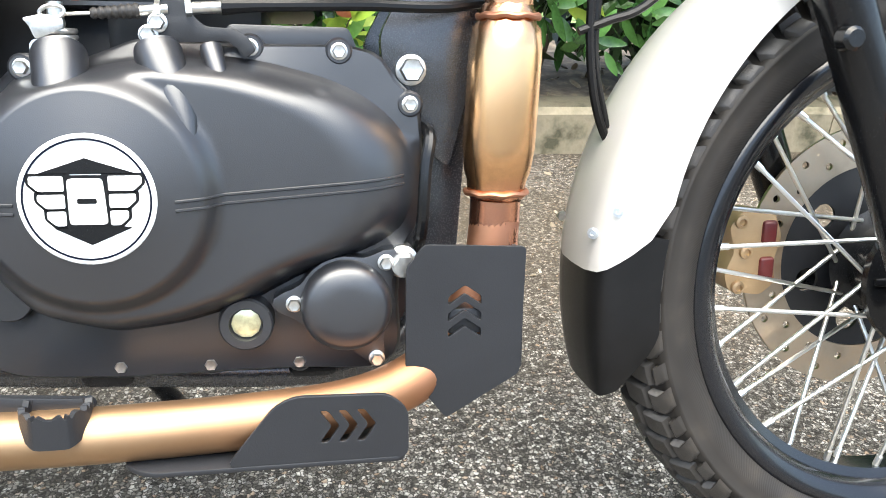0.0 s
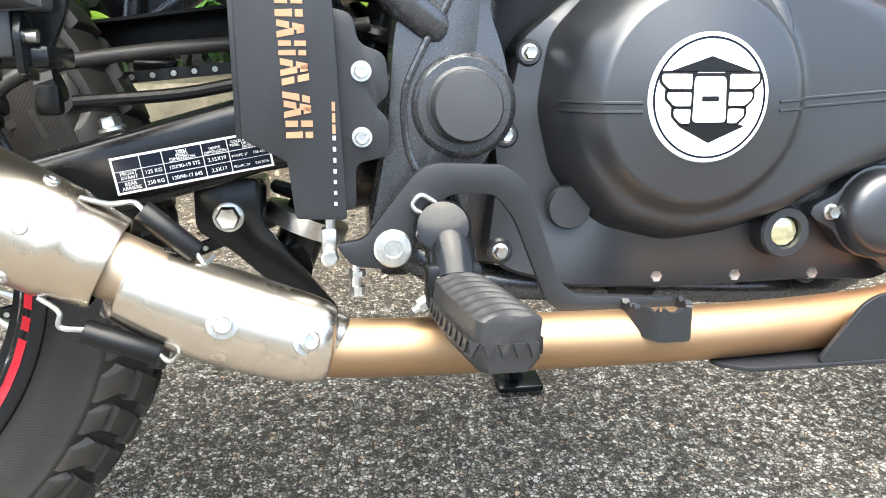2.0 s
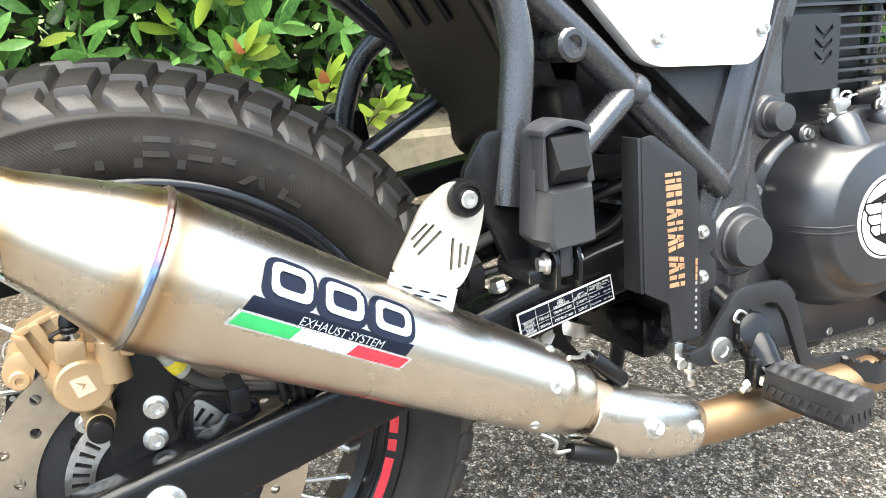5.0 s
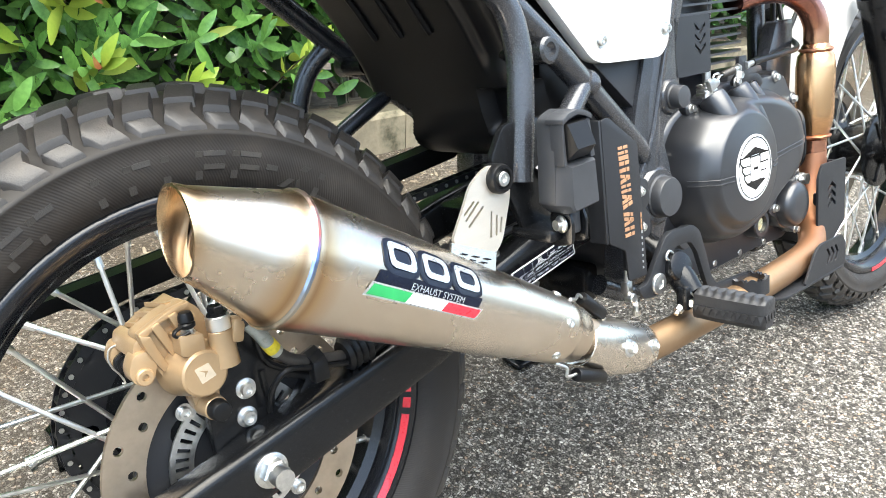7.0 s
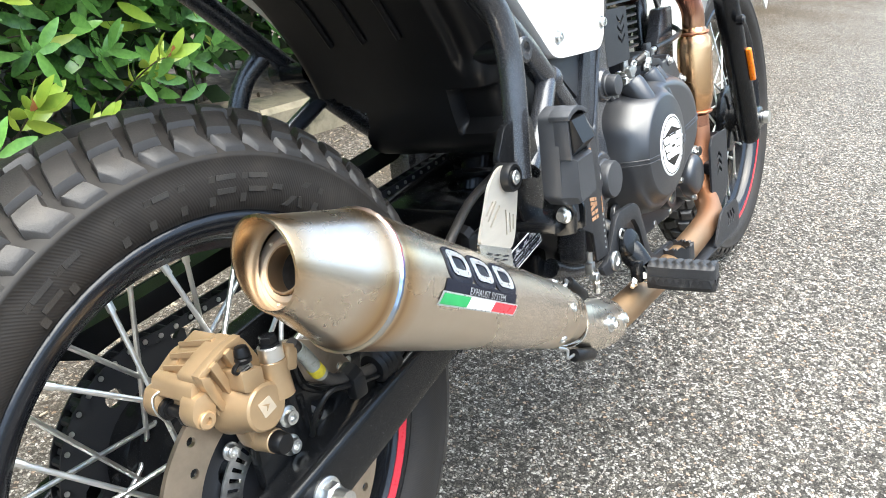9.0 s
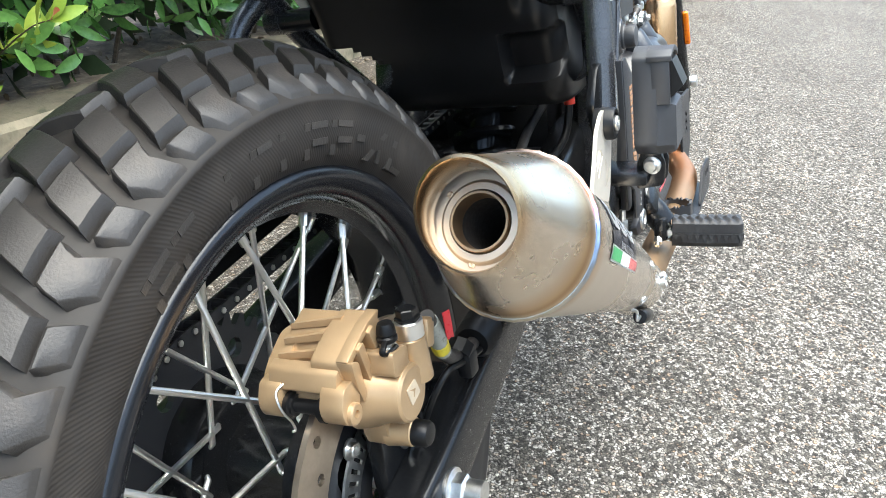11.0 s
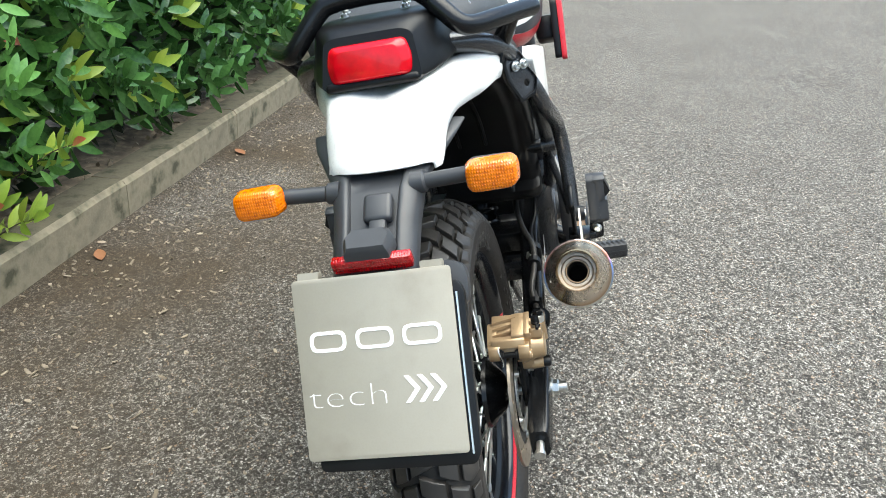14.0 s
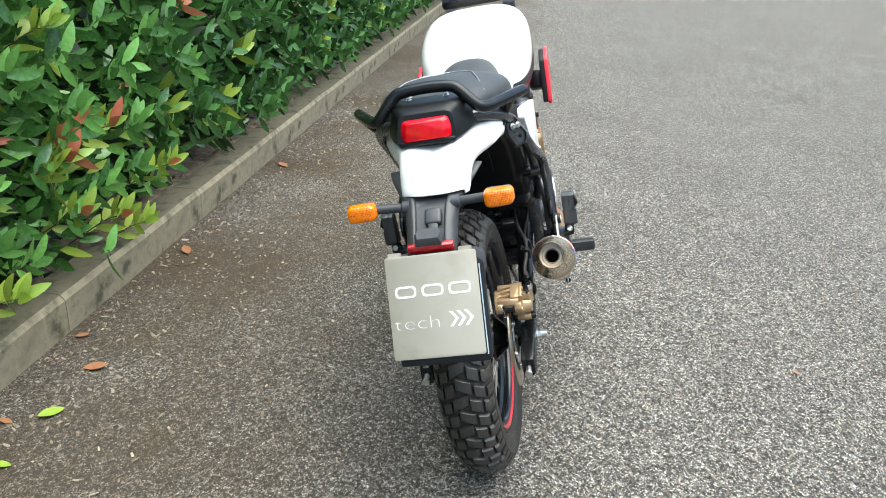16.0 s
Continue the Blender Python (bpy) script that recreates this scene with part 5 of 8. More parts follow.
tube(bm, ((0.672, -0.138, 0.538), (0.672, -0.138, 0.574)), 0.0055, 12)
tube(bm, [(0.672 + 0.0115 * math.cos(a), -0.138 + 0.0115 * math.sin(a), 0.5435 + 0.00062 * a) for a in (0.35 * k for k in range(64))], 0.0019, 7)
part("spring", bm, M_ZINC, arm)
bm = bmesh.new()
tube(bm, ((0.663, -0.14, 0.544), (0.6605, -0.147, 0.5445)), 0.005, 14)
part("spring_end", bm, M_ZINC, arm)
part("lever", sheet(rounded([(0.6545, 0.5625), (0.6585, 0.5585), (0.662, 0.549), (0.6725, 0.553), (0.6805, 0.5575), (0.68, 0.5625), (0.669, 0.5655)], 0.0025, 3), (), -0.152, -0.146, 0.0012), M_ZINC, arm)
bm = bmesh.new()
tube(bm, [(0.6735 + 0.0075 * math.cos(a) + 0.0012 * math.sin(a), -0.151, 0.5665 + 0.0042 * math.sin(a)) for a in (2 * math.pi * k / 20 for k in range(20))], 0.0014, 7, loop=True)
part("cable_eye", bm, M_ZINC, arm)
bm = bmesh.new()
tube(bm, ((0.678, -0.149, 0.5655), (0.699, -0.146, 0.5668)), 0.0012, 8)
part("inner_cable", bm, M_CHROME, arm)
bm = bmesh.new()
tube(bm, [(0.696 + 0.0022 * k, -0.146 + 0.0002 * k, 0.5665 + 0.00018 * k) for k in range(15)], [0.0028 + 0.0012 * (k % 2) + 0.00012 * k for k in range(15)], 14)
part("rubber_boot", bm, M_RUBBER, arm, "pleated black rubber cable boot")
bm = bmesh.new()
tube(bm, ((0.727, -0.143, 0.569), (0.745, -0.142, 0.5705)), 0.0036, 12)
tube(bm, ((0.737, -0.1425, 0.57), (0.7405, -0.1424, 0.5702)), 0.0062, 6)
tube(bm, ((0.7565, -0.1415, 0.5712), (0.7605, -0.1412, 0.5715)), 0.0068, 6)
tube(bm, ((0.76, -0.1412, 0.5715), (0.782, -0.14, 0.573)), 0.0042, 12)
part("adjuster", bm, M_ZINC, arm)
bm = bmesh.new()
tube(bm, smooth(((0.78, -0.14, 0.573), (0.81, -0.139, 0.5745), (0.875, -0.135, 0.5765), (0.955, -0.115, 0.58), (1.02, -0.06, 0.61), (1.05, -0.02, 0.75)), 6), [0.0058, 0.0042, 0.0042, 0.0042, 0.0042, 0.0042], 10)
part("cable", bm, M_PLASTIC, arm)
part("cable_bracket", sheet(rounded([(0.7415, 0.585), (0.7605, 0.585), (0.761, 0.5665), (0.769, 0.5595), (0.787, 0.5585), (0.797, 0.553), (0.802, 0.544), (0.7945, 0.5385), (0.79, 0.545), (0.783, 0.55), (0.762, 0.549), (0.735, 0.549), (0.728, 0.5475), (0.7265, 0.5545), (0.734, 0.5595), (0.741, 0.563)], 0.003, 3), (), -0.1435, -0.138, 0.001), M_MATTE, arm)
for x, z in ((0.7315, 0.5535), (0.738, 0.5615)):
    same("bolt", BOLT, arm, right(x, -0.1435, z) @ Matrix.Scale(0.85, 4))
# low casting behind the cover
part("rear_casting", sheet(rounded([(0.775, 0.54), (0.78, 0.5635), (0.868, 0.5625), (0.875, 0.545)], 0.004, 3), (), -0.105, -0.06, 0.003), M_ENGINE, engine)
# oil hose along the cover's front
bm = bmesh.new()
tube(bm, smooth(((0.918, -0.12, 0.395), (0.919, -0.14, 0.415), (0.922, -0.14, 0.46), (0.926, -0.13, 0.485), (0.918, -0.1, 0.492)), 6), 0.0048, 10)
hose = part("oil_pipe", bm, M_BLACK, engine)
bm = bmesh.new()
lathe(bm, ((0.118, 0.0125), (0.138, 0.0125), (0.14, 0.0095), (0.15, 0.0095)), right(0.9045, 0, 0.389), 20)
lathe(bm, ((0.15, 0.0085), (0.157, 0.0085)), right(0.9045, 0, 0.389), 6)
part("banjo_bolt", bm, M_ZINC, hose)

# -- exhaust --
exhaust = holder("exhaust_pipe", bike, label="copper-tinted steel exhaust pipe with matte black guards")
LOW = [(0.4, -0.19, 0.302), (0.45, -0.19, 0.289), (0.56, -0.19, 0.2865), (0.69, -0.19, 0.286), (0.8, -0.187, 0.289), (0.86, -0.181, 0.293), (0.9, -0.166, 0.3), (0.93, -0.149, 0.314), (0.957, -0.137, 0.345), (0.972, -0.132, 0.38), (0.978, -0.13, 0.42)]
bm = bmesh.new()
tube(bm, smooth(LOW, 8), 0.0195, 28)
part("lower_pipe", bm, M_COPPER, exhaust)
bm = bmesh.new()
tube(bm, smooth([(0.9765, -0.13, 0.39), (0.978, -0.13, 0.435)], 2), 0.0196, 28)
rr = [(0.435, 0.02), (0.438, 0.0225), (0.444, 0.023), (0.449, 0.0235), (0.458, 0.0265), (0.475, 0.0285), (0.545, 0.0285), (0.562, 0.0265), (0.568, 0.022), (0.575, 0.0215), (0.58, 0.0185)]
tube(bm, [(0.978 + 0.007 * (z - 0.435) / 0.145, -0.13, z) for z, _ in rr], [r for _, r in rr], 10)
tube(bm, smooth(((0.985, -0.13, 0.578), (0.984, -0.129, 0.61), (0.968, -0.122, 0.64), (0.93, -0.112, 0.66), (0.88, -0.1, 0.664), (0.82, -0.09, 0.655)), 6), 0.0182, 24)
part("header_pipe", bm, M_CAT, exhaust, "gold and copper tinted catalyst and header", 60)
for z, r in ((0.441, 0.0235), (0.571, 0.0225)):
    bm = bmesh.new()
    tube(bm, [(0.978 + 0.007 * (z - 0.435) / 0.145 + r * math.cos(a), -0.13 + r * math.sin(a), z + 0.0006 * math.sin(9 * a)) for a in (2 * math.pi * k / 40 for k in range(40))], 0.0024, 8, loop=True)
    part("weld_ring", bm, M_COPPER, exhaust)


def chevrons(x, z, n, along_x, w=0.0065, size=0.0125, step=0.0125):
    out = []
    for k in range(n):
        if along_x:
            out.append([(x + k * step, z + size), (x + k * step + w, z + size), (x + k * step + w + size * 0.7, z), (x + k * step + w, z - size), (x + k * step, z - size), (x + k * step + size * 0.7, z)])
        else:
            out.append([(x - size, z + k * step), (x - size, z + k * step - w), (x, z + k * step + size * 0.7 - w), (x + size, z + k * step - w), (x + size, z + k * step), (x, z + k * step + size * 0.7)])
    return [rounded(p, 0.0018, 2) for p in out]


shield = rounded([(0.903, 0.392), (0.916, 0.4095), (0.992, 0.4065), (0.9895, 0.3085), (0.933, 0.275), (0.9025, 0.315)], 0.004, 3)
g = part("pipe_shield", sheet(shield, chevrons(0.9465, 0.345, 3, False), -0.174, -0.1705, 0.0007), M_MATTE, exhaust, "matte black heat shield cut with three chevrons", 10)
bm = bmesh.new()
box(bm, (0.004, 0.035, 0.09), pose(0.9895, -0.155, 0.357), 0.001)
box(bm, (0.03, 0.02, 0.02), pose(0.95, -0.16, 0.35), 0.002)
part("shield_flange", bm, M_MATTE, g)
guard = rounded([(0.775, 0.268), (0.792, 0.29), (0.808, 0.31), (0.822, 0.3165), (0.886, 0.315), (0.8995, 0.303), (0.8995, 0.267)], 0.007, 3)
g = part("pipe_guard", sheet(guard, chevrons(0.8385, 0.2935, 3, True, 0.0055, 0.0115, 0.0125), -0.216, -0.2125, 0.0007), M_MATTE, exhaust, "matte black pipe guard cut with three chevrons", 10)
bm = bmesh.new()
own = sheet(rounded([(0.705, -0.2), (0.725, -0.2165), (0.898, -0.2165), (0.898, -0.16), (0.72, -0.16)], 0.008, 3), (), 0.0, 0.0035, 0.0006)
own.transform(Matrix(((1, 0, 0, 0), (0, 0, 1, 0), (0, 1, 0, 0.2645), (0, 0, 0, 1))))
join(bm, own)
part("guard_foot", bm, M_MATTE, g)
for x in (0.68, 0.835):
    bm = sheet(rounded([(x - 0.02, 0.292), (x - 0.018, 0.318), (x + 0.018, 0.318), (x + 0.02, 0.292)], 0.01, 4), (), -0.118, -0.108, 0.002)
    t_ = part("clamp_tab", bm, M_BLACK, exhaust)
    same("bolt", BOLT, t_, along((x, -0.12, 0.309), (0, -1, 0.6)))

# silencer
OUT = Vector((-0.0615, -0.2065, 0.553))
INN = Vector((0.309, -0.2, 0.3555))
AXIS = (INN - OUT).normalized()
UPV = (Vector((0, 0, 1)) - AXIS * AXIS.z).normalized()
SIDE = AXIS.cross(UPV)
LEN = (INN - OUT).length
M_CAN = steel_mat("heat_tinted_steel", AXIS, OUT)
muffler = holder("silencer", bike, label="brushed steel reverse-cone silencer with heat-tinted weld")


def can_r(s):
    pts = ((0.0, 0.0292), (0.0765, 0.051), (0.388, 0.0345), (0.396, 0.0341), (0.404, 0.0315), (LEN + 0.01, 0.0292))
    for (a, ra), (b, rb) in zip(pts, pts[1:]):
        if s <= b:
            return ra + (rb - ra) * (s - a) / (b - a)
    return pts[-1][1]


def can(s, phi, off=0.0, slant=0.0):
    """A point of the silencer's skin: s from the outlet, phi from the top towards the machine's right."""
    r = can_r(s) + off
    up, sd = r * math.cos(phi), r * math.sin(phi)
    return OUT + AXIS * (s - slant * up) + UPV * up - SIDE * sd * SGN


SGN = 1.0 if (SIDE.y > 0) else -1.0
PH = [2 * math.pi * k / 72 for k in range(72)]
bm = bmesh.new()
rows = [[can(s, p, o, sl) for p in PH] for s, o, sl in ((0.02, -0.0075, 0.2), (0.01, -0.005, 0.35), (0.001, -0.0024, 0.42), (-0.0015, -0.0008, 0.42), (-0.001, 0.0008, 0.42), (0.002, 0.001, 0.42), (0.008, 0, 0.36), (0.045, 0, 0.12), (0.0755, 0, 0))]
skin(bm, rows, caps=False)
part("tail_cone", bm, M_CAN, muffler, "", 40)
bm = bmesh.new()
rows = [[can(s, p, o) for p in PH] for s, o in ((0.077, 0.0), (0.12, 0), (0.18, 0), (0.25, 0), (0.31, 0), (0.36, 0), (0.392, 0), (0.396, 0.0004), (0.4, 0), (0.404, 0), (0.412, 0), (LEN + 0.004, 0), (LEN + 0.006, -0.0006), (LEN + 0.006, -0.0028), (LEN - 0.01, -0.003))]
skin(bm, rows, caps=False)
part("can", bm, M_CAN, muffler, "", 40)
bm = bmesh.new()
tube(bm, [can(0.0763, p, -0.0012 + 0.0002 * math.sin(31 * p)) for p in [2 * math.pi * k / 120 for k in range(120)]], 0.0027, 8, loop=True)
part("weld_ring", bm, M_WELD, muffler, "rainbow-tinted weld ring")
m_out = along(OUT, AXIS)
bm = bmesh.new()
lathe(bm, ((0.022, 0.0302), (0.022, 0.0235), (0.0205, 0.0228), (0.0195, 0.0215), (0.0193, 0.0178), (0.03, 0.0174), (0.09, 0.0172)), m_out, 48, caps=False)
part("inner_cone", bm, M_INNER, muffler)
bm = bmesh.new()
lathe(bm, ((0.02, 0.0172), (0.0172, 0.0165), (0.0172, 0.0152), (0.02, 0.0148), (0.03, 0.0146)), m_out, 48, caps=False)
part("core_rim", bm, M_COPPER, muffler)
bm = bmesh.new()
lathe(bm, ((0.03, 0.0146), (0.1, 0.0145)), m_out, 48, caps=False)
part("perforated_core", bm, M_SOOT, muffler)
bm = bmesh.new()
lathe(bm, ((0.1, 0.0205), (0.101, 0.015), (0.1005, 0.001)), m_out, 40)
part("core_end", bm, M_SOOT, muffler)
for a in (0.7, -1.4, 3.4, 2.2):
    bm = bmesh.new()
    lathe(bm, ((0.0235, 0.0019), (0.0208, 0.0019), (0.0203, 0.0012), (0.021, 0.0006)), m_out @ pose(0.0252 * math.cos(a), 0.0235 * math.sin(a), 0), 10)
    part("rivet", bm, M_INNER, muffler)
for s, p in ((0.379, 1.3), (0.379, 2.3), (0.379, 0.25)):
    c, o = can(s, p), can(s, p, 0.01)
    bm = bmesh.new()
    lathe(bm, ((-0.001, 0.0048), (0.001, 0.0046), (0.0018, 0.0038), (0.0016, 0.002), (0.0008, 0.0018)), along(c, o - c), 20)
    part("rivet", bm, M_ZINC, muffler)
# label on the can


def decal(name, s0, s1, p0, p1, mat, off, n=10, skew=0.0, parent=None):
    bm = bmesh.new()
    rows = []
    for i in range(n + 1):
        s = s0 + (s1 - s0) * i / n
        rows.append([bm.verts.new(can(s + skew * j / n, p0 + (p1 - p0) * j / n, off)) for j in range(n + 1)])
    for i in range(n):
        for j in range(n):
            bm.faces.new((rows[i][j], rows[i + 1][j], rows[i + 1][j + 1], rows[i][j + 1]))
    return part(name, bm, mat, parent or muffler)


L0 = 0.136
lab = decal("label", L0 - 0.002, L0 + 0.113, 1.33, 1.55, M_NAVY, 0.0006, skew=-0.004)
tagged(lab, "dark label with pale rings over a green, white and red band")
decal("flag_border", L0 - 0.008, L0 + 0.115, 1.535, 1.77, M_SILVERP, 0.0008, skew=-0.006, parent=lab)
for k, mt in enumerate((M_GREEN, M_PRINT, M_TAPE)):
    decal("flag_band", L0 - 0.006 + 0.0395 * k, L0 + 0.0335 + 0.0395 * k, 1.565, 1.74, mt, 0.0011, skew=-0.005, parent=lab)
for k in range(3):
    s0 = L0 + 0.003 + 0.037 * k
    o_ = [(s0 - 0.004, 0.037), (s0 + 0.031, 0.037), (s0 + 0.037, 0.068), (s0 - 0.002, 0.068)]
    r_ = [(s0 + 0.001, 0.0405), (s0 + 0.0285, 0.0405), (s0 + 0.0325, 0.0625), (s0 + 0.004, 0.0625)]
    i_ = [(s0 + 0.0065, 0.0458), (s0 + 0.0245, 0.0458), (s0 + 0.0265, 0.0572), (s0 + 0.0085, 0.0572)]
    for nm, own, mt in (("dark_shape", sheet(rounded(o_, 0.012, 6), (), 0.0003 + 0.0001 * k, 0.0007 + 0.0001 * k), M_NAVY), ("pale_ring", sheet(rounded(r_, 0.007, 5), [rounded(i_, 0.0045, 5)], 0.0009, 0.0013), M_SILVERP)):
        bmesh.ops.subdivide_edges(own, edges=own.edges[:], cuts=1)
        for v in own.verts:
            v.co = can(v.co.x, v.co.z / 0.05, v.co.y)
        part(nm, own, mt, lab)


def lettering(text, size, thin=0.0):
    """The built-in font as a flat mesh: verts (x, y) and faces."""
    cu = bpy.data.curves.new("text", "FONT")
    cu.body, cu.size, cu.align_x, cu.offset = text, size, "CENTER", -thin
    ob = bpy.data.objects.new("text", cu)
    scene.collection.objects.link(ob)
    me = bpy.data.meshes.new_from_object(ob.evaluated_get(bpy.context.evaluated_depsgraph_get()))
    vs, fs = [tuple(v.co) for v in me.vertices], [tuple(p.vertices) for p in me.polygons]
    bpy.data.objects.remove(ob)
    bpy.data.curves.remove(cu)
    bpy.data.meshes.remove(me)
    return vs, fs


def letters(name, text, size, place, mat, parent, thin=0.0):
    vs, fs = lettering(text, size, thin)
    me = bpy.data.meshes.new(name)
    me.from_pydata([place(x, y) for x, y, _ in vs], [], fs)
    me.materials.append(mat)
    ob = new(name, me)
    ob.parent = parent
    return ob


letters("lettering", "EXHAUST SYSTEM", 0.0078, lambda x, y: can(L0 + 0.06 + x * 0.96 + 0.3 * y, 1.522 - y / 0.045, 0.0012), M_SILVERP, lab)
# hanger
hang = rounded([(0.212, 0.4665), (0.1625, 0.488), (0.179, 0.514), (0.1895, 0.5325), (0.2085, 0.5445), (0.231, 0.5435), (0.2375, 0.53), (0.2345, 0.512), (0.2215, 0.477)], 0.007, 3)
slots = []
for (xa, za), (xb, zb) in (((0.1803, 0.5091), (0.1911, 0.5172)), ((0.1815, 0.5037), (0.1963, 0.5158)), ((0.1842, 0.4978), (0.2013, 0.5106)), ((0.2077, 0.4832), (0.2108, 0.5038)), ((0.2142, 0.4835), (0.2166, 0.4991)), ((0.2194, 0.4849), (0.2222, 0.4962))):
    d = (Vector((xb, zb)) - Vector((xa, za))).normalized() * 0.0011
    n_ = Vector((-d.y, d.x))
    slots.append([(xa - d.x + n_.x, za - d.y + n_.y), (xa - d.x - n_.x, za - d.y - n_.y), (xb + d.x - n_.x, zb + d.y - n_.y), (xb + d.x + n_.x, zb + d.y + n_.y)])
hb = part("hanger_bracket", sheet(hang, slots, -0.2135, -0.2105), M_BRUSHED, muffler, "slotted steel silencer bracket")
# the bent foot of the bracket, welded to the can, with three dark marks
foot_q = [Vector(p) for p in ((0.1625, -0.2105, 0.488), (0.212, -0.2105, 0.4665), (0.2017, -0.2165, 0.4455), (0.1545, -0.2165, 0.4745))]
bm = bmesh.new()
skin(bm, [foot_q, [p + Vector((0, -0.003, 0.0008)) for p in foot_q]])
bf = part("bracket_foot", bm, M_STEEL, hb, "bent steel foot of the bracket")
bx, bz = (foot_q[1] - foot_q[0]).normalized(), (foot_q[0] - foot_q[3]).normalized()
for k in range(3):
    q = foot_q[0].lerp(foot_q[1], 0.24 + 0.26 * k) - bz * 0.0095 + Vector((0, -0.0034, 0.0008))
    for a, b in ((-0.0022, -0.0022), (0.0022, 0.0022)):
        bm = bmesh.new()
        tube(bm, (q + bx * (a - 0.0035) + bz * b * 0.9, q + bx * (a + 0.0035) + bz * b * 0.9), 0.0006, 6)
        part("dark_mark", bm, M_NAVY, bf)
bm = bmesh.new()
lathe(bm, ((0.205, 0.0132), (0.219, 0.0132), (0.2215, 0.012), (0.2215, 0.0095), (0.2195, 0.009)), right(0.2212, 0, 0.532), 30)
bush = part("rubber_bush", bm, M_PLASTIC, muffler)
bm = bmesh.new()
lathe(bm, ((0.218, 0.0064), (0.2225, 0.0064), (0.2235, 0.0056), (0.2235, 0.003), (0.221, 0.0028)), right(0.2212, 0, 0.532), 20)
part("bush_bolt", bm, M_ZINC, bush)
# link elbow
elbow = holder("link_elbow", bike, label="polished steel elbow cover joining silencer and pipe")
bm = bmesh.new()
EL = [(0.3218, -0.1985, 0.3417, 0.0232), (0.3225, -0.1984, 0.3413, 0.0252), (0.324, -0.1983, 0.3406, 0.0259), (0.345, -0.196, 0.3298, 0.0288), (0.362, -0.194, 0.3212, 0.0303), (0.376, -0.1925, 0.315, 0.0309), (0.392, -0.1912, 0.3085, 0.0307), (0.408, -0.1903, 0.3025, 0.0302), (0.42, -0.19, 0.2986, 0.0294), (0.43, -0.19, 0.2958, 0.0282), (0.437, -0.19, 0.294, 0.0264), (0.4415, -0.19, 0.293, 0.024), (0.4435, -0.19, 0.2926, 0.0212), (0.4438, -0.19, 0.2925, 0.0196)]
el_c = smooth([p[:3] for p in EL], 4)
el_r = [v.x for v in smooth([(p[3], 0, 0) for p in EL], 4)]
tube(bm, el_c, el_r, 44)
part("elbow_cover", bm, M_STEEL, elbow, "", 50)
bm = bmesh.new()
tube(bm, (INN - AXIS * 0.012, INN + AXIS * 0.05), 0.0212, 32)
part("sleeve", bm, M_INNER, elbow, "heat-browned inner sleeve")
for x, y, z, d in ((0.379, -0.2222, 0.3195, (0.1, -1, 0.22)), (0.4275, -0.2148, 0.3035, (0.5, -1, 0.28))):
    bm = bmesh.new()
    lathe(bm, ((-0.002, 0.010), (0.001, 0.0095), (0.0015, 0.0065), (0.006, 0.0065), (0.007, 0.005), (0.004, 0.0035)), along((x, y, z), d), 20)
    part("clamp_screw", bm, M_ZINC, elbow)
for hook_pts, c, e in ((((0.304, -0.213, 0.395), (0.318, -0.207, 0.39), (0.33, -0.2, 0.3895), (0.336, -0.2, 0.384)), (0.334, -0.2, 0.3845), (0.364, -0.2, 0.3575)), (((0.276, -0.212, 0.337), (0.2875, -0.216, 0.329), (0.287, -0.216, 0.32), (0.301, -0.216, 0.3175)), (0.3, -0.216, 0.3172), (0.341, -0.215, 0.2995))):
    bm = bmesh.new()
    c, e = Vector(c), Vector(e)
    d = (e - c).normalized()
    tube(bm, smooth(hook_pts, 5), 0.0017, 8)
    hook = part("spring_hook", bm, M_ZINC, elbow)
    bm = bmesh.new()
    tube(bm, (c, c + d * 0.001, e - d * 0.001, e), [0.0066, 0.0072, 0.0072, 0.0066], 16)
    part("spring_sleeve", bm, M_PLASTIC, hook)
    bm = bmesh.new()
    tube(bm, smooth((e, e + d * 0.006 + Vector((0, 0, -0.002)), e + d * 0.012 + Vector((0, 0.008, 0.004))), 4), 0.0016, 8)
    part("hook_end", bm, M_ZINC, hook)

# -- rear brake --
caliper = holder("rear_caliper", bike, label="gold rear brake caliper with black slide pins")
def pot(name, prof, m, mat, seg=24, parent=None, label=""):
    bm = bmesh.new()
    lathe(bm, prof, m, seg)
    return part(name, bm, mat, parent or caliper, label)


body = rounded([(-0.0765, 0.466), (-0.0588, 0.4745), (-0.048, 0.4782), (-0.0338, 0.4805), (-0.0265, 0.4745), (-0.018, 0.457), (-0.013, 0.442), (-0.018, 0.416), (-0.028, 0.402), (-0.046, 0.402), (-0.0568, 0.4161), (-0.0622, 0.4257), (-0.0675, 0.4386), (-0.0755, 0.459)], 0.004, 3)
part("outer_half", sheet(body, (), -0.1, -0.1195, 0.0025), M_GOLD, caliper)
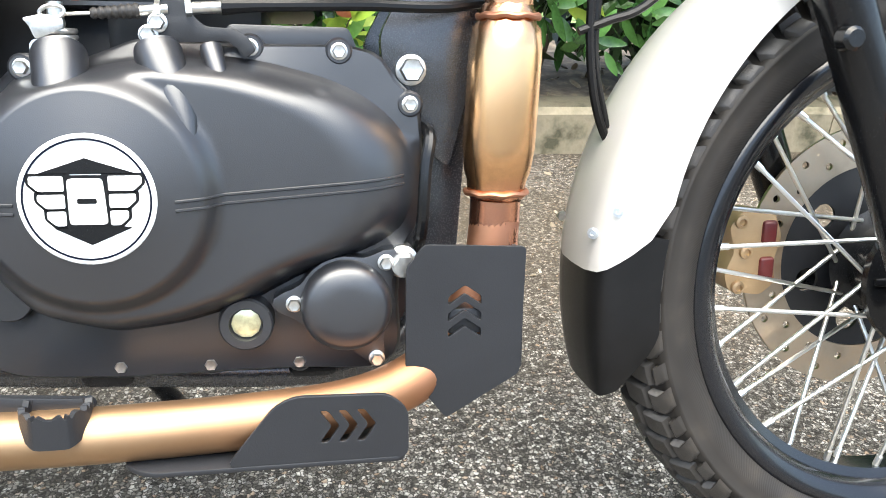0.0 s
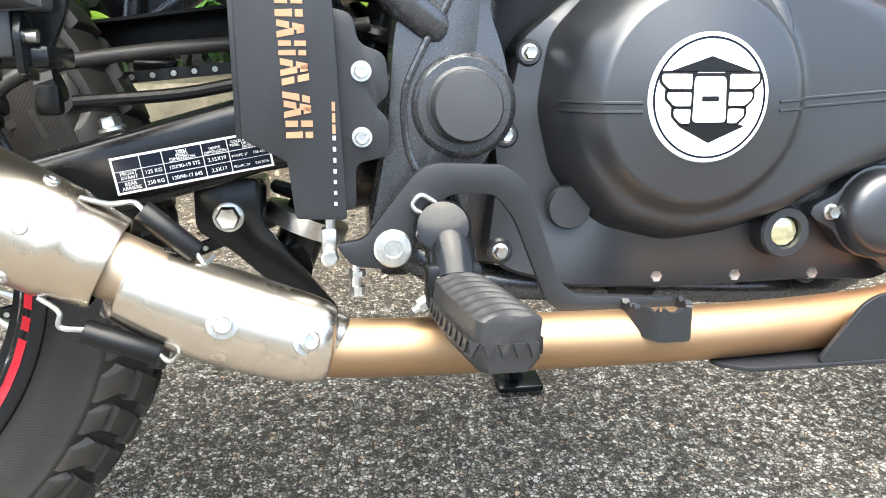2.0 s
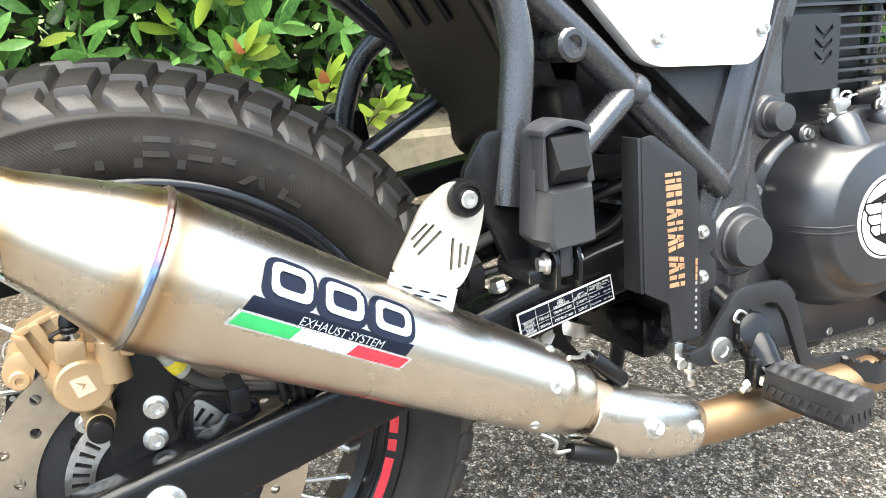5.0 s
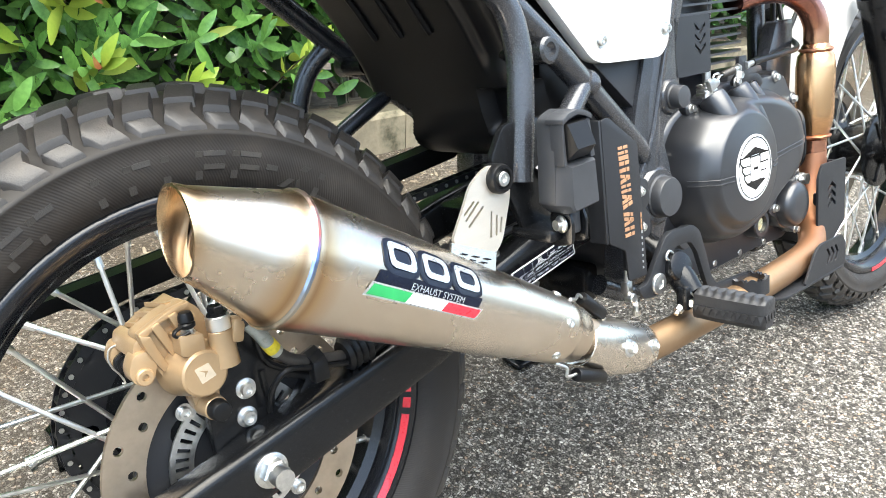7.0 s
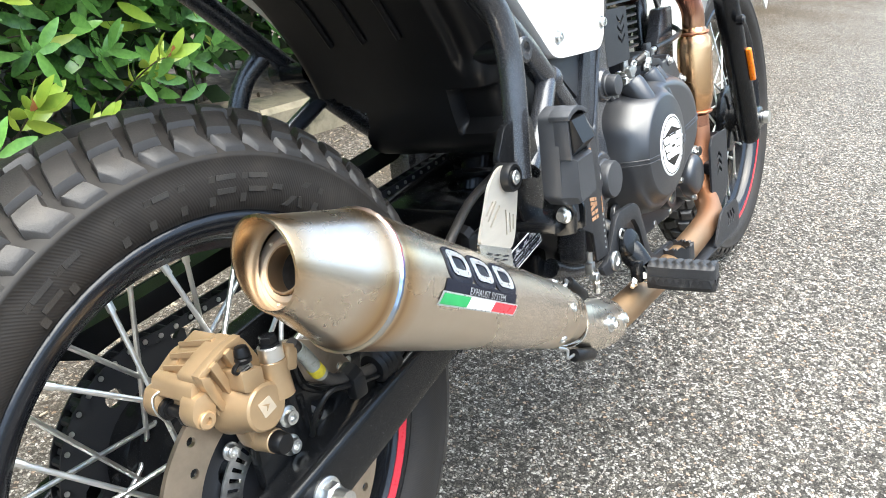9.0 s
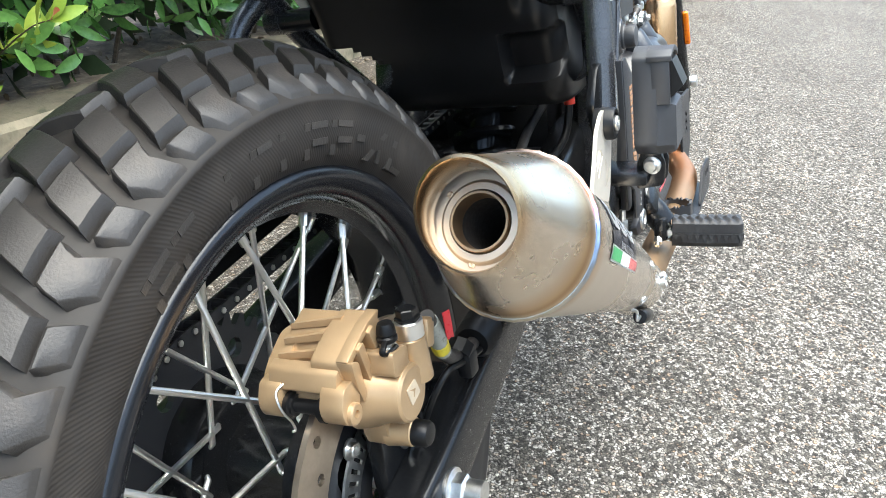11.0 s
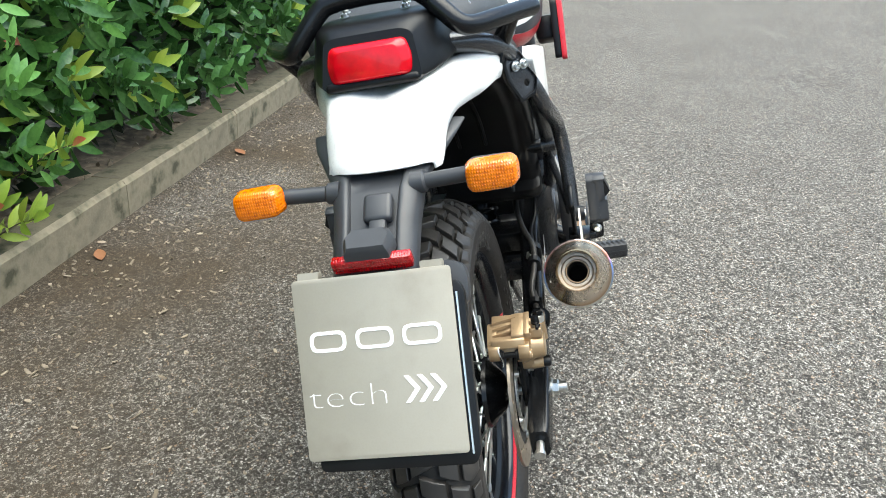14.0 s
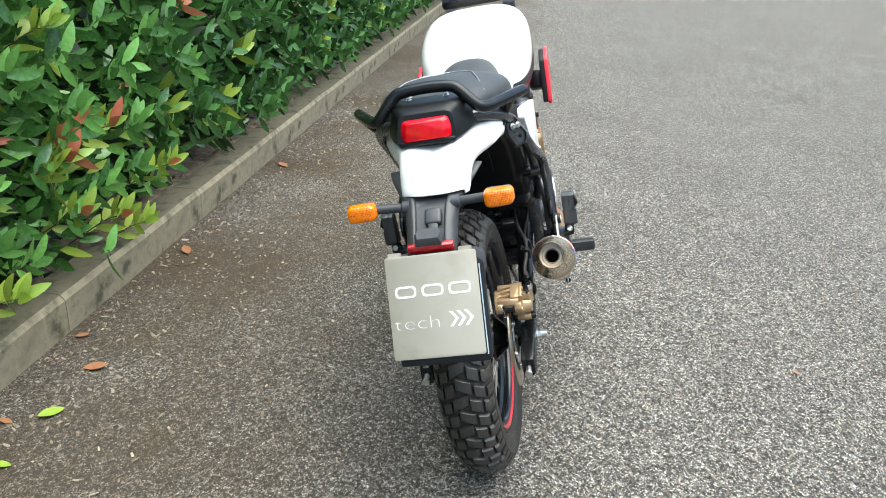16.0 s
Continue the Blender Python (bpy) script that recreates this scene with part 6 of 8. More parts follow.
# ridge round the top of the outer half and three cast ribs running down to the piston
rim_ = [(-0.077, 0.468), (-0.0588, 0.4758), (-0.048, 0.4795), (-0.0335, 0.4818), (-0.0355, 0.4772), (-0.05, 0.4742), (-0.06, 0.4708), (-0.0735, 0.4635)]
part("casting_ridge", sheet(rounded(rim_, 0.0012, 2), (), -0.1185, -0.1265, 0.0012), M_GOLD, caliper)
for o in ([(-0.0765, 0.4675), (-0.069, 0.4648), (-0.0645, 0.4515), (-0.058, 0.4345), (-0.0625, 0.432), (-0.069, 0.4445), (-0.0755, 0.4605)],
          [(-0.0668, 0.471), (-0.0603, 0.4732), (-0.0475, 0.441), (-0.052, 0.437)],
          [(-0.0525, 0.4752), (-0.046, 0.4772), (-0.0385, 0.462), (-0.0455, 0.4575)]):
    bm = sheet(rounded(o, 0.0014, 2), (), -0.1185, -0.129, 0.0016)
    for v in bm.verts:
        if v.co.y < -0.124:
            v.co.y += 0.0055 * max(0.0, min(1.0, (0.462 - v.co.z) / 0.03))
    part("casting_rib", bm, M_GOLD, caliper)
bridge = [(-0.079, 0.441), (-0.067, 0.459), (-0.05, 0.475), (-0.034, 0.481), (-0.031, 0.471), (-0.047, 0.463), (-0.06, 0.449), (-0.07, 0.437)]
slab = part("bridge", sheet(rounded([(x + 0.0022, z - 0.0025) for x, z in bridge], 0.002, 2), (), -0.0695, -0.1075, 0.0016), M_GOLD, caliper)
part("bridge_pad", sheet(rounded([(x - 0.0006, z + 0.0008) for x, z in bridge], 0.0025, 3), (), -0.1045, -0.1192, 0.0018), M_GOLD, slab)
part("bridge_skirt", sheet(rounded([(-0.0825, 0.4475), (-0.0785, 0.4605), (-0.0705, 0.4635), (-0.068, 0.452), (-0.0725, 0.4455)], 0.0025, 3), (), -0.0705, -0.1185, 0.0016), M_GOLD, slab)
for xa, za, xb, zb in ((-0.0675, 0.4655, -0.061, 0.4665), (-0.059, 0.4715, -0.0525, 0.474), (-0.0495, 0.477, -0.043, 0.479)):
    bm = bmesh.new()
    skin(bm, [[(xa + dx * 0.8, -0.0712, za - 0.002 + dz) for dx, dz in ((-0.001, -0.003), (0.001, -0.003), (0.001, 0.0005), (-0.001, 0.0005))], [(xb + dx, -0.106, zb - 0.001 + dz) for dx, dz in ((-0.0022, -0.003), (0.0022, -0.003), (0.0022, 0.002), (-0.0022, 0.002))]])
    soften(bm, 0.0005, 1)
    part("bridge_fin", bm, M_GOLD, slab)
inner = rounded([(-0.08, 0.436), (-0.076, 0.452), (-0.067, 0.46), (-0.05, 0.47), (-0.036, 0.469), (-0.04, 0.44), (-0.06, 0.424)], 0.005, 3)
part("inner_half", sheet(inner, (), -0.0625, -0.0765, 0.0025), M_GOLD, caliper)
for y0, y1 in ((-0.0645, -0.0795), (-0.1085, -0.1245)):
    part("pin_lug", sheet(rounded([(-0.0885, 0.4405), (-0.086, 0.4305), (-0.0785, 0.4265), (-0.0705, 0.4295), (-0.066, 0.444), (-0.07, 0.4535), (-0.083, 0.4525)], 0.0038, 3), (), y0, y1, 0.0018), M_GOLD, caliper)
pot("pin_end", ((0.1235, 0.0072), (0.1268, 0.0068), (0.1275, 0.0058), (0.1275, 0.0028), (0.1248, 0.0024)), right(-0.0779, 0, 0.4343), M_GOLD)
bm = bmesh.new()
tube(bm, [(-0.0785, -y, 0.4355) for y in (0.0798, 0.0802, 0.0832, 0.0838, 0.0855, 0.0858, 0.1022, 0.1025, 0.1042, 0.1048, 0.1078, 0.1082)], [0.006, 0.0086, 0.0086, 0.0068, 0.0068, 0.0046, 0.0046, 0.0068, 0.0068, 0.0086, 0.0086, 0.006], 20)
part("slide_pin", bm, M_PLASTIC, caliper, "black slide pin with rubber collars")
bm = bmesh.new()
tube(bm, smooth(((-0.079, -0.0812, 0.4515), (-0.0865, -0.079, 0.449), (-0.0895, -0.081, 0.4425), (-0.0885, -0.0828, 0.435), (-0.084, -0.083, 0.427), (-0.0815, -0.0825, 0.4195), (-0.0835, -0.0815, 0.419)), 6), 0.0008, 6)
part("spring_clip", bm, M_ZINC, caliper, "bent steel wire clip")
barrel = pot("piston_barrel", ((0.11, 0.0265), (0.122, 0.0235), (0.1285, 0.0205), (0.1405, 0.0193), (0.1432, 0.0186), (0.1446, 0.0168), (0.1446, 0.004)), right(-0.039, 0, 0.4272), M_GOLD, 48)
part("cap_mark", sheet(rounded([(-0.0472, 0.4337), (-0.0433, 0.4206), (-0.031, 0.4239), (-0.0355, 0.4356)], 0.0008, 2), (), -0.1447, -0.1453), M_PALEGOLD, barrel, "pale raised diamond mark")
part("mark_notch", sheet([(-0.0442, 0.4322), (-0.037, 0.4297), (-0.0404, 0.4255), (-0.0395, 0.4287)], (), -0.1453, -0.1457), M_GOLD, barrel)
part("lower_lug", sheet(rounded([(-0.047, 0.41), (-0.0445, 0.396), (-0.0415, 0.3865), (-0.034, 0.382), (-0.0255, 0.387), (-0.023, 0.402), (-0.026, 0.412)], 0.004, 3), (), -0.106, -0.124, 0.0022), M_GOLD, caliper)
pot("pin_boss", ((0.12, 0.0112), (0.128, 0.0102), (0.1375, 0.0096), (0.1385, 0.0085)), right(-0.0335, 0, 0.3938), M_GOLD)
pot("pin_cap", ((0.138, 0.0088), (0.1465, 0.0088), (0.1488, 0.0074), (0.1495, 0.0045)), right(-0.0335, 0, 0.3938), M_PLASTIC)
nb = part("nipple_boss", sheet(rounded([(-0.0535, 0.4455), (-0.0345, 0.442), (-0.0335, 0.459), (-0.0525, 0.4618)], 0.003, 3), (), -0.1185, -0.1425, 0.0035), M_GOLD, caliper)
pot("bleed_nipple", ((-0.002, 0.0062), (0.001, 0.0062), (0.0012, 0.005), (0.006, 0.005)), pose(-0.0425, -0.1345, 0.4605), M_ZINC, 6, nb)
pot("rubber_cap", ((0.003, 0.005), (0.0042, 0.0064), (0.0066, 0.0066), (0.0078, 0.0055), (0.009, 0.0062), (0.0135, 0.0056), (0.0158, 0.0046), (0.0162, 0.002)), pose(-0.042, -0.1345, 0.4612), M_PLASTIC, 20, nb)
bm = bmesh.new()
tube(bm, smooth(((-0.047, -0.136, 0.467), (-0.053, -0.137, 0.465), (-0.054, -0.137, 0.462), (-0.05, -0.138, 0.4602), (-0.0425, -0.1405, 0.4622)), 5), 0.0014, 8, flat=1.6)
part("cap_strap", bm, M_PLASTIC, nb)
bb = pot("banjo_boss", ((-0.03, 0.0115), (-0.012, 0.0105), (-0.001, 0.0098), (0.0, 0.009)), pose(-0.0185, -0.137, 0.4565), M_GOLD)
pot("banjo", ((0.0, 0.0096), (0.0105, 0.0096), (0.0112, 0.0086)), pose(-0.0185, -0.137, 0.4567), M_CHROME, 24, bb)
pot("banjo_bolt", ((0.011, 0.0085), (0.013, 0.0085), (0.0132, 0.007), (0.0185, 0.007), (0.0192, 0.006)), pose(-0.0185, -0.137, 0.4567), M_BLACK, 6, bb)
bm = bmesh.new()
box(bm, (0.0105, 0.013, 0.02), pose(-0.0065, -0.14, 0.453, 0, 16, 0), 0.0025)
part("hose_lug", bm, M_GOLD, caliper)
carrier = part("caliper_carrier", sheet(rounded([(-0.03, 0.39), (-0.005, 0.452), (0.022, 0.442), (0.034, 0.402), (0.078, 0.381), (0.083, 0.366), (0.05, 0.344), (0.02, 0.344), (0.02, 0.3), (-0.018, 0.3), (-0.03, 0.34)], 0.007, 3), [rounded([(0.033, 0.387), (0.063, 0.374), (0.049, 0.357), (0.029, 0.36)], 0.004, 3)], -0.096, -0.108, 0.002), M_BLACK, bike, "black caliper carrier with machined bolts")
bm = bmesh.new()
for pts in (((0.022, -0.108, 0.434), (0.03, -0.108, 0.402), (0.078, -0.108, 0.374)), ((0.075, -0.108, 0.366), (0.047, -0.108, 0.348), (0.022, -0.108, 0.35)), ((0.022, -0.108, 0.398), (0.026, -0.108, 0.35))):
    tube(bm, smooth(pts, 4), 0.0034, 8)
part("carrier_rib", bm, M_BLACK, carrier)
for x, z in ((0.0051, 0.3878), (0.0016, 0.3628)):
    bm = bmesh.new()
    lathe(bm, ((0.108, 0.0092), (0.1095, 0.0092), (0.1105, 0.006), (0.1155, 0.006), (0.1155, 0.0035), (0.1125, 0.003)), right(x, 0, z), 20)
    part("screw", bm, M_ZINC, carrier)
lines = holder("brake_lines", bike, label="black brake hose and sensor cable with yellow mark")
HOSE = smooth(((-0.002, -0.142, 0.462), (0.012, -0.139, 0.443), (0.027, -0.135, 0.42), (0.048, -0.132, 0.404), (0.098, -0.128, 0.391), (0.139, -0.122, 0.395), (0.18, -0.114, 0.415), (0.22, -0.12, 0.44), (0.255, -0.12, 0.465), (0.32, -0.1, 0.478), (0.4, -0.085, 0.487), (0.48, -0.08, 0.5)), 6)
bm = bmesh.new()
tube(bm, HOSE, 0.0052, 12)
part("hose", bm, M_RUBBER, lines)
bm = bmesh.new()
tube(bm, HOSE[2:13], 0.0062, 12)
part("hose_sleeve", bm, M_SLEEVE, lines, "cloudy clear hose sleeve")
bm = bmesh.new()
tube(bm, HOSE[9:12], 0.0066, 12)
part("yellow_mark", bm, M_YELLOW, lines)
bm = bmesh.new()
tube(bm, smooth(((0.02, -0.115, 0.362), (0.022, -0.125, 0.385), (0.034, -0.133, 0.4), (0.055, -0.136, 0.396), (0.1, -0.133, 0.385), (0.14, -0.127, 0.389), (0.18, -0.119, 0.41)), 6), 0.0026, 8)
part("sensor_cable", bm, M_PLASTIC, lines)
for x, y, z in ((0.062, -0.13, 0.399), (0.155, -0.12, 0.4), (0.23, -0.12, 0.446), (0.268, -0.121, 0.455)):
    bm = bmesh.new()
    tube(bm, ((x - 0.006, y, z - 0.002), (x + 0.006, y, z + 0.002)), 0.0115, 10)
    box(bm, (0.016, 0.012, 0.02), pose(x, y - 0.006, z - 0.008), 0.003)
    part("hose_clip", bm, M_PLASTIC, lines)
bm = bmesh.new()
tube(bm, [(0.092 + 0.0035 * k, -0.128, 0.3915 + 0.0004 * k) for k in range(9)], [0.013, 0.0165, 0.013, 0.0165, 0.013, 0.0165, 0.013, 0.0165, 0.013], 18)
part("cable_boot", bm, M_PLASTIC, lines, "ribbed black rubber cable boot")
bm = bmesh.new()
tube(bm, smooth(((0.44, -0.12, 0.545), (0.441, -0.121, 0.51), (0.42, -0.118, 0.47), (0.36, -0.11, 0.452), (0.28, -0.118, 0.445)), 6), 0.0045, 10)
part("loom", bm, M_PLASTIC, lines)
bm = bmesh.new()
tube(bm, ((0.4415, -0.1205, 0.518), (0.441, -0.1212, 0.504)), 0.0065, 12)
part("red_sleeve", bm, M_REDCAP, lines)

# tyre pressure sticker on the swingarm
S0, SX, SZ = Vector((0.3048, -0.1305, 0.3965)), Vector((0.9835, 0.045, 0.172)).normalized(), Vector((-0.172, 0, 0.985)).normalized()


def on_arm(x, y, off):
    p = S0 + SX * x + SZ * y
    return p + Vector((0, -off - 0.0035, 0))


def arm_rect(name, x0, x1, y0, y1, mat, off, parent):
    bm = bmesh.new()
    vs = [bm.verts.new(on_arm(x, y, o)) for o in (0, off) for x, y in ((x0, y0), (x1, y0), (x1, y1), (x0, y1))]
    for f in ((3, 2, 1, 0), (4, 5, 6, 7), (0, 1, 5, 4), (1, 2, 6, 5), (2, 3, 7, 6), (3, 0, 4, 7)):
        bm.faces.new([vs[i] for i in f])
    return part(name, bm, mat, parent)


stick = arm_rect("tyre_sticker", 0.0, 0.104, -0.0125, 0.0125, M_PRINT, 0.0006, bike)
tagged(stick, "black and white tyre pressure table sticker")
for x0, x1 in ((0.0015, 0.0185), (0.019, 0.033), (0.0335, 0.059), (0.0595, 0.076), (0.0765, 0.1025)):
    for y0, y1 in ((-0.011, -0.0042), (-0.0038, 0.0025), (0.0029, 0.011)):
        arm_rect("table_cell", x0, x1, y0, y1, M_NAVY, 0.0009, stick)
for text, x, y, size in (("FRONT", 0.01, -0.0002, 0.0034), ("AVANT", 0.01, -0.0031, 0.0034), ("REAR", 0.01, -0.0072, 0.0034), ("ARRIERE", 0.01, -0.0102, 0.0034), ("125 KG", 0.026, -0.0018, 0.0036), ("250 KG", 0.026, -0.009, 0.0036), ("100/90-19 57S", 0.0463, -0.0018, 0.0035), ("120/90-17 64S", 0.0463, -0.009, 0.0035), ("2.15X19", 0.0678, -0.0018, 0.0036), ("2.5X17", 0.0678, -0.009, 0.0036), ("PSI-LPC 27", 0.083, -0.0018, 0.0024), ("PSI-LPC 34", 0.083, -0.009, 0.0024), ("186 KPA", 0.0965, -0.0018, 0.0026), ("234 KPA", 0.0965, -0.009, 0.0026), ("TIRE/", 0.046, 0.0078, 0.0032), ("PNEU", 0.046, 0.0055, 0.0032), ("DIMENSION", 0.046, 0.0032, 0.0032), ("DIMENSION", 0.0678, 0.0034, 0.0028), ("JANTE", 0.0678, 0.006, 0.0028), ("COLD INFL. PRESS/", 0.0895, 0.0078, 0.0026), ("PRESS. DE GONFL. A", 0.0895, 0.0055, 0.0026), ("FROID", 0.0895, 0.0032, 0.0026)):
    letters("lettering", text, size, lambda x_, y_, x=x, y=y: on_arm(x + x_, y + y_, 0.0011), M_PRINT, stick)

# -- shock absorber --
shock = holder("shock_absorber", bike, label="black coil spring shock absorber with steel damper")
A, B_ = Vector((0.415, 0, 0.305)), Vector((0.535, 0, 0.6))
dd = (B_ - A).normalized()
u1 = Vector((0, 1, 0))
u2 = dd.cross(u1)
bm = bmesh.new()
tube(bm, [A + dd * (0.05 + 0.2 * k / 160) + (u1 * math.cos(k * 0.28) + u2 * math.sin(k * 0.28)) * 0.034 for k in range(161)], 0.0062, 8)
part("spring", bm, M_BLACK, shock)
bm = bmesh.new()
tube(bm, (A, A + dd * 0.2), 0.02, 20)
part("damper", bm, M_BLACK, shock)
bm = bmesh.new()
tube(bm, (A + dd * 0.03, A + dd * 0.045), 0.036, 24)
part("spring_seat", bm, M_ZINC, shock)
bm = bmesh.new()
tube(bm, (A + dd * 0.2, B_), 0.016, 16)
part("piston_rod", bm, M_BLACK, shock)
bm = bmesh.new()
lathe(bm, ((-0.03, 0.018), (0.03, 0.018)), right(A.x, 0, A.z), 20)
part("lower_eye", bm, M_BLACK, shock)
bm = bmesh.new()
box(bm, (0.055, 0.13, 0.1), pose(0.478, 0.03, 0.405, 0, -8, 0), 0.01)
box(bm, (0.03, 0.15, 0.05), pose(0.5, 0.0, 0.33), 0.008)
part("pivot_housing", bm, M_BLACK, frame_, "black swingarm pivot housing")
link_ = part("shock_link", sheet(rounded([(0.345, 0.385), (0.395, 0.385), (0.395, 0.35), (0.455, 0.275), (0.44, 0.262), (0.37, 0.33), (0.345, 0.345)], 0.008, 3), (), -0.062, -0.054, 0.002), M_BLACK, bike, "black suspension link plate")
same("pivot_bolt", BIGBOLT, link_, right(0.3701, -0.0625, 0.356))
bm = bmesh.new()
box(bm, (0.05, 0.1, 0.03), pose(0.372, 0, 0.362), 0.005)
part("link_block", bm, M_BLACK, link_)

# -- heat guard plate, rear brake pedal and rider's peg --
hs = rounded([(0.391, 0.5555), (0.403, 0.557), (0.4487, 0.523), (0.4555, 0.374), (0.4235, 0.3753), (0.42, 0.411), (0.3935, 0.425)], 0.003, 2)
hguard = part("side_plate_guard", sheet(hs, (), -0.193, -0.19, 0.0007), M_MATTE, bike, "matte black guard plate with a column of tan shapes")
bm = bmesh.new()
own = sheet([(0.388, 0.5555), (0.392, 0.5555), (0.394, 0.425), (0.39, 0.425)], (), -0.192, -0.17, 0.0005)
join(bm, own)
part("folded_edge", bm, M_MATTE, hguard)
z = 0.5242
for k, h in enumerate((0.0085, 0.0045, 0.0115, 0.0105, 0.0085, 0.0105, 0.011, 0.0105, 0.0105)):
    x0, w = 0.4147 + 0.00062 * k, 0.0162
    tilt = (0.0, 0.0, 0.0, 0.3, 0.0, 0.3, -0.3, 0.3, 0.0)[k] * h
    if k == 1:
        bars = [((0, 0), (1, 0), (1, 1), (0, 1))]
    else:
        bars = [((0, 0), (0.46, 0), (0.46, 0.36), (0, 0.36)), ((0.58, 0), (1, 0), (1, 0.36), (0.58, 0.36)), ((0, 0.66), (0.62, 0.62), (0.62, 1), (0, 1)), ((0.72, 0.64), (1, 0.64), (1, 1), (0.72, 1))]
    for bar in bars:
        p = [(x0 + a * w, z - b * h - tilt * a * (1 if b < 0.5 else -1)) for a, b in bar]
        part("tan_shape", sheet(p, (), -0.1929, -0.1936), M_BROWN, hguard)
    z -= h + 0.0016
for k, h in enumerate((0.008, 0.008, 0.008, 0.004, 0.004, 0.004, 0.004, 0.0035, 0.0035, 0.0035)):
    zz = 0.447 - 0.0068 * k
    part("tan_bar", sheet([(0.4475, zz), (0.4495, zz), (0.4495, zz - h * 0.7), (0.4475, zz - h * 0.7)], (), -0.1929, -0.1936), M_BROWN if k < 3 else M_SILVERP, hguard)
hplate = part("guard_mount", sheet(rounded([(0.44, 0.505), (0.462, 0.5), (0.465, 0.482), (0.482, 0.476), (0.484, 0.45), (0.474, 0.444), (0.484, 0.436), (0.483, 0.412), (0.462, 0.408), (0.462, 0.378), (0.44, 0.378)], 0.006, 3), (), -0.18, -0.172, 0.001), M_MATTE, bike, "matte black mounting plate with socket screws")
for x, z in ((0.4666, 0.4653), (0.4664, 0.4246)):
    same("screw", SCREW, hplate, right(x, -0.18, z) @ Matrix.Scale(0.85, 4))
pedal = holder("brake_pedal", bike, label="matte black rear brake pedal with toothed toe piece")
PED = rounded([(0.447, 0.357), (0.466, 0.359), (0.474, 0.37), (0.4995, 0.402), (0.5115, 0.408), (0.558, 0.406), (0.572, 0.396), (0.581, 0.373), (0.597, 0.327), (0.609, 0.316), (0.686, 0.3105), (0.688, 0.3035), (0.648, 0.2985), (0.603, 0.3015), (0.589, 0.312), (0.5655, 0.37), (0.552, 0.387), (0.522, 0.388), (0.511, 0.378), (0.496, 0.35), (0.484, 0.339), (0.458, 0.342)], 0.006, 3)
part("lever", sheet(PED, (), -0.186, -0.179, 0.0015), M_MATTE, pedal)
bm = bmesh.new()
lathe(bm, ((0.185, 0.0125), (0.188, 0.0125), (0.189, 0.0115), (0.1895, 0.006), (0.188, 0.0055)), right(0.4845, 0, 0.3534), 26)
part("pivot_bolt", bm, M_ZINC, pedal)
TOE = rounded([(0.642, -0.182), (0.686, -0.182), (0.688, -0.2), (0.679, -0.218), (0.656, -0.218), (0.643, -0.202)], 0.004, 2)
bm = bmesh.new()
teeth = []
n = 60
for k in range(n):
    t = k / n * len(TOE)
    i = int(t)
    p, q = TOE[i], TOE[(i + 1) % len(TOE)]
    teeth.append((p[0] + (q[0] - p[0]) * (t - i), p[1] + (q[1] - p[1]) * (t - i)))
cen = Vector((0.665, -0.2))
rows = []
for kind in range(4):
    ring_ = []
    for k, (x, y) in enumerate(teeth):
        inn = Vector((x, y)).lerp(cen, 0.2) if kind in (1, 2) else Vector((x, y))
        zt = 0.311 + (0.0018 if k % 4 < 2 else -0.0008)
        ring_.append(Vector((inn.x, inn.y, zt if kind in (0, 1) else 0.29 + (0.22 * (y + 0.218)))))
    rows.append(ring_)
skin(bm, [rows[3], rows[0], rows[1], rows[2]], loop=True)
part("toe_piece", bm, M_MATTE, pedal, "toothed black toe piece")
bm = bmesh.new()
tube(bm, smooth(((0.512, -0.1885, 0.383), (0.503, -0.1895, 0.388), (0.497, -0.1895, 0.383), (0.5, -0.1895, 0.378), (0.513, -0.1885, 0.373)), 5), 0.0016, 8)
part("return_spring", bm, M_ZINC, pedal)
bm = bmesh.new()
lathe(bm, ((0.172, 0.0058), (0.181, 0.0058), (0.182, 0.0045)), right(0.4441, 0, 0.3469), 20)
box(bm, (0.0095, 0.01, 0.015), pose(0.4441, -0.172, 0.358), 0.001)
tube(bm, ((0.4445, -0.172, 0.36), (0.446, -0.172, 0.378)), 0.0035, 10)
part("push_rod", bm, M_ZINC, pedal)
bm = bmesh.new()
tube(bm, ((0.462, -0.17, 0.342), (0.461, -0.17, 0.318)), 0.0035, 10)
tube(bm, ((0.462, -0.17, 0.336), (0.462, -0.17, 0.332)), 0.006, 6)
tube(bm, ((0.462, -0.17, 0.325), (0.462, -0.17, 0.319)), 0.005, 6)
part("stop_screw", bm, M_ZINC, pedal)


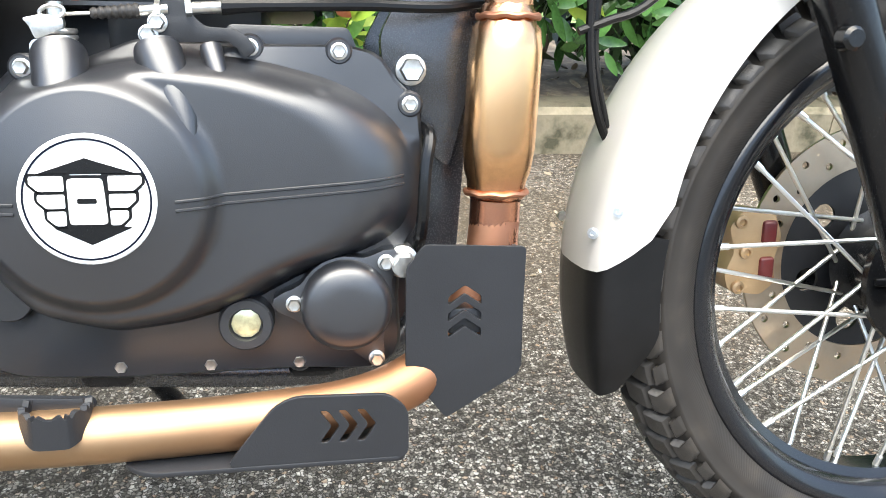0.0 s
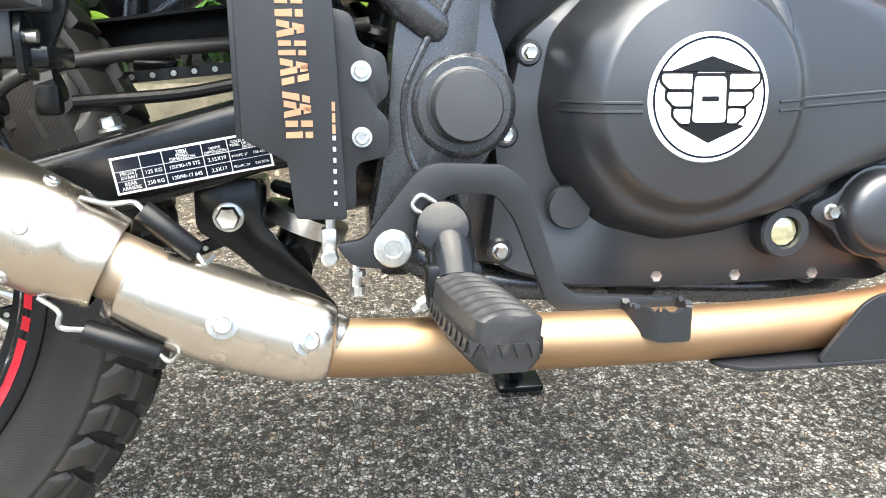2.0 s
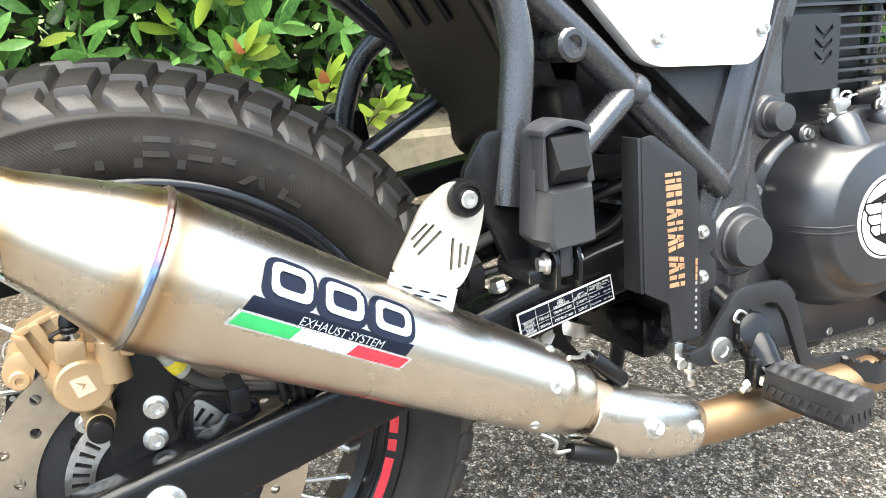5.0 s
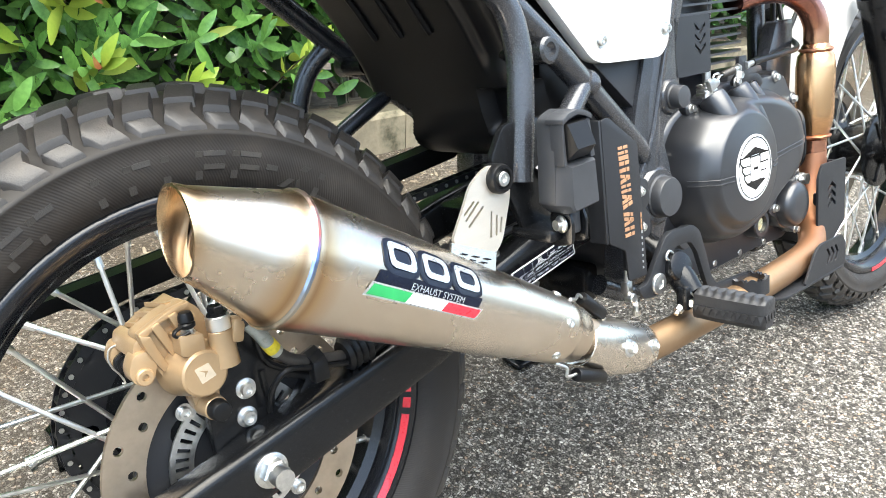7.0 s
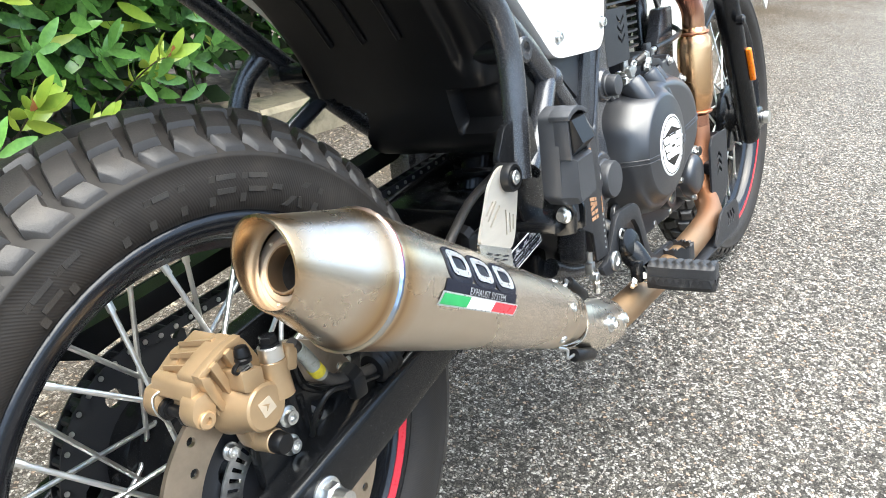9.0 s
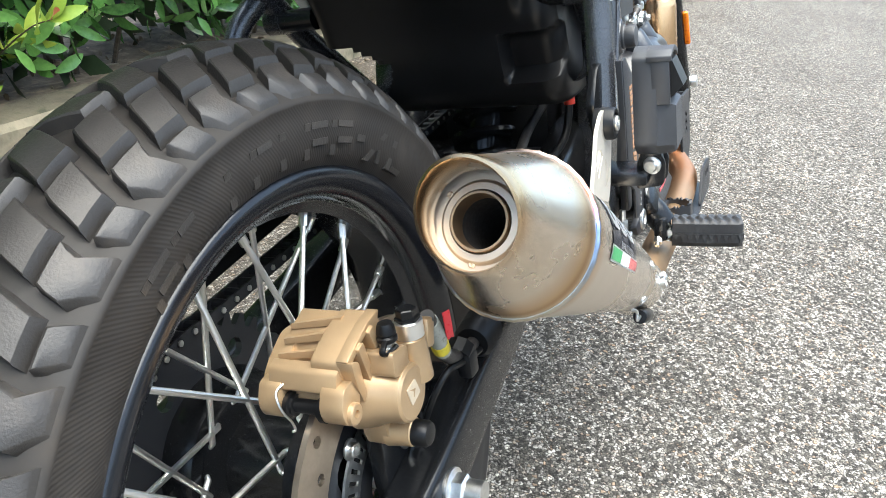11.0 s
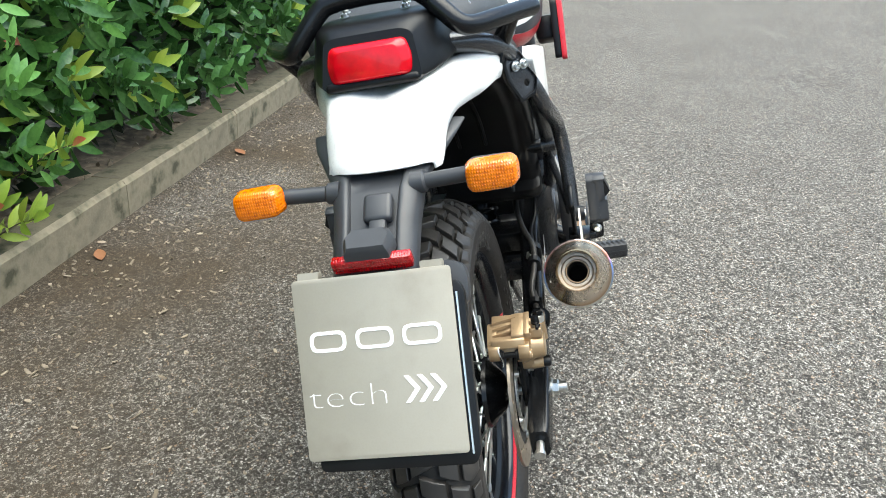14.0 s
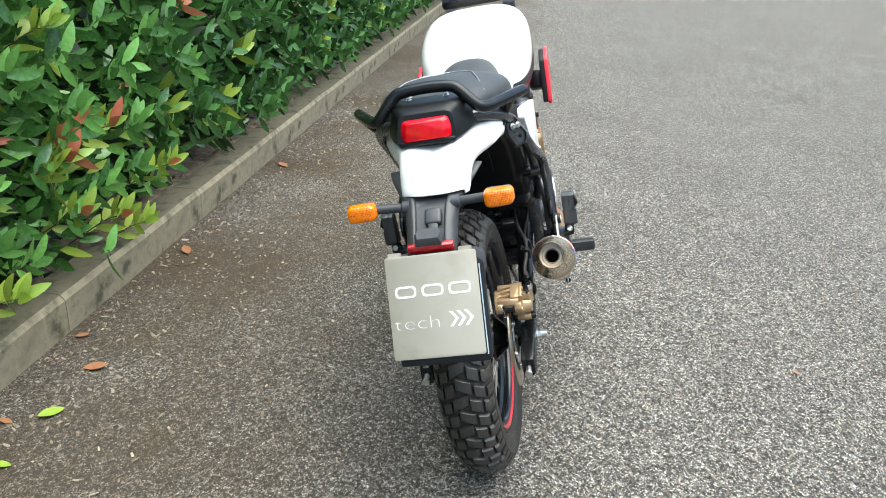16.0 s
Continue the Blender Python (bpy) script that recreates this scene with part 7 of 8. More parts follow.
def peg(name, label):
    """A rubber foot peg with wavy ridges on a steel core with a toothed rim, pointing along -y from its hinge."""
    root = holder(name, bike, label=label)
    L0_, L1_, W = 0.008, 0.1, 0.0225

    def half(u):
        v = L1_ - 0.01
        if u > v:
            return W * (0.68 + 0.32 * math.sqrt(max(0.0, 1 - ((u - v) / 0.01) ** 2)))
        return W * (0.86 + 0.14 * min(1, (u - L0_) / 0.03))

    us = [L0_ + (L1_ - L0_) * k / 72 for k in range(73)]
    bm = bmesh.new()
    rings = []
    for u in us:
        w = half(u) * 0.93
        ring_ = []
        for k in range(15):
            v = -1 + 2 * k / 14
            dome = 0.0125 * (1 - 0.3 * v ** 4) * min(1, (L1_ - u) / 0.004 + 0.72)
            wave = 0.0016 * math.sin(2 * math.pi * ((u - L0_) / 0.0118 + 0.22 * math.cos(v * 4.2))) * (1 - v * v)
            ring_.append((v * w, -u, dome + wave))
        rings.append(ring_ + [(w, -u, -0.004), (-w, -u, -0.004)])
    skin(bm, rings)
    part("rubber", bm, M_PEG, root, "black rubber tread with wavy ridges", 40)
    bm = bmesh.new()
    rings = []
    for u in us[::3]:
        w = half(u)
        rings.append([(w * 1.03, -u, -0.003), (w, -u, -0.006), (w * 0.98, -u, -0.014), (w * 0.75, -u, -0.02), (-w * 0.75, -u, -0.02), (-w * 0.98, -u, -0.014), (-w, -u, -0.006), (-w * 1.03, -u, -0.003)])
    skin(bm, rings)
    part("core", bm, M_PEG, root, "black rubber-clad steel core", 35)
    rim_pts = [Vector((half(u), -u, 0)) for u in us] + [Vector((-half(u), -u, 0)) for u in us[::-1]]
    dist, along_ = [0.0], 0.0
    for a, b in zip(rim_pts, rim_pts[1:]):
        along_ += (b - a).length
        dist.append(along_)

    def at(d):
        d = min(max(d, 0), along_)
        for i in range(1, len(dist)):
            if d <= dist[i]:
                f = (d - dist[i - 1]) / max(1e-9, dist[i] - dist[i - 1])
                return rim_pts[i - 1].lerp(rim_pts[i], f)
        return rim_pts[-1]

    n = 24
    for k in range(n):
        d0, d1 = along_ * (k + 0.08) / n, along_ * (k + 0.92) / n
        a, m_, b = at(d0), at((d0 + d1) / 2), at(d1)
        t_ = (b - a).normalized()
        out = Vector((t_.y, -t_.x, 0)) * -1
        tri_ = [a + Vector((0, 0, -0.003)), b + Vector((0, 0, -0.003)), m_ + Vector((0, 0, -0.0115))]
        bm = bmesh.new()
        skin(bm, [[p_ - out * 0.002 for p_ in tri_], [p_ + out * 0.0012 for p_ in tri_]])
        part("tooth", bm, M_PEG, root)
    bm = bmesh.new()
    tube(bm, ((-0.016, -0.004, -0.004), (0.016, -0.004, -0.004)), 0.0045, 10)
    part("hinge_pin", bm, M_ZINC, root)
    bm = bmesh.new()
    tube(bm, [(0.006 + 0.006 * math.cos(a), -0.004 + 0.006 * math.sin(a), -0.012 - 0.0006 * a) for a in (0.4 * k for k in range(34))], 0.0012, 6)
    part("hinge_spring", bm, M_ZINC, root)
    return root


p = peg("rider_peg", "black ridged foot peg with saw-tooth edges")
p.matrix_basis = pose(0.522, -0.207, 0.33, 3, 4, 10) @ Matrix.Diagonal((0.95, 0.88, 1.0, 1.0))
bm = bmesh.new()
tube(bm, smooth(((0.515, -0.145, 0.39), (0.518, -0.17, 0.375), (0.521, -0.192, 0.352), (0.522, -0.204, 0.335)), 5), [0.015, 0.0145, 0.0165, 0.0155], 18)
box(bm, (0.036, 0.016, 0.03), pose(0.521, -0.203, 0.332), 0.004)
arm = part("peg_arm", bm, M_BLACK, p.parent, "black forged peg arm")
bm = bmesh.new()
lathe(bm, ((-0.035, 0.0145), (-0.004, 0.0185), (0.004, 0.0185), (0.0075, 0.0165), (0.009, 0.011), (0.0093, 0.001)), along((0.5165, -0.19, 0.366), (-0.12, -0.85, 0.3)), 28)
part("arm_head", bm, M_BLACK, arm)
bm = bmesh.new()
tube(bm, ((0.508, -0.2, 0.322), (0.5, -0.2, 0.317)), 0.0055, 6)
tube(bm, ((0.5, -0.2, 0.317), (0.496, -0.2, 0.3145)), 0.003, 10)
part("hinge_nut", bm, M_ZINC, arm)
bm = bmesh.new()
tube(bm, smooth(((0.506, -0.206, 0.344), (0.512, -0.212, 0.337), (0.5165, -0.213, 0.329), (0.5125, -0.213, 0.3235), (0.509, -0.211, 0.3265)), 5), 0.0013, 8)
part("hinge_spring", bm, M_ZINC, arm)


def folded_peg(s):
    root = holder("passenger_peg", bike, label="black rubber passenger peg folded up")
    def slab(name, outline, y0, y1, mat, bevel=0.0015, r=0.003, label=""):
        return part(name, sheet(rounded(outline, r, 3), (), s * y0, s * y1, bevel), mat, root, label)

    # back shell, front face, recess walls and the block in the recess
    slab("peg_back", [(0.2555, 0.503), (0.2685, 0.492), (0.3045, 0.495), (0.303, 0.539), (0.2985, 0.575), (0.29, 0.581), (0.279, 0.584), (0.269, 0.581), (0.2605, 0.576), (0.258, 0.537)], 0.228, 0.2475, M_GREYPLASTIC, 0.0025)
    bm = bmesh.new()
    skin(bm, [[(x, s * y, z) for x, z in pts] for y, pts in ((0.246, ((0.2555, 0.503), (0.267, 0.4925), (0.3045, 0.4955), (0.3035, 0.541), (0.26, 0.541))), (0.2605, ((0.261, 0.502), (0.2645, 0.4955), (0.2975, 0.4985), (0.2953, 0.5385), (0.2625, 0.5365))), (0.2625, ((0.263, 0.503), (0.2655, 0.4975), (0.2965, 0.5), (0.2943, 0.537), (0.2637, 0.5352))))])
    soften(bm, 0.0008, 1)
    part("peg_body", bm, M_GREYPLASTIC, root)
    for sx, pts in ((0, ((0.2585, 0.537), (0.2625, 0.537), (0.2612, 0.574), (0.2595, 0.574))), (1, ((0.294, 0.539), (0.2995, 0.54), (0.295, 0.575), (0.2905, 0.574)))):
        slab("recess_wall", pts, 0.244, 0.2585, M_GREYPLASTIC, 0.0006, 0.001)
    slab("recess_top", [(0.2585, 0.5725), (0.2675, 0.577), (0.278, 0.579), (0.287, 0.577), (0.296, 0.5725), (0.296, 0.577), (0.287, 0.5815), (0.277, 0.5835), (0.267, 0.5815), (0.2585, 0.577)], 0.24, 0.2605, M_GREYPLASTIC, 0.0006, 0.001)
    bm = bmesh.new()
    skin(bm, [[(x, s * y, z) for x, y, z in ring_] for ring_ in (((0.2635, 0.244, 0.541), (0.2925, 0.244, 0.5425), (0.2905, 0.244, 0.574), (0.2625, 0.244, 0.573)), ((0.2635, 0.2575, 0.5405), (0.2925, 0.2575, 0.542), (0.2905, 0.259, 0.574), (0.2625, 0.259, 0.573)), ((0.266, 0.2685, 0.5512), (0.29, 0.2685, 0.5522), (0.2888, 0.2605, 0.573), (0.264, 0.2605, 0.5722)))])
    soften(bm, 0.0012, 2)
    part("rubber_block", bm, M_PLASTIC, root, "smooth black rubber block")
    for x in (0.2735, 0.292):
        part_y = [(-0.013, -0.02), (0.011, -0.016), (0.013, 0.004), (0.008, 0.016), (-0.006, 0.018), (-0.012, 0.004)]
        bm = sheet(rounded(part_y, 0.004, 3), (), -0.0018, 0.0018, 0.0005)
        bm.transform(pose(x, s * 0.238, 0.479, 0, 0, 90 * s))
        part("clevis_ear", bm, M_BLACK, root)
    bm = bmesh.new()
    box(bm, (0.012, 0.014, 0.026), pose(0.283, s * 0.24, 0.484), 0.003)
    part("hinge_tongue", bm, M_GREYPLASTIC, root)
    bm = bmesh.new()
    box(bm, (0.045, 0.05, 0.012), pose(0.28, s * 0.212, 0.472), 0.003)
    part("clevis", bm, M_BLACK, root)
    bm = bmesh.new()
    tube(bm, ((0.268, s * 0.24, 0.482), (0.299, s * 0.24, 0.482)), 0.0034, 12)
    lathe(bm, ((0, 0.008), (0.002, 0.008), (0.003, 0.0055), (0.0075, 0.005)), along((0.2705, s * 0.24, 0.482), (-1, -0.2 * s, 0)), 18)
    part("hinge_bolt", bm, M_ZINC, root)


folded_peg(-1)
folded_peg(1)

# -- tail --
tail = holder("rear_mudguard", bike, label="black plastic inner mudguard with ribbed underside")
side_p = rounded([(0.47, 0.62), (0.36, 0.62), (0.31, 0.69), (0.265, 0.74), (0.18, 0.79), (0.05, 0.82), (0.04, 0.845), (0.2, 0.86), (0.44, 0.78)], 0.01, 3)
part("inner_guard", sheet(side_p, (), -0.138, 0.106, 0.006), M_PLASTIC, tail)
low_p = rounded([(0.375, 0.65), (0.37, 0.575), (0.39, 0.54), (0.43, 0.53), (0.47, 0.54), (0.47, 0.65)], 0.008, 4)
part("lower_guard", sheet(low_p, (), -0.132, 0.048, 0.006), M_PLASTIC, tail)
# the moulded skin over the wheel, with a pocket and an arch cut out over the tyre
way_ = [Vector(p) for p in smooth(((-0.02, 0, 0.836), (0.05, 0, 0.815), (0.17, 0, 0.772), (0.247, 0, 0.722), (0.292, 0, 0.662), (0.318, 0, 0.61), (0.328, 0, 0.57), (0.342, 0, 0.538), (0.37, 0, 0.52), (0.41, 0, 0.514), (0.45, 0, 0.515)), 8)]


def ease(x, a, b):
    q = min(max((x - a) / (b - a), 0.0), 1.0)
    return q * q * (3 - 2 * q)


bm = bmesh.new()
cols = [-0.145 + 0.257 * j / 90 for j in range(91)]
net = []
for i, p in enumerate(way_):
    d = (way_[min(i + 1, len(way_) - 1)] - way_[max(i - 1, 0)]).normalized()
    inward = Vector((-d.z, 0, d.x))
    row = []
    for y in cols:
        e = min(y + 0.145, 0.112 - y)
        deep = 0.022 - math.sqrt(max(0.0, 0.022 ** 2 - max(0.0, 0.022 - e) ** 2))
        deep += 0.02 * (1 - ease(y, -0.094, -0.088)) * ease(p.z, 0.548, 0.556) * (1 - ease(p.z, 0.592, 0.6)) * (p.x < 0.36)
        deep += 0.008 * (1 - ease(y, -0.118, -0.108)) * ease(p.z, 0.61, 0.63)
        q = p + inward * deep
        row.append(bm.verts.new((q.x, y, q.z)))
    net.append(row)
for i in range(len(way_) - 1):
    for j in range(90):
        if not (cols[j] > 0.05 - 0.02 * ease(way_[i].z, 0.53, 0.58) + 0.04 * ease(way_[i].z, 0.576, 0.6) and way_[i].z < 0.6):
            bm.faces.new((net[i][j], net[i + 1][j], net[i + 1][j + 1], net[i][j + 1]))
bmesh.ops.delete(bm, geom=[v for v in bm.verts if not v.link_faces], context="VERTS")
bmesh.ops.recalc_face_normals(bm, faces=bm.faces)
if sum(f.normal.x for f in bm.faces) > 0:
    bmesh.ops.reverse_faces(bm, faces=bm.faces)
bmesh.ops.solidify(bm, geom=bm.faces[:], thickness=0.003)
part("moulded_skin", bm, M_PLASTIC, tail, "", 50)
for y in (-0.06, -0.012, 0.035):
    bm = bmesh.new()
    tube(bm, smooth(((0.292, y, 0.6595), (0.25, y, 0.7165), (0.17, y, 0.7715), (0.05, y, 0.8145)), 5), 0.0035, 8)
    part("moulded_rib", bm, M_PLASTIC, tail)
for s in (-1, 1):
    bm = bmesh.new()
    tube(bm, ((0.33, s * 0.155, 0.632), (0.33, s * 0.115, 0.632)), 0.012, 12)
    part("spacer", bm, M_BLACK, tail)

bm = bmesh.new()
rows = []
for x, zt, zb, hw, rake in ((0.01, 0.874, 0.836, 0.131, -0.006), (-0.03, 0.876, 0.832, 0.124, 0.0), (-0.08, 0.877, 0.826, 0.106, 0.0), (-0.14, 0.874, 0.823, 0.084, 0.008), (-0.175, 0.867, 0.814, 0.0755, 0.016), (-0.2, 0.854, 0.804, 0.0725, 0.022), (-0.222, 0.831, 0.796, 0.072, 0.026), (-0.238, 0.806, 0.784, 0.07, 0.028), (-0.247, 0.789, 0.7785, 0.0625, 0.02)):
    row = []
    for yy, f in ((-1, 0), (-1.0, 0.5), (-0.96, 0.82), (-0.82, 0.97), (-0.5, 1.0), (0, 1.0), (0.5, 1.0), (0.82, 0.97), (0.96, 0.82), (1.0, 0.5), (1, 0)):
        dip = -0.014 * max(0, 1 - abs(yy) * 1.7) if -0.21 < x < -0.1 else 0
        row.append(bm.verts.new((x + rake * abs(yy) ** 3, yy * hw - 0.007, zb + (zt - zb) * f + dip)))
    rows.append(row)
for a, b in zip(rows, rows[1:]):
    for i in range(len(a) - 1):
        bm.faces.new((a[i], a[i + 1], b[i + 1], b[i]))
bmesh.ops.recalc_face_normals(bm, faces=bm.faces)
bmesh.ops.solidify(bm, geom=bm.faces[:], thickness=0.003)
bmesh.ops.subdivide_edges(bm, edges=bm.edges[:], cuts=1, use_grid_fill=True, smooth=0.6)
part("tail_fender", bm, M_WHITE, bike, "glossy white rear fender", 50)

hanger = holder("plate_hanger", bike, label="dark grey plastic plate hanger")
bm = bmesh.new()
rings = []
for x, z, hw, th in ((-0.14, 0.814, 0.098, 0.008), (-0.175, 0.804, 0.088, 0.01), (-0.205, 0.79, 0.073, 0.014), (-0.23, 0.779, 0.061, 0.02), (-0.256, 0.764, 0.054, 0.028), (-0.285, 0.74, 0.0505, 0.028), (-0.32, 0.711, 0.049, 0.025), (-0.338, 0.69, 0.048, 0.022)):
    n_ = Vector((-0.66, 0, 0.75))
    c = Vector((x, 0, z))
    half_ = [(1, -1), (1, -0.35), (0.97, 0.05), (0.9, 0.42), (0.8, 0.74), (0.7, 0.94), (0.63, 1.0), (0.58, 0.92), (0.55, 0.7), (0.53, 0.42)]
    rings.append([c + Vector((0, a * hw, 0)) + n_ * b * th * 0.5 for a, b in [(-a, b) for a, b in half_] + half_[::-1]])
skin(bm, rings)
part("hanger_body", bm, M_GREYPLASTIC, hanger, "", 62)
bm = bmesh.new()
box(bm, (0.036, 0.034, 0.014), pose(-0.284, -0.007, 0.757, 0, -41, 0), 0.006, 3)
box(bm, (0.05, 0.02, 0.01), pose(-0.312, -0.007, 0.732, 0, -41, 0), 0.003)
part("cable_cover", bm, M_GREYPLASTIC, hanger)
own = bmesh.new()
skin(own, [[(x * k, y * k2, z) for x, y in ((-0.021, -0.03), (-0.021, 0.03), (0.006, 0.035), (0.022, 0.026), (0.022, -0.026), (0.006, -0.035))] for z, k, k2 in ((-0.013, 1.0, 1.0), (0.004, 1.0, 1.0), (0.014, 0.72, 0.82))])
soften(own, 0.0025, 2)
own.transform(pose(-0.333, -0.002, 0.734, 0, -24, 0) @ Matrix.Diagonal((0.86, 0.82, 0.8, 1.0)))
part("plate_lamp", own, M_GREYPLASTIC, hanger, "black plate lamp housing")
bm = bmesh.new()
box(bm, (0.012, 0.09, 0.019), pose(-0.34, -0.004, 0.7165, 0, -24, 0), 0.003)
part("reflector", bm, M_REDLENS, hanger, "red rear reflector")

plate = holder("display_plate", bike, label="brushed steel display plate with white lettering and chevrons")
P0, PX, PZ = Vector((-0.3862, 0.0, 0.6165)), Vector((0, -1, 0)), Vector((0.0785, 0, 0.1815)).normalized()
PN = PX.cross(PZ)


def on_plate(x, y, d):
    return P0 + PX * x + PZ * y - PN * d * PSIGN


PSIGN = 1 if PN.x > 0 else -1


def plate_shape(name, outline, d0, d1, mat, parent, bevel=0.0):
    bm = sheet(outline, (), d0, d1, bevel)
    for v in bm.verts:
        v.co = on_plate(v.co.x, v.co.z, v.co.y)
    return part(name, bm, mat, parent)


plate_shape("side_shield", rounded([(0.05, 0.104), (0.08, 0.105), (0.096, 0.098), (0.1, 0.087), (0.1, 0.062), (0.09, 0.047), (0.074, 0.034), (0.055, 0.036)], 0.006, 3), -0.048, -0.03, M_GREYPLASTIC, hanger, 0.005)
plate_shape("steel_sheet", rounded([(-0.089, -0.0985), (0.089, -0.0985), (0.089, 0.0985), (-0.089, 0.0985)], 0.005, 3), 0.0, 0.0022, M_PLATE, plate, 0.0004)
plate_shape("backing", rounded([(-0.078, -0.112), (0.094, -0.112), (0.1, -0.1), (0.1, 0.07), (0.094, 0.082), (-0.08, 0.082)], 0.008, 3), -0.014, -0.002, M_PLASTIC, plate, 0.002)
plate_shape("edge_wire", [(0.0915, -0.1), (0.0933, -0.1), (0.0933, 0.07), (0.0915, 0.07)], -0.002, 0.001, M_CHROME, plate)
for x in (-0.07, 0.068):
    plate_shape("clip", rounded([(x - 0.012, 0.096), (x + 0.012, 0.096), (x + 0.012, 0.106), (x - 0.012, 0.106)], 0.002, 2), -0.012, 0.0, M_PLATE, plate)
SHAPES = []
RINGS = [(-0.074, -0.033, 0.0185, 0.041, 0.0038), (-0.022, 0.02, 0.0185, 0.041, 0.0038), (0.03, 0.073, 0.0185, 0.041, 0.0038)]
for k in range(3):
    x, z, h = 0.026 + 0.0145 * k, -0.0275, 0.0145
    SHAPES.append([(x, z + h), (x + 0.006, z + h), (x + 0.0175, z), (x + 0.006, z - h), (x, z - h), (x + 0.0115, z)])
for x0, x1, z0, z1, w in RINGS:
    rr = min(x1 - x0, z1 - z0) * 0.42
    bm = sheet(rounded([(x0, z0), (x1, z0), (x1, z1), (x0, z1)], rr, 5), [rounded([(x0 + w, z0 + w), (x1 - w, z0 + w), (x1 - w, z1 - w), (x0 + w, z1 - w)], rr * 0.7, 5)], 0.002, 0.0029)
    for v in bm.verts:
        v.co = on_plate(v.co.x, v.co.z, v.co.y)
    part("white_ring", bm, M_PRINT, plate)
letters("lettering", "tech", 0.0355, lambda x, y: on_plate(-0.036 + 1.5 * x, -0.0415 + y, 0.0029), M_PRINT, plate, 0.0011)
for o in SHAPES:
    plate_shape("white_shape", rounded(o, 0.0009, 2), 0.002, 0.0029, M_PRINT, plate)


def indicator(s):
    root = holder("indicator", bike, label="amber turn signal on a black stalk")
    c = Vector((-0.264, s * 0.1375, 0.776))
    bm = bmesh.new()
    tube(bm, ((-0.25, s * 0.05, 0.771), (-0.254, s * 0.112, 0.775)), 0.0092, 20)
    tube(bm, ((-0.249, s * 0.044, 0.77), (-0.25, s * 0.058, 0.7715), (-0.25, s * 0.06, 0.7718)), [0.0145, 0.0125, 0.01], 20)
    part("stalk", bm, M_GREYPLASTIC, root)
    bm = bmesh.new()
    box(bm, (0.02, 0.0555, 0.034), Matrix.Translation(c + Vector((0.01, 0, 0))), 0.0095, 4)
    part("housing", bm, M_GREYPLASTIC, root)
    bm = bmesh.new()
    rows = []
    for d, k, r_ in ((0.003, 1.0, 0.0125), (0.0005, 1.03, 0.0125), (-0.002, 1.0, 0.0125), (-0.009, 0.985, 0.0125), (-0.014, 0.955, 0.0125), (-0.0175, 0.9, 0.012), (-0.0195, 0.8, 0.011), (-0.0207, 0.62, 0.009), (-0.0212, 0.35, 0.005)):
        rows.append([c + Vector((0.002 + d, y * k, z_ * k)) for y, z_ in rounded([(-0.0295, -0.0165), (0.0295, -0.0185), (0.0295, 0.0165), (-0.0295, 0.0185)], 0.0125, 5)])
    skin(bm, rows)
    part("lens", bm, M_AMBER, root, "ribbed amber lens", 60)


indicator(-1)
indicator(1)

cowl = holder("tail_lamp", bike, label="red tail lamp in a black plastic cowl")
bm = bmesh.new()
rings = []
for x, zc, hh, hw in ((0.0, 0.91, 0.03, 0.1), (-0.06, 0.913, 0.034, 0.098), (-0.1, 0.911, 0.036, 0.09), (-0.128, 0.908, 0.0365, 0.078), (-0.146, 0.904, 0.0345, 0.067), (-0.154, 0.902, 0.031, 0.0635)):
    rings.append([Vector((x - 0.016 * (z_ < 0), y * hw, zc + z_ * hh)) for y, z_ in rounded([(-1, -1), (1, -1), (0.86, 1), (-0.86, 1)], 0.35, 4)])
skin(bm, rings)
box(bm, (0.05, 0.118, 0.012), pose(-0.148, 0, 0.8745, 0, 6, 0), 0.005, 3)
part("cowl", bm, M_PLASTIC, cowl)
bm = bmesh.new()
rings = []
for d, k in ((0.004, 1.0), (-0.003, 1.0), (-0.0055, 0.97), (-0.0062, 0.955), (-0.0125, 0.8), (-0.0133, 0.77)):
    rings.append([Vector((-0.156 + d - 0.14 * z_ * k * -1 - 0.006, y * k, 0.9015 + z_ * k)) for y, z_ in rounded([(-0.05, -0.0215), (0.05, -0.0215), (0.053, 0.0), (0.047, 0.0215), (-0.047, 0.0215), (-0.053, 0.0)], 0.008, 4)])
skin(bm, rings)
part("lens", bm, M_TAIL, cowl, "glossy red lens")
for y in (-0.04, 0.04):
    for dx in (0, 0.012):
        same("screw", SCREW, cowl, along((-0.075 - dx, y, 0.953 - dx * 0.3), (-0.15, 0, 1)) @ Matrix.Scale(0.8, 4))
rail = holder("grab_rail", bike, label="black tubular grab rail round the seat")
G = [(0.035, -0.188, 0.911), (0.02, -0.182, 0.912), (-0.05, -0.148, 0.914), (-0.093, -0.122, 0.915), (-0.108, -0.106, 0.922), (-0.106, -0.087, 0.942), (-0.1, -0.068, 0.961), (-0.097, -0.05, 0.969), (-0.095, 0.0, 0.972)]
bm = bmesh.new()
tube(bm, smooth(G + [(x, -y, z) for x, y, z in G[-2::-1]], 5), 0.0125, 16)
part("bar", bm, M_BLACK, rail)
for s in (-1, 1):
    bm = bmesh.new()
    tube(bm, ((-0.02, s * 0.163, 0.91), (0.005, s * 0.145, 0.88), (0.012, s * 0.14, 0.872)), [0.011, 0.0125, 0.0125], 16)
    part("foot", bm, M_BLACK, rail)
turn = pose(0.04, -0.159, 0.83, 0, 0, -42)
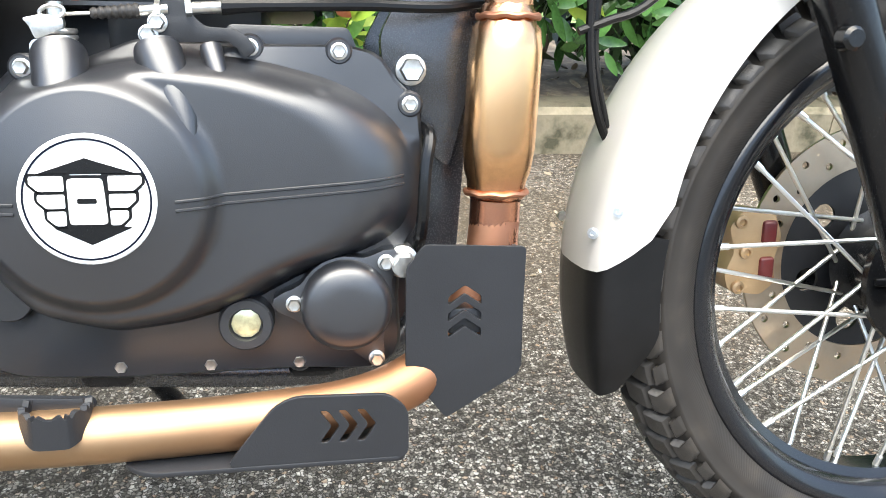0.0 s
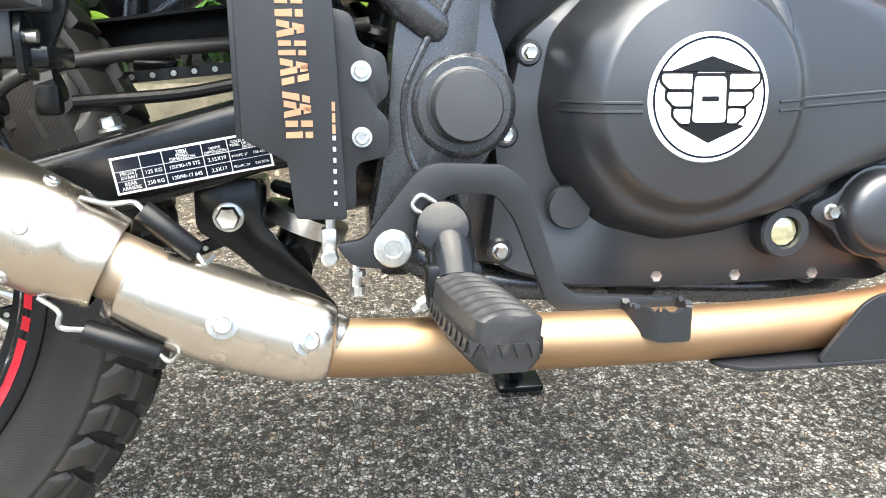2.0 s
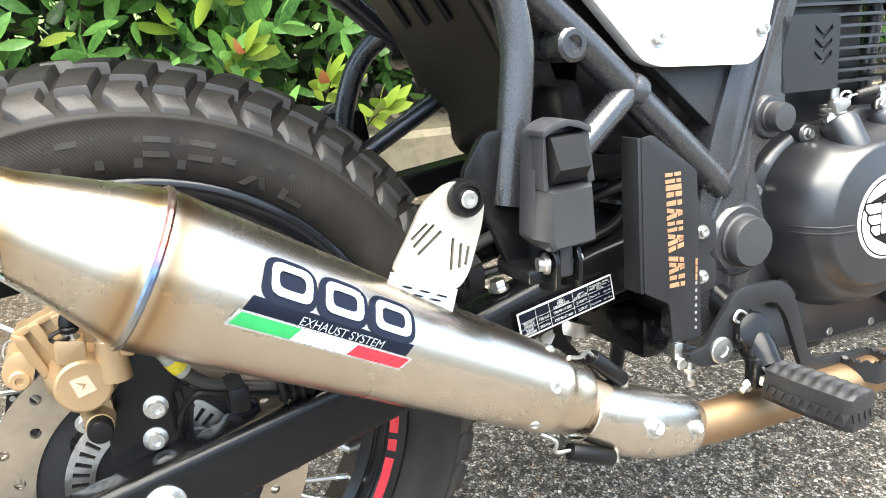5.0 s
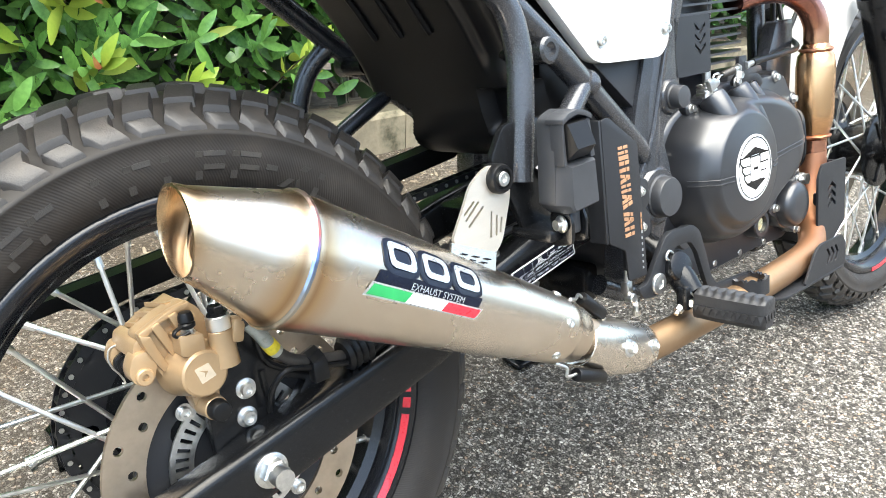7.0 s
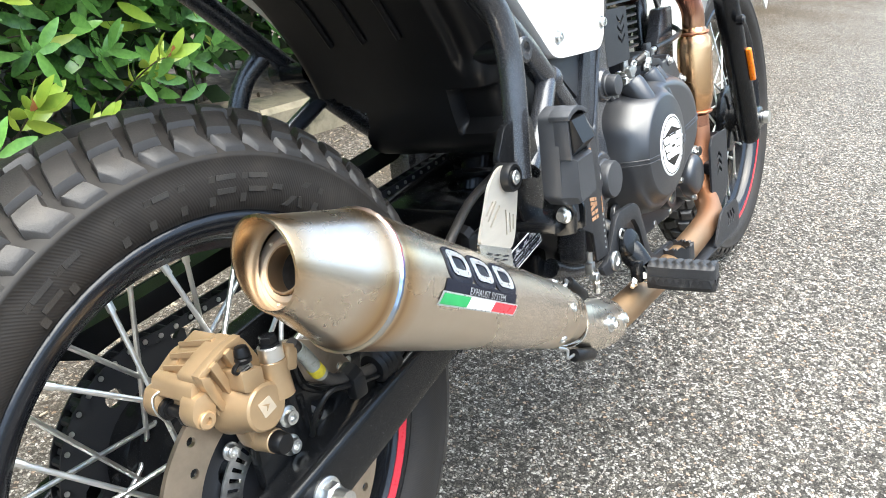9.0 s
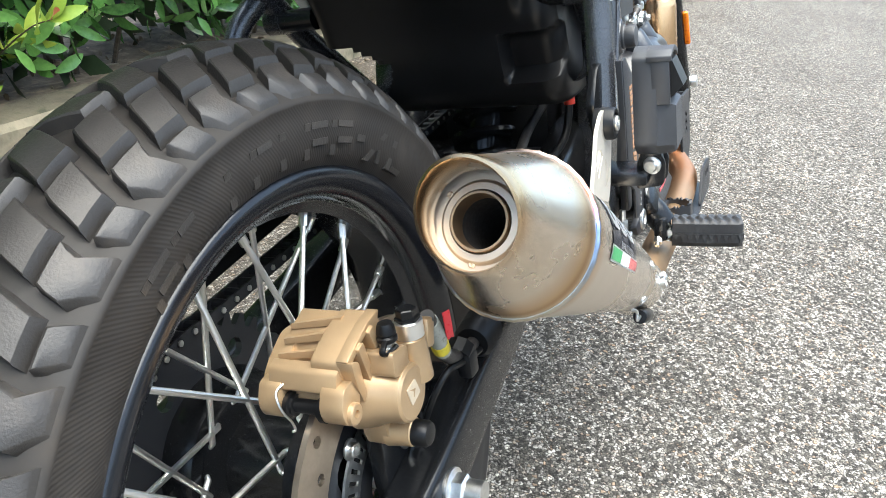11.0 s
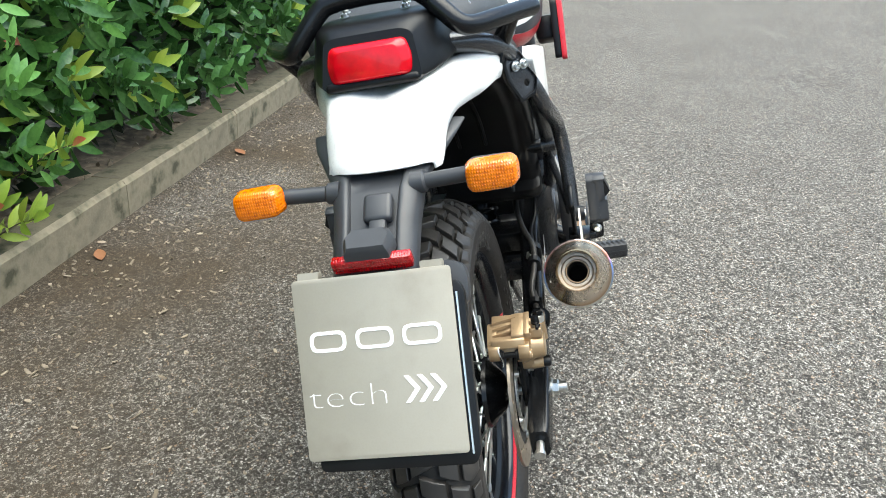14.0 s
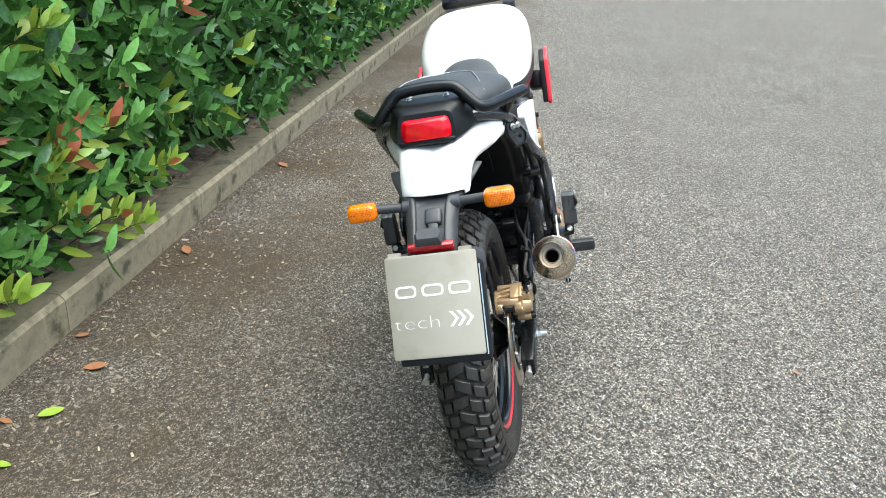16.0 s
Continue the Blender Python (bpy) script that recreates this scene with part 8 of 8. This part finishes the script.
LUG = [(-0.0216, 0.028), (-0.002, 0.026), (0.0057, 0.0075), (0.0266, -0.0195), (0.02, -0.0405), (-0.01, -0.0472), (-0.0325, -0.0115), (-0.0375, 0.018)]
bm = sheet(rounded(LUG, 0.005, 3), [disc2(0.0069, -0.0223, 0.0055, 14)], -0.004, 0.0, 0.001)
bm.transform(turn)
br = part("carrier_lug", bm, M_FRAME, bike, "dark steel side carrier lug with two bolts")
inset = [(x * 0.86 + 0.0012, z * 0.86 - 0.0015) for x, z in LUG]
bm = sheet(rounded(LUG, 0.005, 3), [rounded(inset, 0.004, 3)], -0.007, -0.0042, 0.001)
bm.transform(turn)
part("raised_rim", bm, M_BLACK, br)
bm = sheet(rounded([(-0.022, -0.001), (0.008, 0.0), (0.007, 0.012), (-0.02, 0.013)], 0.004, 3), (), -0.0066, -0.004, 0.001)
bm.transform(turn)
part("bolt_pad", bm, M_BLACK, br)
for x, z in ((-0.0135, 0.006), (0.002, 0.006)):
    same("bolt", SCREW, br, turn @ right(x, -0.0066, z))

# -- seat, tank and side covers --
seat = holder("seat", bike, label="black stitched dual seat")


def saddle(name, stations, mat, parent, p=2.6, label=""):
    bm = bmesh.new()
    rings = []
    for x, z0, z1, hw in stations:
        c, h = (z0 + z1) / 2, (z1 - z0) / 2
        ring_ = []
        for k in range(36):
            a = 2 * math.pi * k / 36
            ca, sa = math.cos(a), math.sin(a)
            ring_.append(Vector((x, hw * math.copysign(abs(ca) ** (2 / p), ca), c + h * math.copysign(abs(sa) ** (2 / p), sa))))
        rings.append(ring_)
    skin(bm, rings)
    return part(name, bm, mat, parent, label, 60)


def dense(st, n=4):
    out = []
    pts = smooth([Vector(s[:3]) for s in st], n)
    ws = smooth([Vector((s[3], 0, 0)) for s in st], n)
    return [(*p, w.x) for p, w in zip(pts, ws)]


saddle("cushion", dense([(-0.1, 0.89, 0.92, 0.06), (-0.07, 0.878, 0.943, 0.095), (0.0, 0.862, 0.957, 0.128), (0.1, 0.85, 0.957, 0.146), (0.2, 0.83, 0.943, 0.148), (0.29, 0.8, 0.912, 0.138), (0.4, 0.785, 0.885, 0.122), (0.5, 0.79, 0.89, 0.1), (0.58, 0.8, 0.908, 0.08), (0.63, 0.82, 0.905, 0.06), (0.66, 0.84, 0.9, 0.035)]), M_SEAT, seat)
bm = bmesh.new()
tube(bm, smooth(((-0.02, -0.112, 0.934), (0.06, -0.086, 0.9555), (0.14, -0.06, 0.9525), (0.17, 0.0, 0.951), (0.14, 0.06, 0.9525), (0.06, 0.086, 0.9555), (-0.02, 0.112, 0.934)), 6), 0.0012, 6)
part("stitching", bm, M_SILVERP, seat, "pale stitched seam")
tank = holder("fuel_tank", bike, label="white fuel tank with dark and red stripes")
TK = [(0.55, 0.8, 0.862, 0.05), (0.6, 0.775, 0.9, 0.118), (0.66, 0.755, 0.945, 0.15), (0.74, 0.742, 0.985, 0.165), (0.82, 0.738, 1.01, 0.169), (0.9, 0.745, 1.02, 0.168), (0.98, 0.765, 1.008, 0.15), (1.05, 0.8, 0.97, 0.115), (1.09, 0.83, 0.93, 0.06)]
saddle("shell", dense(TK), M_WHITE, tank, 3.3)


def tank_at(x, f, off):
    st = dense(TK, 12)
    i = min(range(len(st)), key=lambda k: abs(st[k][0] - x))
    xx, z0, z1, hw = st[i]
    c, h = (z0 + z1) / 2, (z1 - z0) / 2
    return xx, c, h + off, hw + off


def stripe(x0, x1, a0, a1, mat, name):
    for s in (-1, 1):
        bm = bmesh.new()
        rows = []
        for i in range(13):
            x = x0 + (x1 - x0) * i / 12
            xx, c, h, hw = tank_at(x, 0, 0.0012)
            row = []
            for j in range(7):
                a = radians(a0 + (a1 - a0) * j / 6 + 9 * (i / 12))
                ca, sa = math.cos(a), math.sin(a)
                row.append(bm.verts.new((x, s * hw * abs(ca) ** (2 / 3.3), c + h * math.copysign(abs(sa) ** (2 / 3.3), sa))))
            rows.append(row)
        for a_, b_ in zip(rows, rows[1:]):
            for j in range(6):
                bm.faces.new((a_[j], a_[j + 1], b_[j + 1], b_[j]))
        part(name, bm, mat, tank)


stripe(0.6, 0.92, -23, -9, M_GREYPLASTIC, "dark_stripe")
stripe(0.6, 0.92, -56, -23.5, M_RED, "red_stripe")
for s in (-1, 1):
    GUARD = [(0.83, 0.695), (0.86, 0.69), (0.95, 0.745), (0.965, 0.84), (0.93, 0.862), (0.87, 0.835)]
    t_ = part("tank_guard", sheet(rounded(GUARD, 0.014, 4), (), s * 0.2, s * 0.212, 0.005), M_RED, bike, "glossy red side guard beside the tank")
    part("guard_core", sheet(rounded([(x * 0.94 + 0.053, z * 0.94 + 0.046) for x, z in GUARD], 0.012, 4), (), s * 0.184, s * 0.1995, 0.004), M_PLASTIC, t_)
    bm = bmesh.new()
    box(bm, (0.06, 0.05, 0.06), pose(0.91, s * 0.168, 0.76, 0, 20, 0), 0.01)
    part("bracket", bm, M_PLASTIC, t_)
SP = rounded([(0.412, 0.6145), (0.43, 0.609), (0.53, 0.6055), (0.545, 0.618), (0.556, 0.668), (0.585, 0.77), (0.3, 0.82), (0.2, 0.835), (0.18, 0.815), (0.33, 0.7)], 0.012, 4)
for s in (-1, 1):
    sp = part("side_panel", sheet(SP, (), s * 0.155, s * 0.17, 0.005), M_WHITE, bike, "glossy white side panel")
    for x, z in ((0.4264, 0.6325), (0.54, 0.6355)):
        same("screw", SCREW, sp, along((x, s * 0.17, z), (0, s, 0)))
    part("filler_cover", sheet(rounded([(0.43, 0.618), (0.528, 0.535), (0.538, 0.537), (0.578, 0.625), (0.57, 0.64)], 0.006, 3), (), s * 0.128, s * 0.146, 0.003), M_GREYPLASTIC, bike, "dark grey triangular frame cover")

# -- front end --
fork = holder("front_fork", bike, label="black telescopic front fork")
FD = Vector((-0.44, 0, 1)).normalized()
for s in (-1, 1):
    foot = Vector((1.412, s * 0.098, 0.292))
    bm = bmesh.new()
    tube(bm, [foot + FD * d for d in (0, 0.006, 0.02, 0.36, 0.362, 0.38)], [0.017, 0.021, 0.0235, 0.0235, 0.0265, 0.0265], 24)
    box(bm, (0.07, 0.034, 0.05), pose(1.44, s * 0.096, 0.33), 0.01, 3)
    part("lower_leg", bm, M_BLACK, fork)
    bm = bmesh.new()
    tube(bm, [foot + FD * d for d in (0.38, 0.78)], 0.0205, 20)
    part("stanchion", bm, M_GREYPLASTIC, fork)
    bm = bmesh.new()
    box(bm, (0.012, 0.012, 0.075), pose(1.335, s * 0.125, 0.465, 0, -24, 0), 0.004, 3)
    part("amber_reflector", bm, M_AMBER, fork, "narrow amber side reflector")
    same("pinch_bolt", BIGBOLT, fork, along((1.455, s * 0.113, 0.331), (0, s, 0)))
bm = bmesh.new()
lathe(bm, ((-0.12, 0.009), (0.118, 0.009), (0.118, 0.014), (0.128, 0.013)), right(1.455, 0, 0.331), 18)
part("axle", bm, M_ZINC, fork)
bm = bmesh.new()
lathe(bm, ((0, 0.01), (0.012, 0.01), (0.015, 0.007)), right(1.269, -0.12, 0.56), 16)
part("fender_bolt", bm, M_BLACK, fork)
bm = bmesh.new()
box(bm, (0.09, 0.24, 0.035), pose(1.115, 0, 0.93, 0, -24, 0), 0.01)
box(bm, (0.08, 0.24, 0.03), pose(1.07, 0, 1.04, 0, -24, 0), 0.01)
part("triple_clamp", bm, M_BLACK, fork)
bar = holder("handlebar", bike, label="black handlebar with rubber grips")
bm = bmesh.new()
tube(bm, smooth(((0.9, -0.4, 1.13), (0.97, -0.28, 1.14), (1.04, -0.12, 1.1), (1.05, 0, 1.09), (1.04, 0.12, 1.1), (0.97, 0.28, 1.14), (0.9, 0.4, 1.13)), 6), 0.011, 12)
part("tube", bm, M_BLACK, bar)
for s in (-1, 1):
    bm = bmesh.new()
    tube(bm, ((0.94, s * 0.335, 1.137), (0.9, s * 0.405, 1.13)), 0.017, 14)
    part("grip", bm, M_RUBBER, bar)

fender = holder("front_fender", bike, label="white front fender with a black mud flap")


def arc_shell(a0, a1, n, ro, sk, hw, mat, name, label="", end=None):
    """A curved guard about the front axle, from angle a0 to a1; end trims each strip to an angle by its radius."""
    bm = bmesh.new()
    cols = []
    for y, w in ((-1.0, 0.0), (-1.0, 0.25), (-1.0, 0.5), (-0.985, 0.68), (-0.95, 0.82), (-0.85, 0.92), (-0.5, 0.985), (0, 1), (0.5, 0.985), (0.85, 0.92), (0.95, 0.82), (0.985, 0.68), (1.0, 0.5), (1.0, 0.25), (1.0, 0.0)):
        last = end(w) if end else a1
        col = []
        for i in range(n + 1):
            ang = a0 + (last - a0) * i / n
            f = (ang - a0) / (a1 - a0)
            r = sk(f) + (ro - sk(f)) * w
            col.append(bm.verts.new((1.455 + r * math.cos(radians(ang)), y * hw(f), 0.331 + r * math.sin(radians(ang)))))
        cols.append(col)
    for p_, q_ in zip(cols, cols[1:]):
        for i in range(n):
            bm.faces.new((p_[i], p_[i + 1], q_[i + 1], q_[i]))
    bmesh.ops.recalc_face_normals(bm, faces=bm.faces)
    bmesh.ops.solidify(bm, geom=bm.faces[:], thickness=0.0025)
    return part(name, bm, mat, fender, label, 45)


arc_shell(40, 177, 90, 0.368, lambda f: min(0.33, 0.3713 - 0.0712 * f), lambda f: 0.064, M_WHITE_SHADED, "fender_shell", "", lambda w: 164 + 13 * w ** 0.5)
arc_shell(170, 196.5, 14, 0.3672, lambda f: 0.302 + 0.001 * f + 0.045 * (max(0, f - 0.62) / 0.38) ** 1.7, lambda f: 0.0628 - 0.016 * (max(0, f - 0.55) / 0.45) ** 2, M_PLASTIC, "mud_flap", "black plastic mud flap")
for x, y, z in ((1.1056, -0.0665, 0.4113), (1.091, -0.045, 0.388), (1.091, 0.045, 0.388)):
    same("fender_screw", SCREW, fender, along((x, y, z), (-0.5, math.copysign(0.9, y), 0.1)) @ Matrix.Scale(0.72, 4))
fcal = part("front_caliper", sheet(rounded([(1.28, 0.302), (1.318, 0.296), (1.334, 0.31), (1.33, 0.335), (1.338, 0.36), (1.328, 0.386), (1.29, 0.39), (1.276, 0.372), (1.284, 0.345), (1.274, 0.32)], 0.006, 3), (), 0.042, 0.092, 0.004), M_GOLD, bike, "gold front brake caliper with dark red pistons")
for z in (0.366, 0.326):
    bm = bmesh.new()
    box(bm, (0.017, 0.008, 0.026), pose(1.322, 0.042, z), 0.004, 3)
    part("piston", bm, M_DARKRED, fcal)
for x, z in ((1.29, 0.306), (1.288, 0.378), (1.296, 0.345)):
    bm = bmesh.new()
    lathe(bm, ((0, 0.0075), (0.005, 0.007), (0.006, 0.004), (0.003, 0.0035)), along((x, 0.043, z), (0, -1, 0)), 18)
    part("pin_end", bm, M_GOLD, fcal)
hoses = holder("front_cables", bike, label="black front brake hose and cables")
for pts in (((1.075, 0.0, 0.75), (1.092, -0.005, 0.66), (1.094, -0.005, 0.55), (1.112, 0.0, 0.478), (1.16, 0.03, 0.43)), ((1.087, 0.0, 0.72), (1.102, 0.0, 0.64), (1.1, 0.0, 0.55), (1.117, 0.005, 0.48)), ((1.082, -0.005, 0.568), (1.11, -0.005, 0.578), (1.145, -0.005, 0.592), (1.2, 0.0, 0.64))):
    bm = bmesh.new()
    tube(bm, smooth(pts, 7), 0.0042, 8)
    part("cable", bm, M_PLASTIC, hoses)

# -- side stand --
stand = holder("side_stand", bike, label="black steel side stand on the far side")
FOOT = Vector((0.69, 0.27, 0.074))
bm = bmesh.new()
tube(bm, ((0.6, 0.1, 0.31), (0.625, 0.15, 0.24), FOOT), 0.0115, 12)
part("leg", bm, M_BLACK, stand)
bm = bmesh.new()
box(bm, (0.06, 0.045, 0.009), Matrix.Translation(FOOT) @ pose(0.004, 0, -0.004, 13.3), 0.003)
part("foot", bm, M_BLACK, stand)
